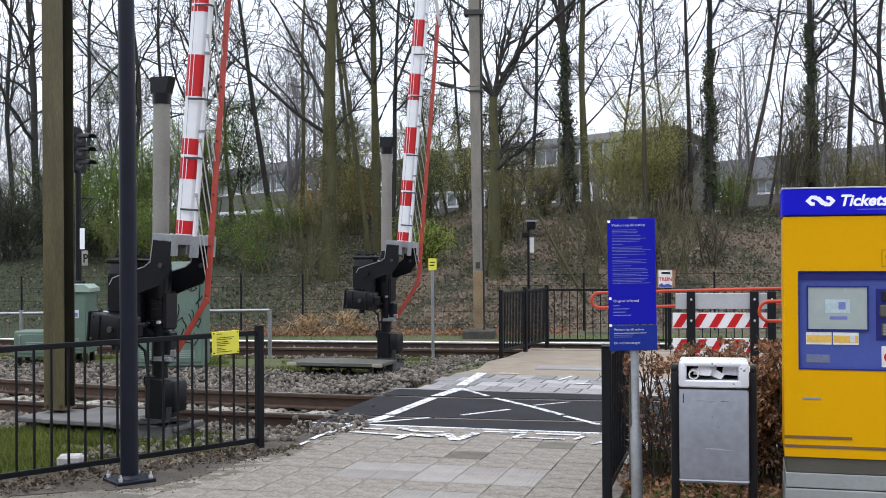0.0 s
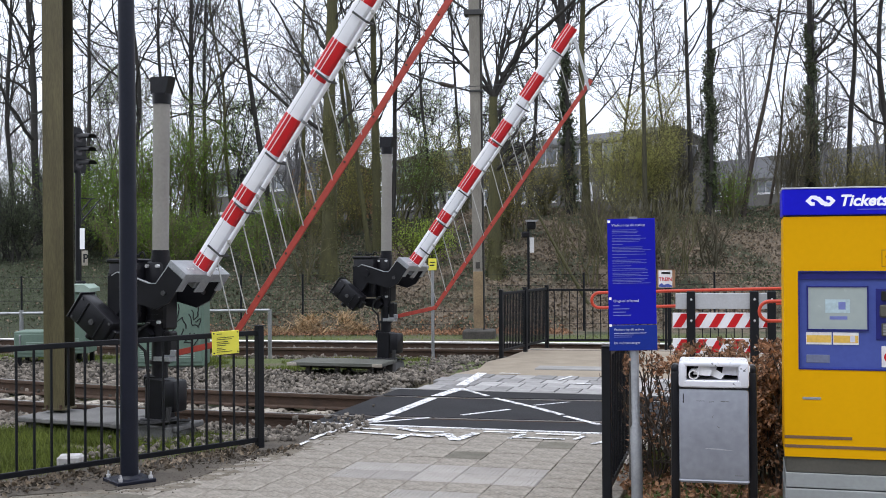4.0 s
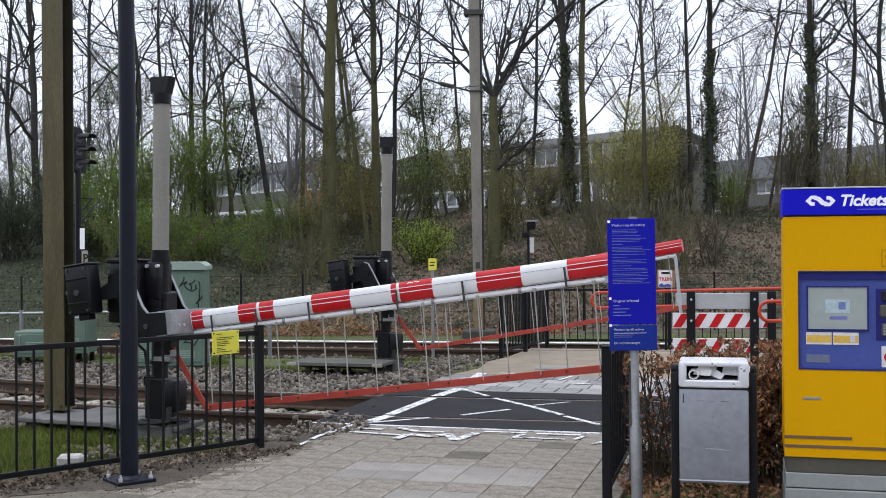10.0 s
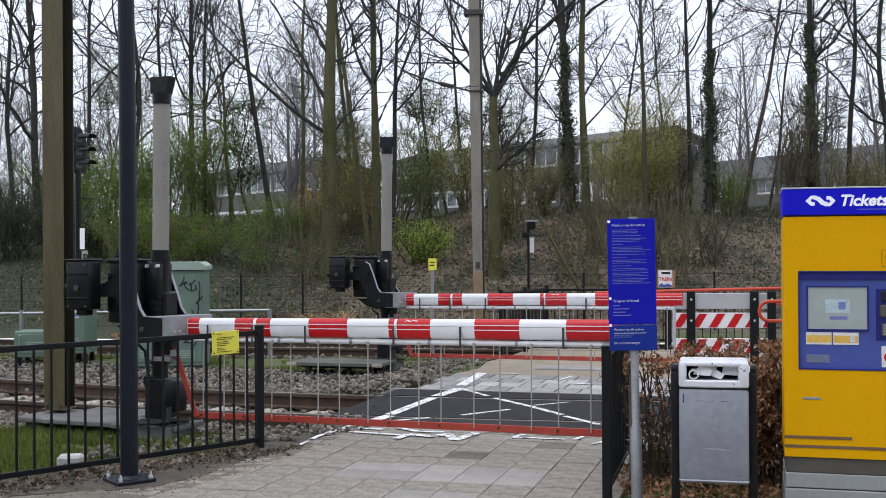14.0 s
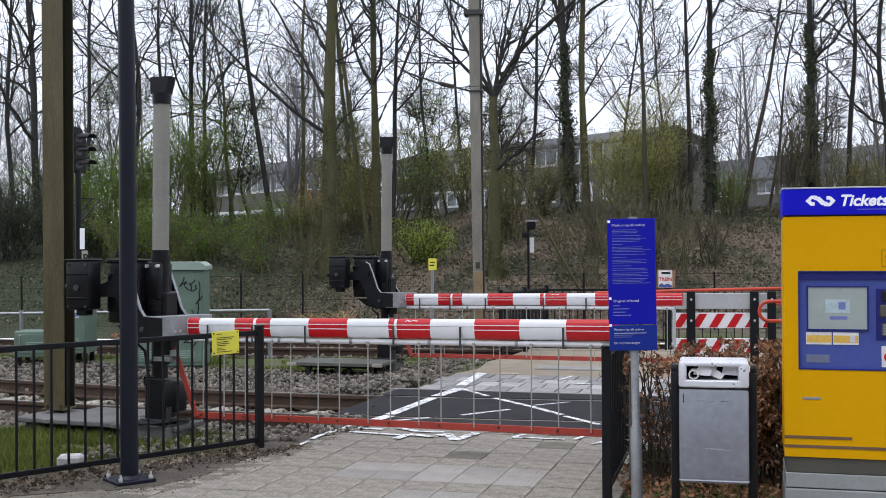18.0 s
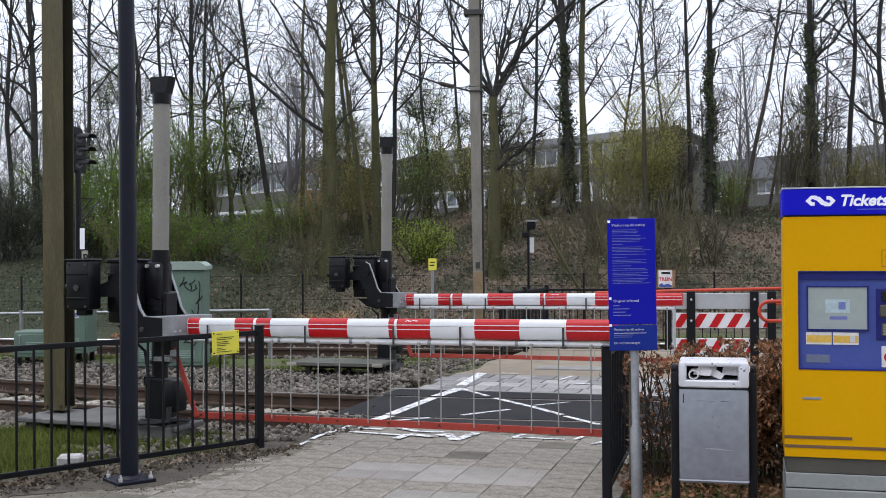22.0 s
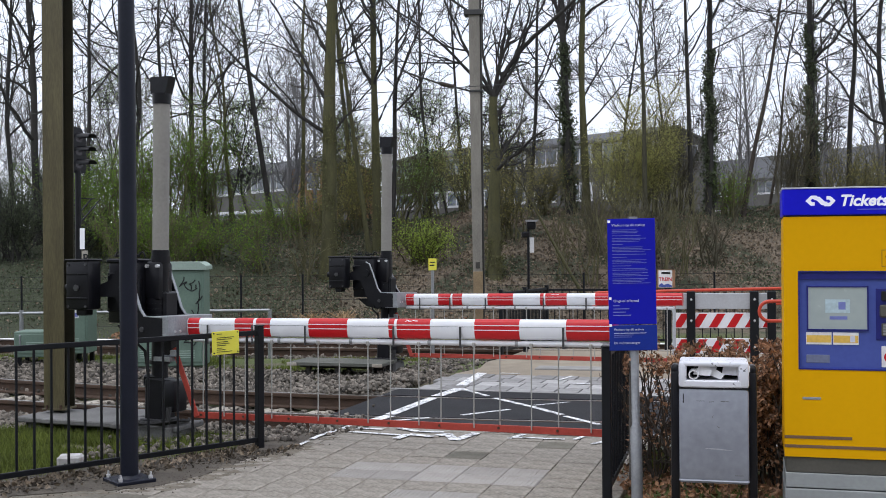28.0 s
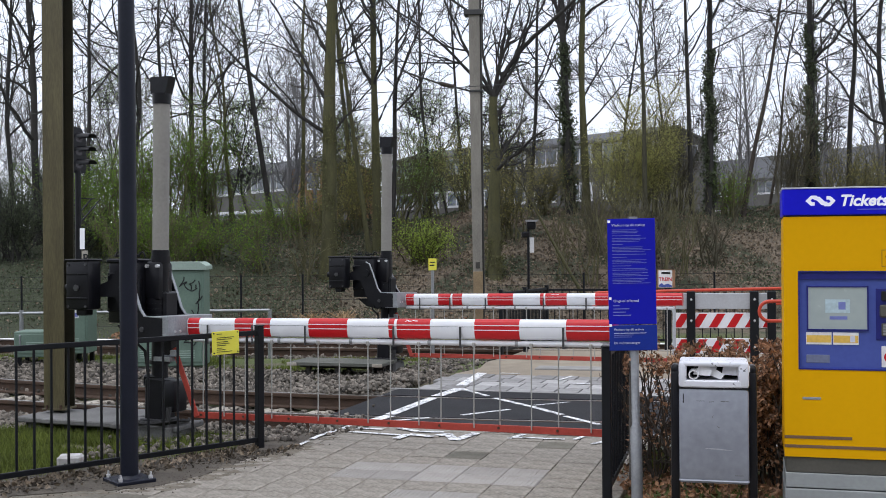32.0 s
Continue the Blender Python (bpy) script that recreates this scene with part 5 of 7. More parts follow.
# ---------------- litter bin ----------------
def litter_bin():
    t = thing("litter_bin", pose(1.648, 7.05, 0, 0, 0, -13), "dull silver litter bin stuffed with paper, on black posts", "litter bin")
    w, d = 0.203, 0.17
    part("body", Shape().box(-w, w, -d, d, 0.225, 0.774, 0.018, segments=2), M["bin"], t, "scuffed grey metal body")
    part("body_lip", Shape().box(-w - 0.002, w + 0.002, -d - 0.002, d + 0.002, 0.210, 0.236, 0.012), M["bin"], t)
    lid = Shape()
    o0, o1, oz0, oz1 = -0.158, 0.142, 0.826, 0.908
    lid.box(-w - 0.002, o0, -d - 0.004, d, 0.780, 0.935, 0.018, segments=2)
    lid.box(o1, w + 0.002, -d - 0.004, d, 0.780, 0.935, 0.018, segments=2)
    lid.box(o0 - 0.03, o1 + 0.03, -d - 0.003, d, 0.781, oz0, 0.008)
    lid.box(o0 - 0.03, o1 + 0.03, -d - 0.003, d, oz1, 0.934, 0.012, segments=2)
    lid.box(o0 - 0.01, o1 + 0.01, 0.05, d - 0.01, 0.785, 0.93)
    cap = part("lid", lid, M["bin_lid"], t, "pale metal lid with an oblong opening")
    part("inside", Shape().box(o0 - 0.012, o1 + 0.012, 0.02, 0.049, 0.805, 0.925), M["dark_hole"], cap, "near-black sheet for the shaded inside")
    part("seam", Shape().box(-w + 0.004, w - 0.004, -d + 0.004, d - 0.004, 0.772, 0.784), M["dark_hole"], t)
    part("lock", Shape().box(-w + 0.022, -w + 0.028, -d - 0.004, -d + 0.002, 0.690, 0.745, 0.001), M["dark_hole"], t)
    part("scratch", Shape().prism([(-0.05, 0.416), (0.02, 0.413), (0.11, 0.408), (0.11, 0.411), (0.02, 0.420), (-0.05, 0.420)], -d - 0.001, -d + 0.002), M["bin_rub"], t, smooth=False)
    for x0, z0, dx, dz in ((-0.10, 0.70, 0.045, 0.001), (-0.03, 0.695, 0.03, 0.002), (0.04, 0.70, 0.05, -0.001), (-0.01, 0.60, 0.008, 0.018), (0.02, 0.55, 0.012, -0.008), (0.12, 0.26, 0.05, 0.001), (-0.14, 0.48, 0.006, 0.03)):
        part("scuff", Shape().prism([(x0, z0), (x0 + dx, z0 + dz), (x0 + dx, z0 + dz + 0.003), (x0, z0 + 0.003)], -d - 0.0008, -d + 0.002), M["plinth"], t, "dark scuff", smooth=False)
    for x in (-w - 0.027, w + 0.027):
        p = Shape().box(x - 0.026, x + 0.026, -0.03, 0.10, -0.05, 0.86, 0.014, segments=2)
        p.box(x - 0.026, x + 0.026, -0.02, 0.09, 0.83, 0.905, 0.025, segments=3)
        part("post", p, M["black"], t, "black steel post")
    part("hinge_bracket", Shape().box(-w - 0.02, w + 0.02, 0.03, 0.07, 0.24, 0.28), M["black"], t)
    rng = random.Random(5)
    for k in range(6):
        x = -0.14 + 0.05 * k
        sh = Shape()
        a = [rng.uniform(-0.012, 0.012) for _ in range(8)]
        sh.prism([(x, 0.830 + a[0]), (x + 0.10, 0.828 + a[1]), (x + 0.115 + a[2], 0.860 + a[3]), (x + 0.06, 0.886 + a[4]), (x + 0.01, 0.866 + a[5])], -0.155 + 0.012 * k, -0.150 + 0.012 * k,
                 m=Matrix.Translation((x, 0, 0.838)) @ pose(0, 0, 0, rng.uniform(-45, -12), rng.uniform(-14, 14), rng.uniform(-20, 20)) @ Matrix.Translation((-x, 0, -0.838)))
        ob = part("crumpled_paper", sh, M["paper_white"], smooth=False)
        ob.matrix_basis = pose(1.648, 7.05, 0, 0, 0, -13)
        tagged(ob, "crumpled white newspaper sheet in the bin opening", "paper", "litter in the bin")
    cup = Shape()
    for k in range(20):
        a = radians(18 * k)
        cup.tube([(-0.118 + 0.025 * math.cos(a), -0.165, 0.856 + 0.025 * math.sin(a)), (-0.112 + 0.029 * math.cos(a), -0.09, 0.860 + 0.029 * math.sin(a))], 0.0045, 5)
    ob = part("paper_cup", cup, M["paper_white"])
    ob.matrix_basis = pose(1.648, 7.05, 0, 0, 0, -13)
    tagged(ob, "white paper cup lying in the bin opening", "cup", "litter in the bin")


litter_bin()


# ---------------- station notice on its post ----------------
def station_notice():
    t = thing("information_sign", pose(1.195, 7.2, -0.012, 0, -0.7, -2), "tall blue station notice on a grey steel post", "sign")
    part("post", Shape().tube([(0.012, 0.03, -0.1), (0.012, 0.03, 0.50), (0.012, 0.03, 0.52), (0.012, 0.03, 1.80)], [0.036, 0.036, 0.026, 0.025], 18), M["galva"], t, "galvanised steel post")
    up = part("upper_panel", Shape().box(-0.148, 0.148, -0.006, 0.004, 1.155, 1.815, 0.002), M["blue_sign"], t, "ultramarine panel with white print")
    low = part("lower_panel", Shape().box(-0.146, 0.150, -0.006, 0.004, 0.992, 1.150, 0.002), M["blue_low"], t, "darker blue panel with white print")
    part("top_clip", Shape().box(-0.01, 0.04, -0.008, 0.02, 1.812, 1.826, 0.002), M["galva"], t)
    f = -0.0075
    lettering("heading", "Welkom op dit station", 0.0225, M["print"], up, pose(-0.122, f, 1.767, 90, 0, 0), bold=0.0, thick=0.0006)
    lettering("heading", "Welkom op dit station", 0.0200, M["print"], low, pose(-0.118, f, 1.117, 90, 0, 0), bold=0.0, thick=0.0006)
    for z, pn in ((1.797, up), (1.318, up), (1.150, low)):
        # corner marks share the header's glowing white, though nothing lights them
        part("corner_mark", Shape().box(-0.146, -0.130, f - 0.0005, -0.0055, z - 0.008, z + 0.008), M["letter"], pn, smooth=False)
    rng = random.Random(3)
    z = 1.745
    for block, lines, wide in ((0, 3, 0.19), (1, 1, 0.20), (2, 3, 0.235), (3, 1, 0.07), (4, 4, 0.24), (5, 1, 0.22), (6, 1, 0.11), (7, 3, 0.235), (8, 1, 0.12), (9, 2, 0.235), (10, 3, 0.24), (11, 4, 0.245)):
        for k in range(lines):
            w = wide * rng.uniform(0.72, 1.0)
            part("text_bar", Shape().box(-0.12, -0.12 + w, f, -0.0055, z - 0.0013, z + 0.0013), M["print_dim"], up, smooth=False)
            z -= 0.0092
        z -= 0.0085
    lettering("heading", "Ongeval of brand", 0.0225, M["print"], up, pose(-0.118, f, 1.295, 90, 0, 0), bold=0.0, thick=0.0006)
    for k, w in enumerate((0.04, 0.10, 0.08, 0.11)):
        part("text_bar", Shape().box(-0.12, -0.12 + w, f, -0.0055, 1.270 - 0.02 * k, 1.275 - 0.02 * k), M["print_dim"], up, smooth=False)
    for k, w in enumerate((0.20, 0.12, 0.11)):
        part("text_bar", Shape().box(-0.118, -0.118 + w, f, -0.0055, 1.099 - 0.012 * k, 1.1025 - 0.012 * k), M["print_dim" if k else "print"], low, smooth=False)
    lettering("signature", "De stationsmanager", 0.0200, M["print"], low, pose(-0.118, f, 1.034, 90, 0, 0), bold=0.0, thick=0.0006)


station_notice()


# ---------------- platform approach: red tube gates, striped boards, poster ----------------
def hairpin(name, x0, x1, y, z0, z1, m, label):
    t = thing(name, m, label, "barrier rail", "orange-red tube rails")
    r = (z1 - z0) / 2
    zc = (z0 + z1) / 2
    pts = [(x1, y, z1)] + [(x0 - r * math.sin(a), y, zc + r * math.cos(a)) for a in [math.pi * k / 10 for k in range(11)]] + [(x1, y, z0)]
    part("loop", Shape().tube(pts, 0.021, 12), M["tube_red"], t)
    for x in (x1 - 1.2, x1 - 0.3):
        part("post", Shape().tube([(x, y + 0.06, -0.1), (x, y + 0.06, z1)], 0.024, 10), M["tube_red"], t)
    return t


hairpin("tube_rail", 0.12, 4.6, 0.0, 0.79, 1.0, pose(2.06, 16.0, 0.0, 0, -1.1, -2), "long orange-red tube rail loop across the path")
hairpin("tube_rail", 0.13, 2.2, 0.0, 0.755, 0.985, pose(3.68, 13.5, 0.0, 0, 0, -5), "orange-red tube rail loop beside the striped boards")


def striped_board():
    t = thing("striped_barrier_board", pose(3.10, 15.4, 0, 0, 0, -5), "red-white striped boards on dark posts by the path", "barrier board")
    part("top_board", Shape().box(0, 1.22, -0.02, 0.02, 0.80, 1.01, 0.006), M["plank_grey"], t, "plain pale grey board")
    for z in (0.545, 0.205):
        bd = part("striped_board", Shape().box(-0.04, 1.22, -0.02, 0.02, z, z + 0.205, 0.004), M["white"], t, "red and white striped board")
        for k in range(6):
            x = -0.04 + 0.235 * k
            q = [(x, z + 0.012), (x + 0.11, z + 0.012), (x + 0.22, z + 0.193), (x + 0.11, z + 0.193)]
            q = [(min(a, 1.218), b) for a, b in q]
            part("red_stripe", Shape().prism(q, -0.0225, -0.0195), M["red"], bd, smooth=False)
    for x in (0.195, 1.02, 1.245):
        p = part("post", Shape().box(x - 0.055, x + 0.055, -0.075, -0.024, -0.1, 1.04, 0.008), M["fence"], t, "dark post")
        for z in (0.93, 0.65, 0.30):
            part("bolt", Shape().tube([(x, -0.07, z), (x, -0.083, z)], 0.016, 8), M["bolt"], p)


striped_board()

pp = thing("poster", pose(3.53, 18.3, 0, 0, 0, -6), "small framed poster with red letters on a post", "poster")
part("board", Shape().box(-0.135, 0.145, -0.012, 0.012, 0.985, 1.27, 0.004), M["dead"], pp, "orange-brown board")
part("sheet", Shape().box(-0.115, 0.10, -0.0145, -0.011, 0.99, 1.26), M["paper_white"], pp, smooth=False)
lettering("lettering", "TREIN", 0.075, M["red"], pp, pose(-0.11, -0.0155, 1.095, 90, 0, 0), bold=0.002, thick=0.0006)
part("text_bar", Shape().box(-0.07, 0.07, -0.016, -0.014, 1.20, 1.235), M["spray"], pp, smooth=False)
part("blue_wave", Shape().prism([(-0.11, 0.995), (0.095, 0.995), (0.095, 1.02), (0.03, 1.05), (-0.03, 1.03), (-0.07, 1.06), (-0.11, 1.03)], -0.016, -0.014), M["panel"], pp, smooth=False)
part("post", Shape().box(-0.02, 0.02, 0.013, 0.05, -0.1, 1.2), M["fence"], pp)


# ---------------- small signal lamp, marker post, pipe rail, cabinets, rail signal ----------------
def small_lamp():
    t = thing("signal_lamp", pose(1.41, 19.05, 0), "slim black post with a small lamp and white plate", "signal lamp")
    part("post", Shape().tube([(0, 0, -0.1), (0, 0, 1.95)], 0.022, 12), M["black"], t)
    part("lamp_box", Shape().box(-0.11, 0.03, -0.06, 0.06, 1.80, 1.90, 0.02), M["black"], t)
    hd = part("lamp_head", Shape().box(-0.03, 0.12, -0.09, 0.06, 1.93, 2.07, 0.03, segments=2), M["black"], t)
    part("hood", Shape().prism([(-0.04, 2.06), (0.14, 2.06), (0.15, 2.09), (-0.05, 2.09)], -0.14, 0.03), M["galva"], hd)
    part("plate", Shape().box(0.02, 0.09, -0.045, -0.035, 1.55, 1.80, 0.003), M["frame_white"], t, "white plate")


small_lamp()

mk = thing("marker_post", pose(-0.17, 18.5, -0.05), "grey post with a small yellow marker plate", "marker")
part("post", Shape().tube([(0, 0, -0.1), (0, 0, 1.5)], 0.026, 12), M["galva"], mk)
pl = part("plate", Shape().box(-0.065, 0.065, -0.035, -0.027, 1.33, 1.52, 0.003), M["sign_yellow"], mk, "yellow plate")
part("text_bar", Shape().box(-0.045, 0.03, -0.0365, -0.0345, 1.40, 1.42).box(-0.045, 0.045, -0.0365, -0.0345, 1.45, 1.465), M["spray"], pl, smooth=False)

pr = thing("pipe_rail", pose(-2.74, 18.2, 0), "pale grey steel pipe rail beside the track", "rail")
part("pipe", Shape().tube([(0, 0, 0.67), (-5.2, 0.3, 0.62)], 0.026, 12), M["galva"], pr)
for x in (0.0, -2.0, -4.0):
    part("post", Shape().tube([(x, -x * 0.058, -0.1), (x, -x * 0.058, 0.68)], 0.032, 12), M["galva"], pr)


def cabinet(name, m, w, d, h, label, roof=True, doors=2, legs=False):
    t = thing(name, m, label, "equipment cabinet", "green trackside cabinets")
    part("body", Shape().box(0, w, 0, d, 0.0, h, 0.012), M["cabinet"], t)
    if legs:
        for x in (0.03, w - 0.09):
            for y in (0.03, d - 0.09):
                part("leg", Shape().box(x, x + 0.06, y, y + 0.06, -0.35, 0.0), M["black"], t, "dark steel leg")
    else:
        part("foot", Shape().box(0.05, w - 0.05, 0.05, d - 0.05, -0.2, 0.0), M["concrete"], t)
    if roof:
        part("roof", Shape().prism([(-0.035, h), (w + 0.035, h), (w + 0.035, h + 0.055), (w - 0.05, h + 0.11), (0.05, h + 0.11), (-0.035, h + 0.055)], -0.035, d + 0.035), M["cabinet_top"], t, "paler sloped roof", smooth=False)
    for k in range(doors):
        a = 0.03 + k * (w - 0.06) / doors
        dr = part("door", Shape().box(a + 0.004, a + (w - 0.06) / doors - 0.004, -0.012, 0.0, 0.06, h - 0.04, 0.004), M["cabinet"], t)
        part("handle", Shape().box(a + 0.05, a + 0.075, -0.03, -0.012, h * 0.5, h * 0.5 + 0.14, 0.005), M["galva"], dr)
        vent = Shape()
        for j in range(4):
            vent.box(a + 0.15, a + (w - 0.06) / doors - 0.1, -0.017, -0.011, 0.12 + 0.03 * j, 0.133 + 0.03 * j)
        part("vent", vent, M["cabinet_top"], dr, smooth=False)
    return t


ca = cabinet("equipment_cabinet", pose(-4.42, 16.1, 0, 0, 0, 3), 1.07, 0.55, 1.35, "large green trackside cabinet with black spray scribbles")
rng = random.Random(11)
for pts in ([(0.80, 1.24), (0.74, 1.12), (0.85, 1.2), (0.80, 1.14), (0.90, 1.05)], [(0.95, 1.20), (0.88, 1.16), (0.90, 1.06), (0.98, 1.08), (0.95, 1.14)],
            [(1.0, 1.18), (1.02, 0.98), (0.97, 0.88), (1.05, 0.98)], [(0.98, 0.90), (1.0, 0.72), (0.94, 0.66), (0.90, 0.78)],
            [(0.72, 0.86), (0.70, 0.62), (0.78, 0.70), (0.82, 0.52)], [(0.86, 0.72), (0.92, 0.58), (1.0, 0.55), (1.02, 0.66), (0.94, 0.62)],
            [(0.62, 0.66), (0.66, 0.44), (0.74, 0.40), (0.78, 0.52)], [(0.88, 0.46), (0.80, 0.34), (0.94, 0.30), (1.0, 0.42), (0.92, 0.46)],
            [(0.10, 0.62), (0.16, 0.50), (0.24, 0.60), (0.20, 0.70)]):
    fine = []
    for k in range(len(pts) * 4 - 3):
        i, t = k // 4, (k % 4) / 4
        p, q = pts[i], pts[min(i + 1, len(pts) - 1)]
        fine.append((p[0] * (1 - t) + q[0] * t + 0.012 * math.sin(k * 1.3), -0.014, p[1] * (1 - t) + q[1] * t + 0.012 * math.cos(k * 1.1)))
    part("spray_stroke", Shape().tube(fine, 0.0085, 6), M["spray"], ca, "black spray-paint stroke")
nc = cabinet("equipment_cabinet", pose(-5.66, 16.9, 0.12, 0, 0, 2), 0.45, 0.5, 0.90, "narrow green trackside cabinet with a pale roof on dark legs", doors=1, legs=True)
part("sticker", Shape().box(0.24, 0.32, -0.016, -0.012, 0.52, 0.64), M["paper_white"], nc, "small white sticker", smooth=False)
part("sticker_print", Shape().box(0.255, 0.305, -0.018, -0.016, 0.54, 0.60), M["print_dim"], nc, smooth=False)
cabinet("equipment_cabinet", pose(-6.33, 17.0, 0.06, 0, 0, 2), 0.80, 0.5, 0.38, "low green trackside cabinet box on dark feet", roof=False, doors=1, legs=True)


def rail_signal():
    t = thing("rail_signal", pose(-5.56, 17.6, -0.05, 0, 0, 55), "black railway signal on a slim mast", "signal")
    part("mast", Shape().tube([(0, 0, -0.1), (0, 0, 2.9)], 0.045, 14), M["black"], t)
    hd = part("signal_head", Shape().prism([(-0.15, 2.86), (0.13, 2.86), (0.15, 2.95), (0.15, 3.42), (0.05, 3.56), (-0.08, 3.56), (-0.16, 3.42), (-0.16, 2.95)], 0.0, 0.06), M["black"], t)
    for z in (3.0, 3.2, 3.4):
        part("lens", Shape().tube([(0.02, -0.005, z), (0.02, 0.01, z)], 0.07, 16), M["lamp_lens"], hd)
        sh = Shape()
        for k in range(8):
            a0, a1 = math.pi * k / 8, math.pi * (k + 1) / 8
            sh.add([(0.02 + 0.08 * math.cos(a0), 0, z + 0.08 * math.sin(a0)), (0.02 + 0.08 * math.cos(a1), 0, z + 0.08 * math.sin(a1)),
                    (0.10 + 0.08 * math.cos(a1), -0.22, z + 0.06 * math.sin(a1)), (0.10 + 0.08 * math.cos(a0), -0.22, z + 0.06 * math.sin(a0))], [(0, 1, 2, 3)])
        part("hood", sh, M["black"], hd)
    part("step_bracket", Shape().tube([(0, 0, 2.48), (0.42, 0, 2.48), (0.05, 0, 2.12)], 0.014, 6).tube([(0.25, 0, 2.48), (0.05, 0, 2.28)], 0.012, 6), M["black"], t)
    # no lamp in this plate: its material adds a faint glow
    part("white_plate", Shape().box(-0.01, 0.075, -0.055, -0.046, 1.70, 2.02, 0.003), M["letter"], t, "white plate given a faint glow")
    p = part("letter_plate", Shape().box(0.02, 0.13, -0.06, -0.046, 1.45, 1.68, 0.004), M["sleeper"], t, "pale plate with a letter")
    lettering("letter", "P", 0.19, M["spray"], p, pose(0.033, -0.0612, 1.497, 90, 0, 0), bold=0.003, thick=0.0006)
    part("junction_box", Shape().box(-0.07, 0.07, -0.09, 0.0, 1.12, 1.22, 0.01), M["black"], t)


rail_signal()

tagged(part("concrete_block", Shape().box(-0.092, 0.092, -0.07, 0.07, 0.0, 0.135, 0.018), M["chalk"], m=pose(-2.83, 8.74, -0.055, 0, 0, 8)), "pale concrete block lying at the fence foot", "block")


# ---------------- houses on the far side of the bank ----------------
def house(name, x, y, yaw, length, depth, base, eaves, ridge, bays, wall, label, gable_wall=None, chimneys=0):
    """x, y: near end of the ridge; the terrace runs back along local +y; the long front faces local -x."""
    h = thing(name, pose(x, y, 0, 0, 0, yaw), label, "terraced house", "terraced houses beyond the bank")
    d = depth / 2
    part("wall", Shape().box(-d, d, 0.0, length, base - 1.5, eaves), M[wall], h, smooth=False)
    gw = M[gable_wall or wall]
    part("gable", Shape().prism([(-d, base - 1.5), (d, base - 1.5), (d, eaves), (0, ridge - 0.1), (-d, eaves)], -0.12, -0.002), gw, h, smooth=False)
    roof = Shape()
    for s in (-1, 1):
        roof.add([(s * (d + 0.35), -0.35, eaves - 0.12), (s * (d + 0.35), length + 0.3, eaves - 0.12), (0, length + 0.3, ridge), (0, -0.35, ridge),
                  (s * (d + 0.35), -0.35, eaves - 0.28), (s * (d + 0.35), length + 0.3, eaves - 0.28), (0, length + 0.3, ridge - 0.18), (0, -0.35, ridge - 0.18)],
                 [(0, 1, 2, 3), (4, 7, 6, 5), (0, 4, 5, 1), (1, 5, 6, 2), (3, 7, 4, 0)])
    rf = part("roof", roof, M["roof"], h, smooth=False)
    for k in range(chimneys):
        yy = length * (0.3 + 0.4 * k)
        part("chimney", Shape().box(-0.35, 0.35, yy - 0.4, yy + 0.4, ridge - 0.5, ridge + 0.7, 0.03), M["wall_grey"], rf)
    part("fascia", Shape().box(-d - 0.40, -d - 0.355, -0.3, length + 0.3, eaves - 0.30, eaves - 0.13), M["wall_grey"], h, "grey fascia board", smooth=False)
    storey = (eaves - base) / 2
    for i in range(bays):
        yy = (i + 0.5) * length / bays
        for j in (0, 1):
            z = base + j * storey + storey * 0.42
            w = length / bays * 0.36
            win = part("window", Shape().box(-d - 0.04, -d - 0.003, yy - w, yy + w, z - 0.1, z + storey * 0.47), M["frame_white"], h, "white-framed window", smooth=False)
            for k in (-1, 1):
                part("pane", Shape().box(-d - 0.06, -d - 0.041, yy + (0.18 - w if k < 0 else 0.07), yy + (-0.07 if k < 0 else w - 0.18), z + 0.08, z + storey * 0.47 - 0.18), M["sheen_pane"], win, smooth=False)
    for xx in (-d * 0.45, d * 0.5):
        z = base + storey * 1.45
        win = part("window", Shape().box(xx - 0.55, xx + 0.55, -0.16, -0.121, z - 0.1, z + 1.15), M["frame_white"], h, smooth=False)
        part("pane", Shape().box(xx - 0.43, xx + 0.43, -0.18, -0.161, z + 0.02, z + 1.03), M["pane"], win, smooth=False)
    return h


house("terraced_house", -8.1, 85, 35.5, 18.5, 7.5, 2.4, 7.45, 8.6, 6, "wall_grey", "grey terraced house with an orange brick gable", "brick")
house("terraced_house", 16.0, 80, 39.5, 27.0, 8.0, 3.9, 9.15, 10.1, 8, "wall_grey", "grey-roofed terraced house with white upper windows")
house("terraced_house", 39.0, 100, 26, 26.0, 8.0, 3.0, 8.2, 10.6, 8, "wall_grey", "distant grey-roofed terraced house behind the trees", None, 2)

shed = thing("garden_shed", pose(27.0, 86, 2.6, 0, 0, -8), "low white garden shed with a flat roof", "shed")
part("wall", Shape().box(-1.6, 1.6, -1.2, 1.2, -1, 2.0, 0.02), M["frame_white"], shed)
part("roof", Shape().box(-1.9, 1.9, -1.5, 1.5, 2.0, 2.15, 0.02), M["plank_grey"], shed)
part("window", Shape().box(-0.9, 0.1, -1.23, -1.203, 0.9, 1.7), M["pane"], shed, smooth=False)


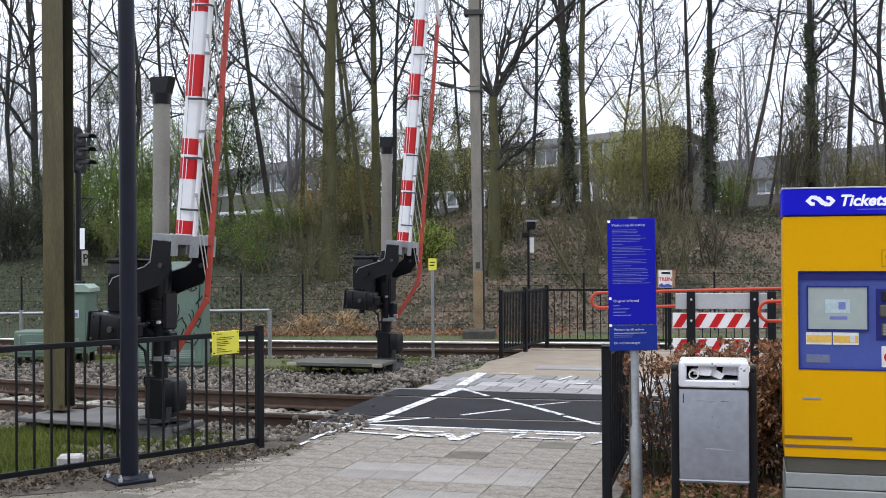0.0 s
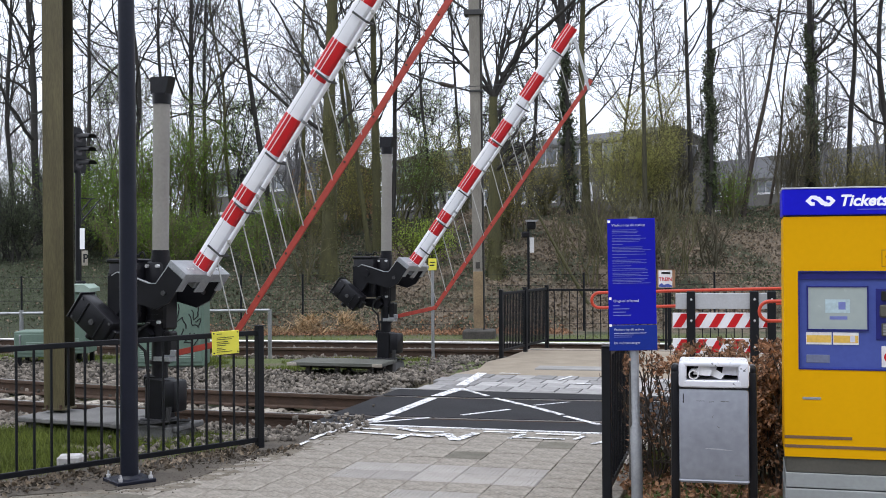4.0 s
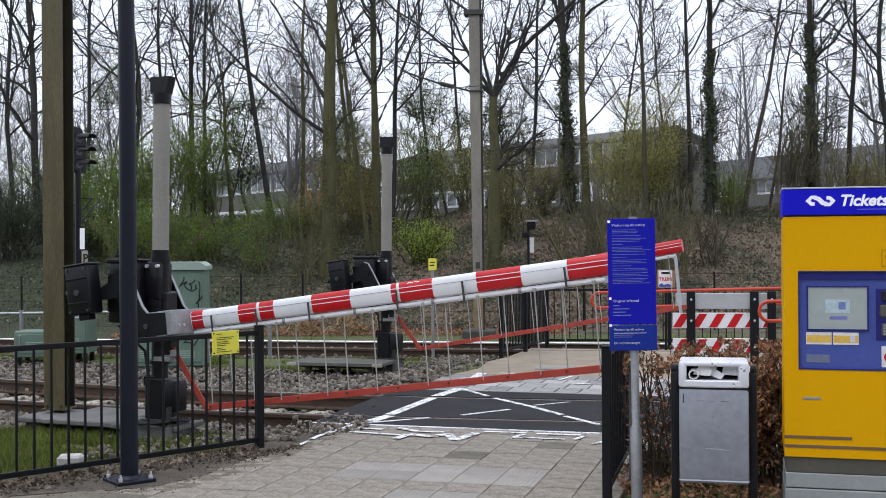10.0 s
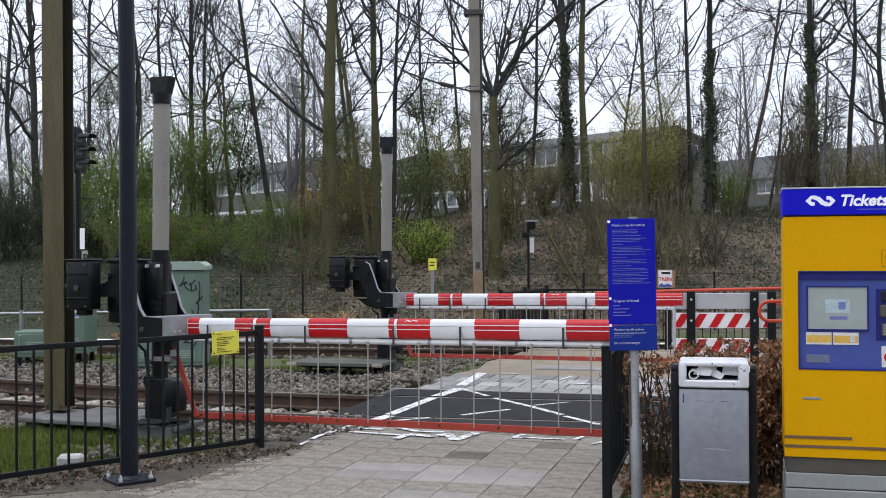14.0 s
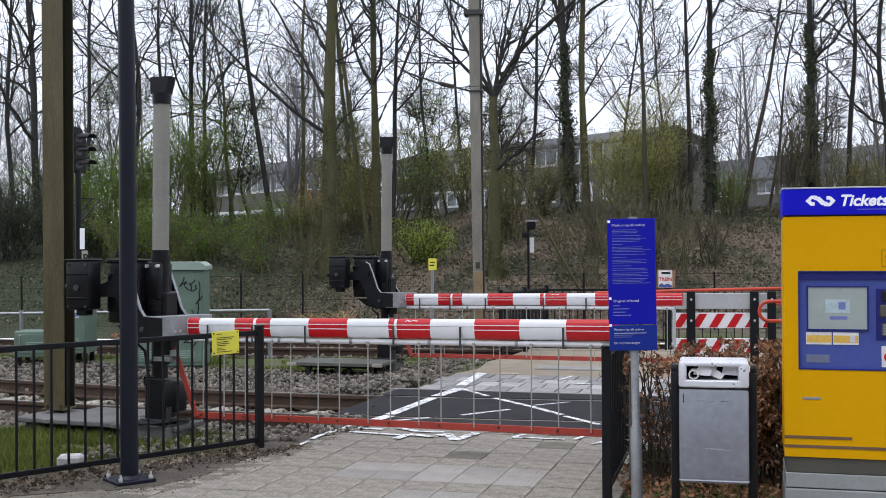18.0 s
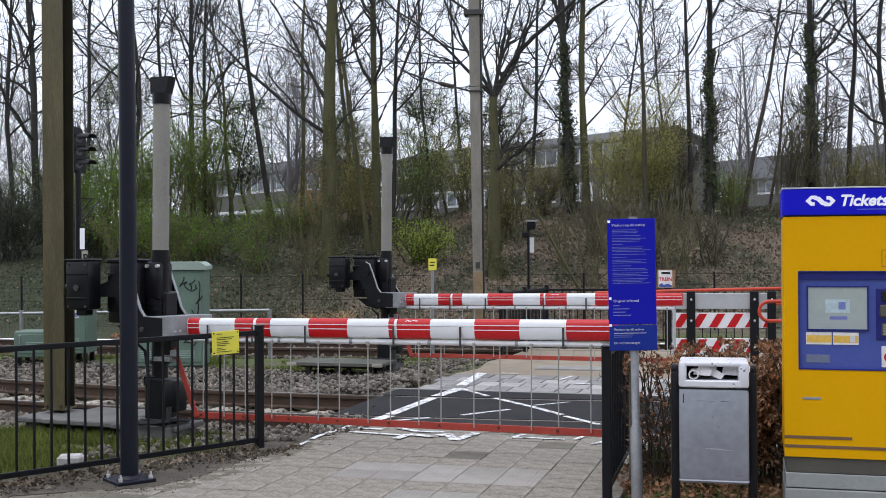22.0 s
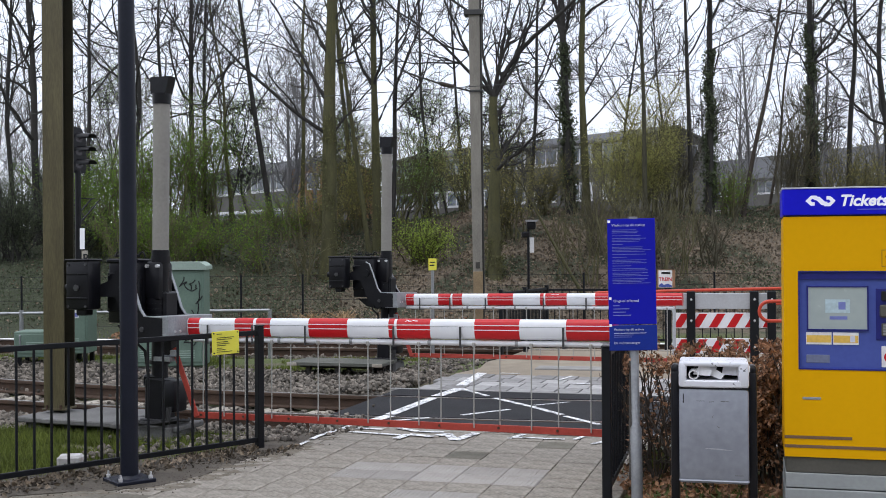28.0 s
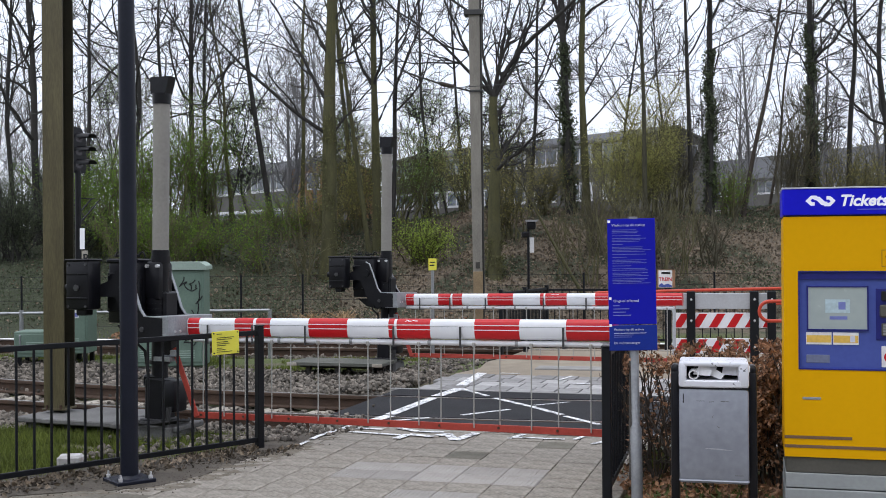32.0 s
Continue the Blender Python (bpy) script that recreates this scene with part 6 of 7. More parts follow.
def parked_car():
    c = thing("parked_car", pose(5.3, 74, 2.5, 0, 0, 62), "pale blue car parked beyond the bank", "car")
    part("body", Shape().prism([(-2.0, 0.3), (2.0, 0.3), (2.05, 0.75), (1.1, 0.92), (0.55, 1.42), (-1.3, 1.45), (-1.95, 0.95)], -0.82, 0.82), M["car_paint"], c)
    for s in (-0.83, 0.83):
        part("window", Shape().prism([(-1.25, 0.95), (0.85, 0.95), (0.48, 1.36), (-1.15, 1.38)], s - 0.005, s + 0.005), M["pane"], c, smooth=False)
        for x in (-1.25, 1.25):
            w = part("wheel", Shape().tube([(x, s - 0.09, 0.31), (x, s + 0.05, 0.31)], 0.31, 18), M["rubber"], c)
            part("rim", Shape().tube([(x, s - 0.095, 0.31), (x, s + 0.055, 0.31)], 0.18, 14), M["galva"], w)
    part("windscreen", Shape().prism([(0.57, 1.39), (1.06, 0.95), (1.09, 0.96), (0.60, 1.41)], -0.7, 0.7), M["pane"], c, smooth=False)


parked_car()


# ---------------- bare trees, shrubs, hedge, grass ----------------
def batch_tubes(P, R, sides):
    """P: n curves of K points; R: their radii."""
    n, K, _ = P.shape
    T = np.gradient(P, axis=1)
    T /= np.linalg.norm(T, axis=2, keepdims=True) + 1e-9
    ref = np.where(np.abs(T[..., 2:3]) > 0.9, np.array([1.0, 0, 0]), np.array([0, 0, 1.0]))
    A = np.cross(T, ref)
    A /= np.linalg.norm(A, axis=2, keepdims=True) + 1e-9
    B = np.cross(T, A)
    ang = np.arange(sides) * 2 * np.pi / sides
    V = P[:, :, None] + R[:, :, None, None] * (A[:, :, None] * np.cos(ang)[:, None] + B[:, :, None] * np.sin(ang)[:, None])
    i = np.arange(n * K * sides).reshape(n, K, sides)
    j = np.roll(i, -1, axis=2)
    F = np.stack([i[:, :-1], j[:, :-1], j[:, 1:], i[:, 1:]], -1).reshape(-1, 4)
    return V.reshape(-1, 3), F


def joined(parts):
    vs, fs, k = [], [], 0
    for v, f in parts:
        vs.append(v)
        fs.append(f + k)
        k += len(v)
    return np.concatenate(vs), np.concatenate(fs)


def sprout(rng, P, R, count, s0, s1, angle, ratio, K, up=0.15, wob=0.25, rscale=0.6, minr=0.004, spread=0.35):
    """Side shoots along curves."""
    n, K0, _ = P.shape
    idx = np.repeat(np.arange(n), count)
    m = len(idx)
    s = rng.uniform(s0, s1, m) * (K0 - 1)
    k = np.minimum(s.astype(int), K0 - 2)
    t = (s - k)[:, None]
    o = P[idx, k] * (1 - t) + P[idx, k + 1] * t
    d = P[idx, k + 1] - P[idx, k]
    d /= np.linalg.norm(d, axis=1, keepdims=True) + 1e-9
    r0 = (R[idx, k] * (1 - t[:, 0]) + R[idx, k + 1] * t[:, 0]) * rscale
    length = np.linalg.norm(P[:, -1] - P[:, 0], axis=1)[idx] * ratio * (1.15 - 0.6 * s / (K0 - 1)) * rng.uniform(1 - spread, 1 + spread, m)
    side = rng.normal(size=(m, 3))
    side -= d * (side * d).sum(1, keepdims=True)
    side /= np.linalg.norm(side, axis=1, keepdims=True) + 1e-9
    a = np.radians(angle) * rng.uniform(0.7, 1.3, m)[:, None]
    v = d * np.cos(a) + side * np.sin(a)
    out = np.zeros((m, K, 3))
    out[:, 0] = o
    step = (length / (K - 1))[:, None]
    for q in range(1, K):
        v = v + rng.normal(size=(m, 3)) * wob + np.array([0, 0, up])
        v /= np.linalg.norm(v, axis=1, keepdims=True) + 1e-9
        out[:, q] = out[:, q - 1] + v * step
    rad = np.maximum(r0[:, None] * np.linspace(1, 0.35, K)[None], minr)
    return out, rad


def leaf_cards(rng, pts, size, lean=0.9):
    """Small folded leaves: four vertices, two bent halves."""
    n = len(pts)
    a = rng.normal(size=(n, 3))
    a /= np.linalg.norm(a, axis=1, keepdims=True)
    b = rng.normal(size=(n, 3))
    b -= a * (a * b).sum(1, keepdims=True)
    b /= np.linalg.norm(b, axis=1, keepdims=True)
    c = np.cross(a, b)
    s = size * rng.uniform(0.6, 1.35, (n, 1))
    V = np.stack([pts - a * s * 0.5, pts + b * s * 0.33 + c * s * 0.16, pts + a * s * 0.55, pts - b * s * 0.33 + c * s * 0.16], 1)
    i = np.arange(n)[:, None] * 4
    F = np.concatenate([i + np.array([[0, 1, 2]]), i + np.array([[0, 2, 3]])], 0)
    return V.reshape(-1, 3), F


def along(rng, P, n, jitter):
    """Random places on curves."""
    m, K, _ = P.shape
    i = rng.integers(0, m, n)
    s = rng.uniform(0.1, 1, n) * (K - 1)
    k = np.minimum(s.astype(int), K - 2)
    t = (s - k)[:, None]
    return P[i, k] * (1 - t) + P[i, k + 1] * t + rng.normal(size=(n, 3)) * jitter


def tree(x, y, height, radius, lean, bark, seed, label, limbs=14, limb_from=0.35, angle=38, fork=0.0, ivy=0.0, leaves=None, twig=1.0, bend=0.25, limb_len=0.40, dense=1.0, limb_r=0.55, boughs=()):
    """boughs: main limbs as height above sea level of the ground plane, reach to the side, rise and bow."""
    rng = np.random.default_rng(seed)
    z0 = ground_z(x, y) - 0.15
    t = thing("tree", pose(x, y, z0), label, "tree", "bare trees on the bank")
    K = 24
    s = np.linspace(0, 1, K)
    top = height * (fork or 1.0)
    sway = np.zeros((2, K))
    for q in range(1, 6):
        sway += (rng.normal(0, 1, (2, 1)) * np.sin(s[None] * q * 2.6 + rng.uniform(0, 6.28, (2, 1))) - 0) / q ** 1.1
    sway = (sway - sway[:, :1]) * bend * 0.55 * np.minimum(1, s * 3)
    trunk = np.stack([lean * s * top / height + sway[0], sway[1], s * top], -1)[None]
    radius *= 0.82
    rad = (radius * (1 - (0.45 if fork else 0.86) * s) * (1 + 0.35 * np.exp(-s * 26)) * (1 + 0.05 * rng.normal(size=K)))[None]
    tv, tf = batch_tubes(trunk, rad, 10)
    part("trunk", arrays_mesh("trunk", tv, tf, M[bark], True), None, t)
    if fork:
        l1, r1 = sprout(rng, trunk, rad, 1 if boughs else max(5, limbs // 2), 0.90, 1.0, 26, (height - top) / top * 1.0, 11, 0.07, 0.16, 0.68, spread=0.2)
        a, b = sprout(rng, trunk, rad, limbs // 2, 0.45, 0.95, 50, 0.55, 11, 0.08, 0.19, 0.40)
        l1, r1 = np.concatenate([l1, a]), np.concatenate([r1, b])
    else:
        l1, r1 = sprout(rng, trunk, rad, limbs, limb_from * 0.85, 0.97, angle, limb_len * 1.1, 11, 0.055, 0.20, limb_r)
    for zb, reach, rise, bow in boughs:
        at = min(max((zb - z0) / top, 0.05), 1.0) * (K - 1)
        k = min(int(at), K - 2)
        o = trunk[0, k] * (1 - at + k) + trunk[0, k + 1] * (at - k)
        size = math.hypot(reach, rise)
        q = np.linspace(0, 1, 11)
        bend_x = bow * np.sin(np.pi * q) / size
        grow = 1.12
        curve = np.stack([o[0] + grow * reach * q + bend_x * rise, o[1] + rng.uniform(-0.3, 0.3) * size * q, o[2] + grow * rise * q - bend_x * reach], -1)
        curve[1:] += rng.normal(0, 0.022, (10, 3)).cumsum(0) * 0.8
        thick = max(rad[0, k] * (0.5 if fork else 0.23 + 0.03 * min(size, 3)), 0.016)
        l1 = np.concatenate([l1, curve[None]])
        r1 = np.concatenate([r1, (thick * (1 - 0.68 * q))[None]])
    l2, r2 = sprout(rng, l1, r1, 6, 0.12, 1.0, 42, 0.50, 8, 0.05, 0.24, 0.62, 0.008)
    l3, r3 = sprout(rng, l2, r2, int(4 * dense), 0.12, 1.0, 42, 0.52, 5, 0.04, 0.27, 0.62, 0.0055 * twig)
    l4, r4 = sprout(rng, l3, r3, int(2 * dense), 0.12, 1.0, 42, 0.60, 4, 0.04, 0.28, 0.7, 0.0036 * twig)
    wood = M["bark_mid" if bark == "bark_green" and not boughs else "bark"]
    for k in range(len(l1)):
        v, f = batch_tubes(l1[k:k + 1], r1[k:k + 1], 6)
        part("bough", arrays_mesh("bough", v, f, wood, True), None, t)
    v, f = batch_tubes(l2, r2, 4)
    tagged(part("branchwork", arrays_mesh("branchwork", v, f, wood, True), None, t), kind="stuff")
    v, f = joined([batch_tubes(l3, r3, 3), batch_tubes(l4, r4, 3)])
    tagged(part("crown", arrays_mesh("crown", v, f, M["twig"], True), None, t, "fine bare twigs"), kind="stuff")
    if ivy:
        n = int(3600 * ivy)
        q = rng.random(n) ** 0.8 * (K - 1) * min(0.5, 0.2 + 0.12 * ivy)
        k = np.minimum(q.astype(int), K - 2)
        c = trunk[0, k] * (1 - (q - k)[:, None]) + trunk[0, k + 1] * (q - k)[:, None]
        a = rng.uniform(0, 6.283, n)
        rr = (rad[0, k] + np.abs(rng.normal(0.0, 0.09, n)) * (0.3 + 1.1 * np.sin(q * 3.1 + a * 2) ** 2))[:, None]
        c = c + np.stack([np.cos(a), np.sin(a), 0 * a], -1) * rr
        c = c[np.sin(q * 1.7 + a * 1.3 + seed) + np.sin(q * 0.6 - a * 2.1) + 0.6 * np.sin(q * 4.3 + a) > -0.35]
        v, f = leaf_cards(rng, c, 0.045 if bark == "bark_green" else 0.07)
        part("ivy", arrays_mesh("ivy", v, f, M["moss" if bark == "bark_green" else "ivy"]), None, t, "mossy shoots on the trunk" if bark == "bark_green" else "dark ivy climbing the trunk")
    if leaves:
        v, f = leaf_cards(rng, along(rng, l4, int(leaves[1] * 1.6), 0.11), 0.031)
        part("foliage", arrays_mesh("foliage", v, f, M[leaves[0]]), None, t, "sparse fresh spring leaves")
    return t


BARE = "tall bare deciduous tree with dark bark"
MOSSY = "bare tree with mossy green-brown trunk"
IVIED = "bare tree with an ivy-covered trunk"
# offset to the side per metre of distance, distance, height, radius, lean
tree(-0.0989 * 27, 27.0, 12.5, 0.245, 0.14, "bark_green", 21, MOSSY, 5, 0.30, 40, bend=0.06, limb_len=0.28, limb_r=0.26, ivy=1.0, dense=0.76,
     boughs=((4.3, -2.4, 2.2, -0.15), (5.0, -1.3, 2.4, 0.0), (6.1, -0.6, 1.3, -0.06), (6.0, 0.9, 0.7, 0.12), (6.8, 0.2, 0.9, 0.11), (4.2, 0.9, 1.1, -0.07)))
tree(0.0451 * 26.8, 26.8, 11.5, 0.21, -0.05, "bark_green", 22, MOSSY, 6, fork=0.38, bend=0.05, ivy=0.4,
     boughs=((5.3, -0.1, 2.2, -0.12), (5.4, 0.3, 2.2, 0.03), (5.4, 1.0, 2.2, 0.16), (5.4, 0.9, 2.6, -0.05), (5.3, -2.2, 1.9, 0.12), (5.2, -1.3, 2.3, -0.1)))
tree(-0.1479 * 31.5, 31.5, 11.0, 0.105, -1.55, "bark", 23, BARE, 4, 0.45, 44, bend=0.12, limb_len=0.22,
     boughs=((5.4, 1.1, 1.9, -0.05), (6.1, -0.9, 0.7, -0.12), (7.0, 0.3, 1.4, 0.12), (7.6, -0.3, 1.0, 0.02)))
tree(-0.0568 * 29, 29.0, 12.0, 0.15, 0.0, "bark_green", 24, MOSSY, 6, 0.34, 34, bend=0.08, limb_len=0.25, ivy=0.3,
     boughs=((5.8, 1.1, 1.8, 0.1), (4.7, 1.1, 2.3, 0.11), (6.9, 0.3, 1.1, 0.08), (6.3, -0.5, 1.1, -0.03), (5.5, -0.5, 0.8, 0.03)))
tree(-0.0627 * 28.5, 28.5, 11.0, 0.085, -1.45, "bark_green", 50, MOSSY, 5, 0.40, 38, bend=0.08, limb_len=0.22, boughs=((4.9, -0.6, 0.6, 0.1), (6.4, 0.6, 0.5, 0.02)))
tree(0.1112 * 31, 31.0, 12.0, 0.17, -0.53, "bark", 25, IVIED, 7, 0.38, 36, ivy=1.6, bend=0.06, limb_len=0.25,
     boughs=((6.0, -0.7, 1.2, 0.0), (4.9, -0.7, 0.9, -0.05), (7.4, -0.3, 1.1, -0.02), (6.7, 0.4, 0.7, 0.07)))
tree(0.1244 * 31, 31.0, 11.5, 0.14, -0.1, "bark_green", 26, BARE, 7, 0.36, 42, bend=0.09, limb_len=0.25,
     boughs=((5.6, 1.3, 2.2, -0.04), (4.8, 1.4, 1.5, 0.02), (6.2, -0.4, 0.6, -0.03), (6.8, 0.9, 0.9, -0.04), (7.4, -0.2, 1.1, -0.06)))
tree(0.1758 * 29, 29.0, 11.0, 0.085, -0.2, "bark_mid", 27, "slender olive-brown bare tree", 6, 0.40, 50, bend=0.04, limb_len=0.22,
     boughs=((6.7, 0.3, 1.3, -0.08), (6.0, -0.5, 0.9, 0.0), (6.2, 0.8, 0.7, 0.0), (6.0, 0.9, 0.2, -0.01)))
tree(0.216 * 31, 31.0, 11.5, 0.085, -0.24, "bark", 28, BARE, 6, 0.4, 40, bend=0.05, limb_len=0.22, boughs=((6.7, -0.4, 1.0, -0.02), (4.7, 0.3, 0.5, 0.03)))
tree(0.2316 * 31, 31.0, 11.5, 0.135, 0.05, "bark", 29, IVIED, 6, 0.42, 36, ivy=1.7, bend=0.06, limb_len=0.25,
     boughs=((6.4, -0.2, 1.9, -0.02), (5.8, 0.3, 1.5, 0.03), (6.9, 2.1, 1.1, -0.02), (7.3, 1.2, 0.9, 0.02), (5.1, 0.4, 0.3, -0.03)))
tree(0.2591 * 31, 31.0, 9.5, 0.085, 1.65, "bark_brown", 30, "thin leaning bare tree", 5, 0.50, 44, bend=0.14, limb_len=0.25,
     boughs=((6.8, 0.6, 0.2, -0.05), (4.4, -0.6, 1.8, 0.01), (7.4, -0.3, 0.6, 0.01)))
tree(0.3203 * 31, 31.0, 11.0, 0.16, -0.1, "bark", 31, IVIED, 7, 0.36, 40, ivy=2.2, bend=0.05, limb_len=0.26,
     boughs=((6.3, -0.1, 2.2, 0.02), (6.5, 1.6, 0.9, 0.01), (6.0, 1.2, 0.5, -0.07), (4.8, 1.4, 0.8, -0.06), (6.6, 0.8, 1.4, 0.04), (6.0, -0.7, 1.2, 0.09)))
tree(0.352 * 32, 32.0, 10.0, 0.10, 0.3, "bark", 32, BARE, 9, 0.30, 44)
tree(0.385 * 33, 33.0, 10.5, 0.12, 0.2, "bark", 33, BARE, 9, 0.20, 46)
tree(-0.350 * 30, 30.0, 11.5, 0.13, -0.5, "bark", 34, BARE, 11, 0.25, 40)
tree(-0.372 * 33, 33.0, 10.5, 0.10, 0.3, "bark", 35, BARE, 9, 0.22, 46)
tree(-0.310 * 31, 31.0, 10.5, 0.085, 0.5, "bark", 36, BARE, 10, 0.25, 42, leaves=("leaf", 900))
tree(-0.268 * 30, 30.0, 11.0, 0.09, -0.3, "bark", 37, BARE, 10, 0.25, 36)
tree(-0.2165 * 31, 31.0, 11.5, 0.095, -0.15, "bark", 38, BARE, 8, 0.30, 34, bend=0.06, limb_len=0.28, boughs=((5.8, -0.7, 1.5, 0.0), (7.1, -0.4, 1.4, -0.09), (6.6, 0.4, 1.7, 0.04)))
tree(-0.2067 * 31, 31.0, 11.0, 0.075, 0.12, "bark", 51, BARE, 7, 0.32, 36, bend=0.08, limb_len=0.26, boughs=((6.6, 0.3, 1.5, 0.08), (5.4, -0.4, 1.2, 0.01)))
tree(-0.240 * 33, 33.0, 11.0, 0.08, -0.5, "bark", 39, BARE, 9, 0.30, 40, leaves=("leaf", 1200))
tree(-0.182 * 31, 31.0, 8.0, 0.075, -0.4, "bark_green", 40, "young tree with sparse fresh leaves", 9, 0.25, 48, leaves=("leaf_pale", 1500))
tree(-0.122 * 32, 32.0, 10.0, 0.08, 0.2, "bark_green", 41, MOSSY, 5, 0.3, 40, dense=0.76)
tree(-0.078 * 32, 32.0, 11.0, 0.09, -0.4, "bark_green", 42, MOSSY, 5, 0.3, 36, dense=0.76)
tree(-0.045 * 30, 30.0, 10.5, 0.09, 0.8, "bark", 43, BARE, 9, 0.3, 40)
tree(-0.012 * 32, 32.0, 9.5, 0.07, 0.2, "bark", 44, BARE, 9, 0.25, 46)
tree(0.018 * 33, 33.0, 9.5, 0.07, -0.3, "bark", 45, BARE, 9, 0.25, 44)
tree(0.075 * 33, 33.0, 10.5, 0.08, 0.5, "bark", 46, BARE, 9, 0.28, 44)
tree(0.148 * 33, 33.0, 9.0, 0.06, 0.7, "bark", 47, BARE, 9, 0.25, 44)
tree(0.195 * 34, 34.0, 8.0, 0.06, -0.6, "bark", 48, BARE, 9, 0.25, 44)
tree(0.282 * 33, 33.0, 8.0, 0.055, 1.2, "bark_brown", 49, "thin leaning bare tree", 12, 0.3, 40)

tree(3.22, 25.0, 3.6, 0.055, -2.0, "bark_green", 52, "thin mossy sapling leaning far over the bank", 4, 0.5, 40, bend=0.05, limb_len=0.3)
YOUNG = "slender young tree with sparse fresh leaves"
for i, (u, y, h, ln, n) in enumerate(((-0.203, 33.0, 3.4, 0.3, 1800), (-0.168, 33.5, 3.2, -0.3, 1700), (-0.185, 32.5, 3.6, 0.2, 1600), (-0.090, 33.5, 3.0, 0.3, 900), (-0.060, 34.0, 3.2, -0.5, 1000), (-0.032, 33.0, 3.9, 0.3, 1300), (0.004, 34.0, 4.0, -0.2, 1300), (0.020, 33.2, 3.6, 0.2, 1200), (-0.016, 34.5, 4.2, -0.3, 1100), (0.036, 33.5, 4.0, 0.5, 1000),
                                      (0.062, 34.5, 4.3, -0.4, 600), (0.310, 34.0, 4.2, 0.6, 300), (-0.292, 33.0, 4.8, 0.4, 1400))):
    tree(u * y, y, h, 0.05, ln, "bark", 120 + i, YOUNG if n > 700 else "slender bare young tree", 16, 0.22, 44, leaves=("leaf_pale", n), limb_len=0.36)


def far_woods():
    rng = np.random.default_rng(77)
    pts = []
    n = 41
    x = np.concatenate([rng.uniform(-0.42, 0.44, 26), rng.uniform(-0.42, -0.28, 10), rng.uniform(0.345, 0.44, 5)])
    y = rng.uniform(36, 62, n)
    h = rng.uniform(4.0, 8.0, n) * (y / 45)
    K = 8
    s = np.linspace(0, 1, K)
    P = np.stack([(x * y)[:, None] + rng.normal(0, 0.6, n)[:, None] * s, y[:, None] + 0 * s, 2.2 + h[:, None] * s], -1)
    R = 0.08 * (1 - 0.8 * s)[None] * rng.uniform(0.6, 1.4, n)[:, None]
    l1, r1 = sprout(rng, P, R, 16, 0.15, 1.0, 40, 0.38, 6, 0.09, 0.15, 0.45, 0.014)
    l2, r2 = sprout(rng, l1, r1, 7, 0.1, 1.0, 40, 0.5, 5, 0.07, 0.2, 0.55, 0.009)
    l3, r3 = sprout(rng, l2, r2, 4, 0.1, 1.0, 42, 0.55, 4, 0.05, 0.25, 0.6, 0.005)
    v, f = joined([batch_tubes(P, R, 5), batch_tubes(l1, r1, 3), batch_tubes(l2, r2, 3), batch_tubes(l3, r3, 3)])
    tagged(new("far_woods", arrays_mesh("far_woods", v, f, M["twig_hazed"], True)), "tangle of distant bare trees, haze painted into their pale grey", "woods", kind="stuff")


far_woods()


def shrub(x, y, height, spread, stems, leaf, count, seed, label, twig="bark_green", size=0.036, arch=0.3):
    rng = np.random.default_rng(seed)
    z0 = ground_z(x, y) - 0.08
    t = thing("shrub", pose(x, y, z0), label, "shrub", "shrubs on the bank")
    K = 9
    a = rng.uniform(0, 6.283, stems)
    out = rng.uniform(0.15, 1.0, stems) * spread
    s = np.linspace(0, 1, K)
    bow = s ** (1 + arch)
    P = np.stack([np.cos(a)[:, None] * out[:, None] * bow + rng.normal(0, 0.15 * spread, stems)[:, None], np.sin(a)[:, None] * 0.7 * out[:, None] * bow + rng.normal(0, 0.1 * spread, stems)[:, None],
                  rng.uniform(0.55, 1.0, stems)[:, None] * height * s], -1)
    P[:, 1:, :2] += rng.normal(0, 0.03 * height / 2, (stems, K - 1, 2))
    R = np.linspace(0.022, 0.006, K)[None] * rng.uniform(0.6, 1.4, stems)[:, None]
    l1, r1 = sprout(rng, P, R, 7, 0.2, 1.0, 32, 0.34, 5, 0.12, 0.18, 0.6, 0.005)
    l2, r2 = sprout(rng, l1, r1, 4, 0.15, 1.0, 36, 0.5, 4, 0.06, 0.22, 0.7, 0.004)
    v, f = joined([batch_tubes(P, R, 5), batch_tubes(l1, r1, 3), batch_tubes(l2, r2, 3)])
    part("thicket", arrays_mesh("thicket", v, f, M[twig], True), None, t)
    if count:
        pts = np.concatenate([along(rng, l2, count // 2, 0.12), along(rng, l1, count // 2, 0.14)])
        v, f = leaf_cards(rng, pts, size)
        part("foliage", arrays_mesh("foliage", v, f, M[leaf]), None, t)
    return t


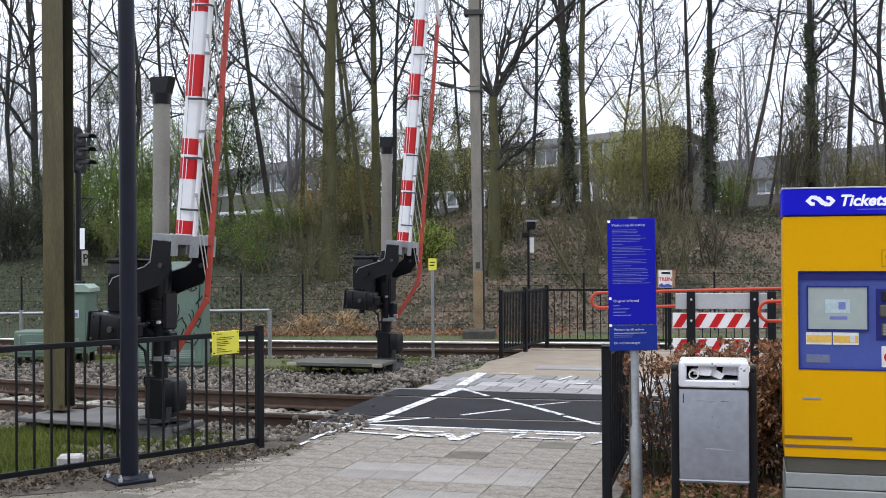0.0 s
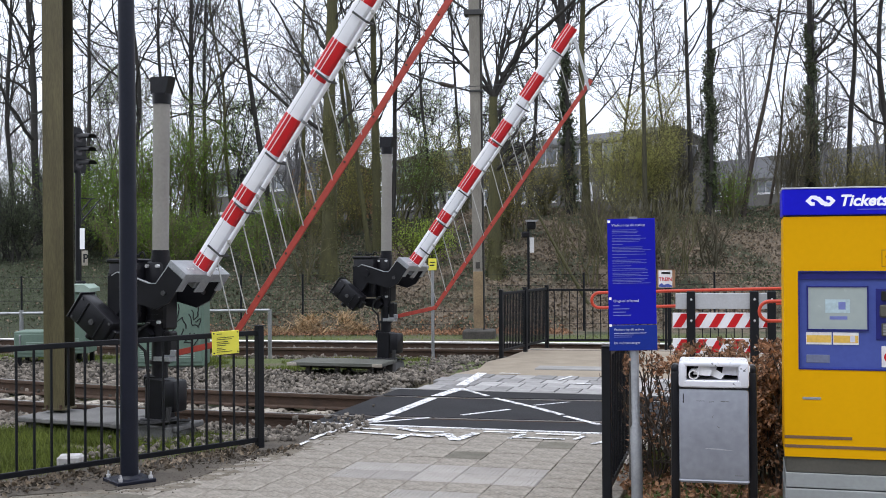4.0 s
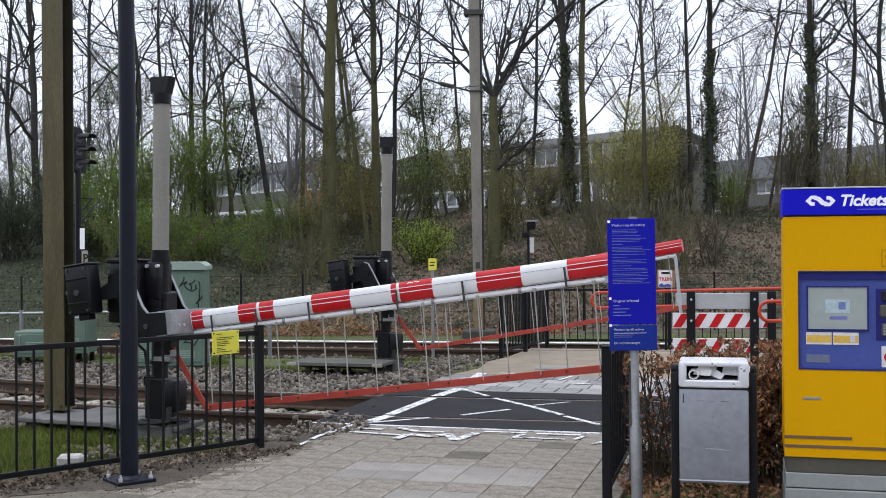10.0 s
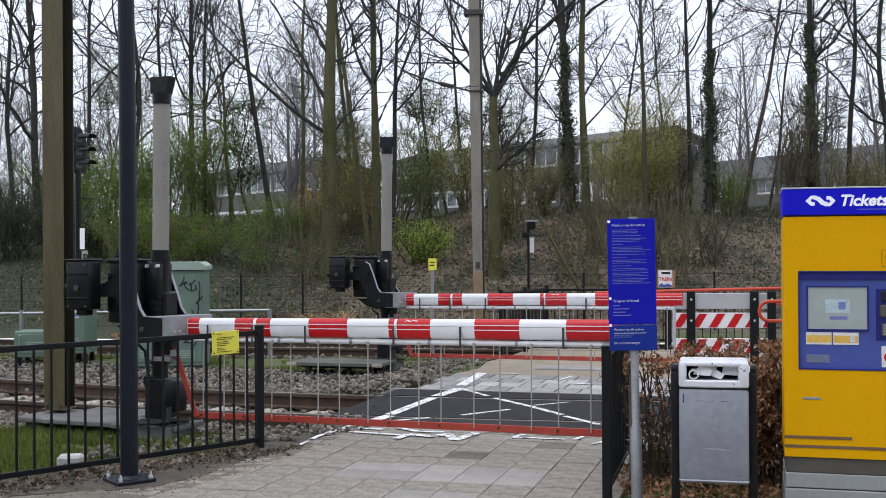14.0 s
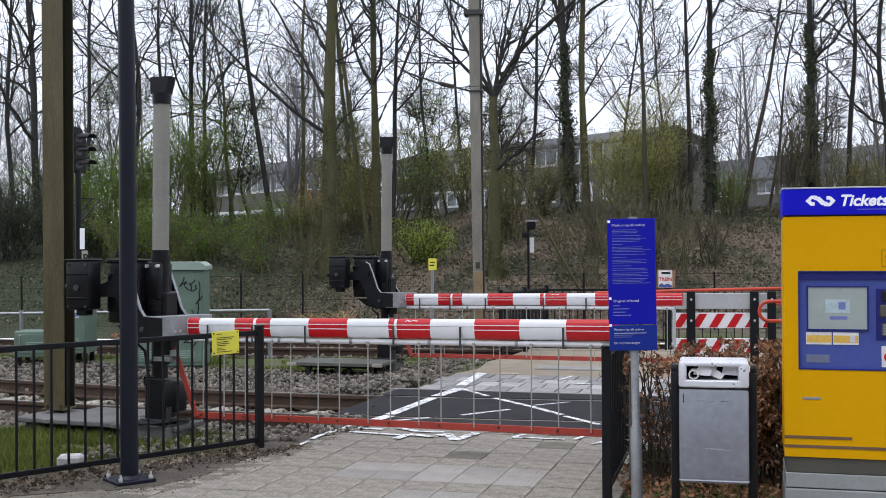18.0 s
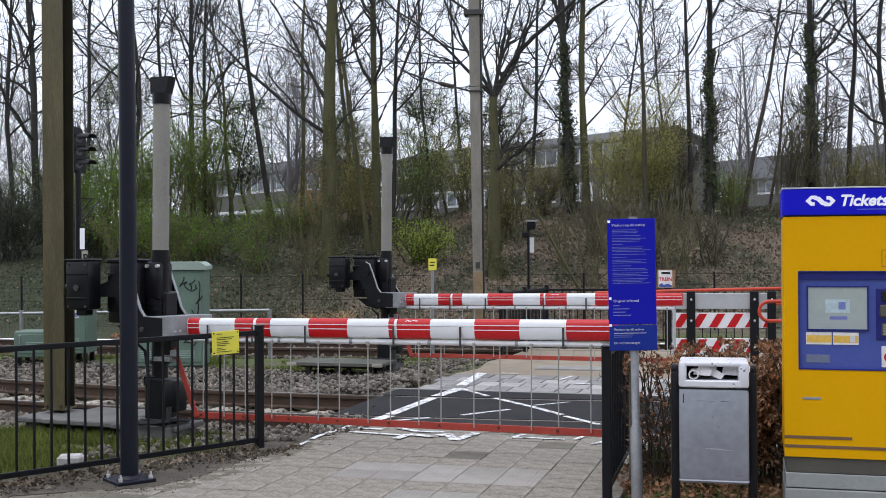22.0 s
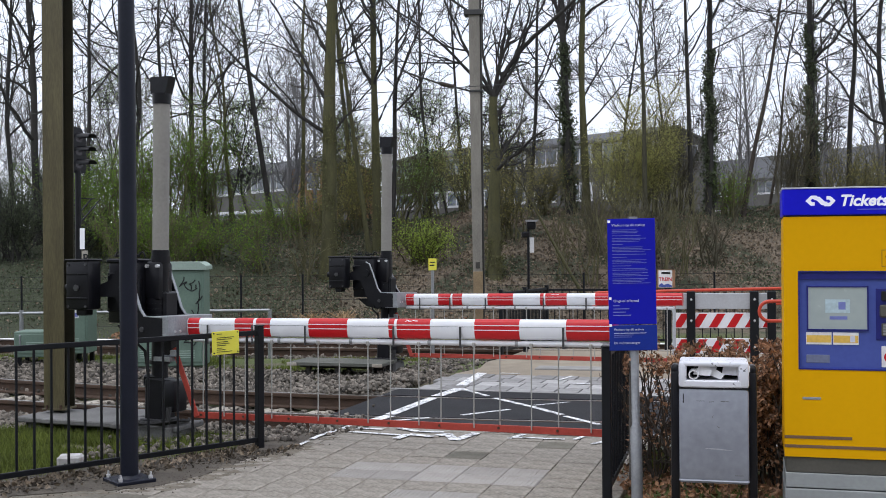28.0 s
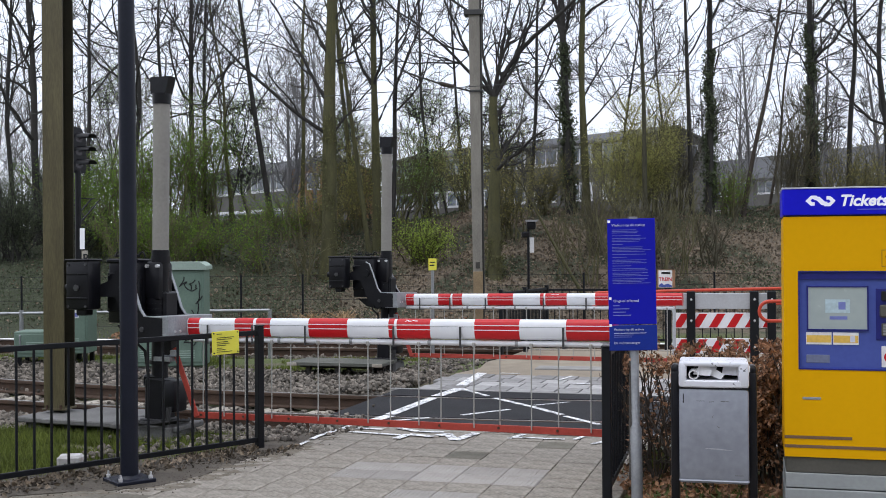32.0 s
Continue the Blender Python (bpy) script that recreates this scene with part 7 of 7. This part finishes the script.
FRESH = "shrub just coming into fresh green leaf"
BROWN = "bare many-stemmed brown shrub"
DARK = "dense dark green evergreen shrub"
OLIVE = "dense olive-brown shrub with budding twigs"
for i, (u, y, h, sp_, st, lf_, n, lb) in enumerate((
        (-0.300, 29.0, 2.3, 1.4, 26, "leaf", 14000, FRESH), (-0.262, 29.5, 2.6, 1.4, 26, "leaf", 12000, FRESH), (-0.330, 30.5, 1.9, 1.4, 26, "ivy", 11000, DARK),
        (-0.232, 29.5, 3.5, 1.2, 24, "leaf", 9000, FRESH), (-0.205, 30.5, 3.0, 1.1, 20, "leaf", 6000, FRESH), (-0.375, 28.5, 2.0, 1.5, 24, "ivy", 14000, DARK), (-0.280, 27.4, 1.8, 1.3, 20, "leaf", 4500, FRESH),
        (-0.105, 29.5, 1.5, 1.2, 18, "leaf_olive", 2600, OLIVE), (-0.074, 30.5, 2.5, 1.3, 22, "leaf_olive", 6000, OLIVE), (-0.135, 29.5, 1.2, 1.2, 20, "leaf", 3500, FRESH), (-0.240, 27.2, 1.6, 1.3, 20, "leaf", 4500, FRESH),
        (-0.040, 31.0, 2.6, 1.4, 20, "leaf", 3000, FRESH), (-0.012, 31.5, 2.6, 1.3, 14, "leaf_pale", 4000, FRESH), (0.022, 31.5, 2.4, 1.3, 14, "leaf_haze", 3500, OLIVE), (0.055, 29.0, 2.6, 1.2, 24, "leaf_olive", 3500, OLIVE),
        (0.085, 31.0, 1.7, 1.0, 22, "leaf_olive", 1800, OLIVE), (0.152, 30.5, 2.6, 1.3, 15, "leaf_haze", 12000, OLIVE), (0.178, 31.0, 3.3, 1.5, 18, "leaf_haze", 16000, OLIVE),
        (0.200, 31.5, 3.2, 1.3, 30, None, 0, BROWN), (0.250, 31.0, 1.4, 0.9, 20, "leaf", 2200, FRESH), (0.302, 30.5, 3.4, 1.2, 30, None, 0, BROWN),
        (0.345, 30.5, 2.1, 1.4, 20, "leaf_olive", 1200, OLIVE), (0.375, 30.0, 1.9, 1.2, 18, "leaf_olive", 1800, OLIVE), (0.128, 28.0, 2.0, 1.0, 16, None, 0, BROWN),
        (0.182, 27.2, 2.0, 1.1, 14, None, 0, BROWN), (-0.160, 27.5, 1.6, 1.1, 12, "leaf", 2000, FRESH), (-0.205, 27.8, 1.2, 1.2, 18, "leaf", 3500, FRESH), (0.235, 27.5, 1.6, 0.9, 12, None, 0, BROWN),
        (-0.372, 31.5, 1.3, 1.5, 24, "ivy", 5000, DARK), (-0.345, 32.0, 1.3, 1.5, 24, "ivy", 5000, DARK), (-0.318, 28.2, 1.5, 1.3, 18, "ivy", 4500, DARK), (-0.250, 28.2, 1.2, 1.2, 18, "ivy", 3500, DARK))):
    shrub(u * y, y, h, sp_, st, lf_, n, 300 + i, lb, "bark" if lf_ == "ivy" else "stem" if lf_ else "stem_dim")
for i, (u, y, h, sp_, st) in enumerate(((0.128, 26.0, 2.6, 0.7, 5), (0.150, 25.6, 3.0, 0.6, 4), (0.168, 26.3, 3.2, 0.7, 5), (0.188, 26.0, 3.0, 0.6, 5), (0.206, 26.6, 2.4, 0.6, 5), (0.105, 26.5, 2.0, 0.7, 5), (-0.120, 26.6, 2.0, 0.5, 6))):
    shrub(u * y, y, h, sp_, st, None, 0, 360 + i, "thin clump of upright mossy stems", "stem", arch=0.1)
shrub(-0.018 * 27.8, 27.8, 1.05, 0.85, 30, "leaf_bright", 5200, 401, "low bright green shrub on the bank", size=0.034)


def scatter(name, n, place, mat, size, seed, label, category):
    rng = np.random.default_rng(seed)
    pts = place(rng, n)
    v, f = leaf_cards(rng, pts, size)
    tagged(new(name, arrays_mesh(name, v, f, M[mat])), label, category, kind="stuff")


def on_bank(rng, n):
    x, y = rng.uniform(-11, 12, n), rng.uniform(23.4, 32, n)
    keep = rng.random(n) < np.clip((x + 6.5) / 3.5, 0.12, 1.0)
    x, y = x[keep], y[keep]
    return np.array([(a, b, ground_z(a, b) + 0.03) for a, b in zip(x, y)])


def ivy_bank(rng, n):
    x, y = rng.uniform(-11, 12, n * 3), rng.uniform(24, 32.5, n * 3)
    keep = [noise.noise((a * 0.45 + 3, b * 0.5, 2)) + (0.6 if a < -4 else 0.35 if a < -1.5 else 0) + (b - 29) * 0.05 > 0.12 for a, b in zip(x, y)]
    x, y = x[keep][:n], y[keep][:n]
    return np.array([(a, b, ground_z(a, b) + 0.05 + 0.06 * rng.random()) for a, b in zip(x, y)])


scatter("leaf_litter", 40000, on_bank, "litter", 0.075, 61, "brown fallen leaves covering the bank", "leaf litter")
scatter("bank_ivy", 24000, ivy_bank, "ivy", 0.052, 62, "dark green ground ivy on the bank", "ivy")
def bank_foot(rng, n):
    x, y = rng.uniform(-6.5, 2.5, n), 22.2 + np.abs(rng.normal(0, 0.9, n))
    return np.array([(a, b, ground_z(a, b) + 0.04) for a, b in zip(x, y)])


scatter("bank_foot_leaves", 4200, bank_foot, "dead", 0.06, 66, "reddish-brown dead leaves along the bank's foot", "leaf litter")
scatter("fence_foot_leaves", 520, lambda r, n: np.stack([x := r.uniform(-3.4, -1.5, n), 9.45 + (x + 1.51) * 0.97 + r.normal(-0.06, 0.10, n), np.full(n, 0.018)], -1), "litter", 0.05, 63, "brown leaves blown against the fence foot", "leaf litter")
scatter("soil_leaves", 130, lambda r, n: np.stack([x := r.uniform(-3.1, -1.2, n), 9.30 + (x + 1.40) * 0.93 - np.abs(r.normal(0.05, 0.16, n)), np.full(n, 0.02)], -1), "litter", 0.045, 65, "scattered dry leaves on the bare soil", "leaf litter")
scatter("hedge_foot_leaves", 2400, lambda r, n: np.stack([r.uniform(1.2, 2.9, n), r.uniform(6.9, 8.6, n), r.uniform(-0.01, 0.02, n)], -1), "dead", 0.045, 64, "brown beech leaves under the hedge", "leaf litter")


def blades(name, n, place, mat, tall, seed, label, lean=0.35, width=0.006):
    rng = np.random.default_rng(seed)
    p = place(rng, n)
    n = len(p)
    a = rng.uniform(0, 6.283, n)
    h = tall * rng.uniform(0.4, 1.3, n)
    side = np.stack([np.cos(a), np.sin(a), 0 * a], -1) * width
    tip = p + np.stack([rng.normal(0, lean, n) * h, rng.normal(0, lean, n) * h, h], -1)
    V = np.stack([p - side, p + side, tip], 1).reshape(-1, 3)
    F = np.arange(3 * n).reshape(-1, 3)
    tagged(new(name, arrays_mesh(name, V, F, M[mat])), label, "grass", kind="stuff")


def lawn_near(rng, n):
    x = rng.uniform(-6.4, -1.7, n)
    y = 9.5 + (x + 1.51) * 0.90 + rng.uniform(0.02, 3.5, n) * np.clip((-x - 1.2) / 1.4, 0.2, 1)
    keep = [noise.noise((a * 1.4, b * 1.4, 5)) > -0.45 and b < near_mid(a) - 1.75 - 0.25 * noise.noise((a * 3, b * 3, 1)) for a, b in zip(x, y)]
    x, y = x[keep], y[keep]
    return np.array([(a, b, ground_z(a, b) - 0.005) for a, b in zip(x, y)])


def lawn_mid(rng, n):
    x = rng.uniform(-9, -0.2, n)
    y = far_mid(x) - rng.uniform(1.9, 3.9, n)
    keep = [noise.noise((a * 0.9, b * 1.1, 8)) > -0.12 for a, b in zip(x, y)]
    x, y = x[keep], y[keep]
    return np.array([(a, b, ground_z(a, b) - 0.005) for a, b in zip(x, y)])


def lawn_far(rng, n):
    x = rng.uniform(-10, 8, n)
    y = far_mid(x) + rng.uniform(1.7, 2.9, n)
    return np.array([(a, b, ground_z(a, b) - 0.005) for a, b in zip(x, y)])


blades("grass_by_fence", 85000, lawn_near, "grass", 0.085, 71, "short green grass behind the bar fence")
blades("grass_between_tracks", 24000, lawn_mid, "grass", 0.06, 72, "short mossy grass between the two tracks")
blades("grass_far", 1500, lawn_far, "grass", 0.05, 73, "strip of green grass beyond the far track", width=0.009)


def straw(rng, n):
    c = rng.choice(5, n, p=(0.42, 0.10, 0.30, 0.08, 0.10))
    cx = np.array([-2.76, -3.2, -1.92, -1.65, -2.4])[c]
    wide = np.array([0.13, 0.30, 0.09, 0.12, 0.35])[c]
    lift = np.array([0.32, 0.06, 0.36, 0.08, 0.05])[c] * rng.random(n)
    x = cx + rng.normal(0, 1, n) * wide - np.where(c == 2, lift * 0.9 - 0.2, 0) + np.where(c == 0, lift * 0.4, 0)
    y = 22.9 + rng.normal(0, 0.2, n)
    return np.array([(a, b, ground_z(a, b) + h) for a, b, h in zip(x, y, lift)])


blades("dry_straw", 900, straw, "dry_grass", 0.17, 74, "heaps of dry orange-brown straw at the bank's foot", 1.3, 0.010)
blades("hedge_foot_tuft", 420, lambda r, n: np.stack([1.56 + r.normal(0, 0.07, n), 8.55 + r.normal(0, 0.07, n), np.full(n, -0.05)], -1), "grass", 0.17, 76, "bright tuft of grass at the hedge foot")
blades("hedge_foot_grass", 150, lambda r, n: np.stack([r.uniform(1.25, 2.3, n), r.uniform(7.5, 8.6, n), np.full(n, -0.05)], -1), "grass", 0.09, 75, "sparse grass under the hedge")


def beech_hedge():
    rng = np.random.default_rng(81)
    h = thing("beech_hedge", pose(1.28, 7.95, -0.06, 0, 0, -12), "clipped beech hedge with dry brown leaves", "hedge")
    n, K = 130, 7
    s = np.linspace(0, 1, K)
    x, y = 0.03 + 2.07 * rng.uniform(0, 1, n) ** 0.86, rng.uniform(0.05, 0.55, n)
    P = np.stack([x[:, None] + rng.normal(0, 0.10, n)[:, None] * s, y[:, None] + rng.normal(0, 0.08, n)[:, None] * s, rng.uniform(0.7, 1.0, n)[:, None] * s], -1)
    P[:, 1:, :2] += rng.normal(0, 0.02, (n, K - 1, 2))
    R = np.linspace(0.011, 0.004, K)[None] * rng.uniform(0.7, 1.3, n)[:, None]
    l1, r1 = sprout(rng, P, R, 8, 0.1, 1.0, 55, 0.26, 5, 0.12, 0.22, 0.6, 0.0025)
    l2, r2 = sprout(rng, l1, r1, 3, 0.2, 1.0, 45, 0.45, 4, 0.05, 0.25, 0.7, 0.0018)
    v, f = joined([batch_tubes(P, R, 5), batch_tubes(l1, r1, 3), batch_tubes(l2, r2, 3)])
    part("frame_of_wood", arrays_mesh("frame_of_wood", v, f, M["bark_brown"], True), None, h)
    pts = np.concatenate([along(rng, l2, 22000, 0.02), along(rng, l1, 7000, 0.03)])
    thin = (pts[:, 0] < 0.46) & (pts[:, 2] < 0.80) & (pts[:, 2] > 0.10) & (rng.random(len(pts)) < 0.88)
    thin |= (pts[:, 2] < 0.30) & (rng.random(len(pts)) < 0.5)
    pts = pts[(pts[:, 2] < 1.02) & (pts[:, 2] > 0.08) & ~thin & (pts[:, 1] > -0.08) & (pts[:, 0] > -0.06)]
    v, f = leaf_cards(rng, pts, 0.035)
    tagged(part("dry_leaves", arrays_mesh("dry_leaves", v, f, M["dead"]), None, h, "dense dry brown beech leaves"), kind="stuff")
    part("stake", Shape().tube([(0.02, 0.02, -0.1), (0.02, 0.03, 0.98)], [0.03, 0.026], 10), M["board_wood"], h, "weathered round stake")


beech_hedge()


def bank_fence():
    f = thing("mesh_fence", pose(0, 23.4, 0), "thin dark wire fence at the foot of the bank", "fence")
    xs = [-11.5 + 2.85 * k + (0.1 if k % 2 else -0.1) for k in range(9)] + [-4.1]
    for x in xs:
        z = ground_z(x, 23.4)
        part("post", Shape().tube([(x, 0, z - 0.2), (x, 0, z + 1.18)], 0.022, 8), M["fence"], f)
    for z in (0.12, 0.38, 0.64, 0.90, 1.12):
        part("wire", Shape().tube([(x, 0.0, -0.03 + z) for x in (-12, -6, 0, 6, 12)], 0.0035, 4), M["fence"], f)
    sh = Shape()
    for k in range(240):
        sh.tube([(-12 + 0.1 * k, 0, 0.0), (-12 + 0.1 * k, 0, 1.1)], 0.0010, 3, cap=False)
    tagged(part("mesh", sh, M["fence"], f, smooth=False), kind="stuff")


bank_fence()


# ---------------- what moves ----------------
def motions():
    swing(near_movers, NEAR_ANGLES, ((0, 20, 34.5, 66.2, 80.9), (0.83, 1.96, 2.69, 4.35, 4.66)))
    swing(far_movers, FAR_ANGLES, ((0, 23.6, 38.3, 69.6, 83.7), (0.75, -0.6, -0.71, 0.58, 1.91)))


motions()
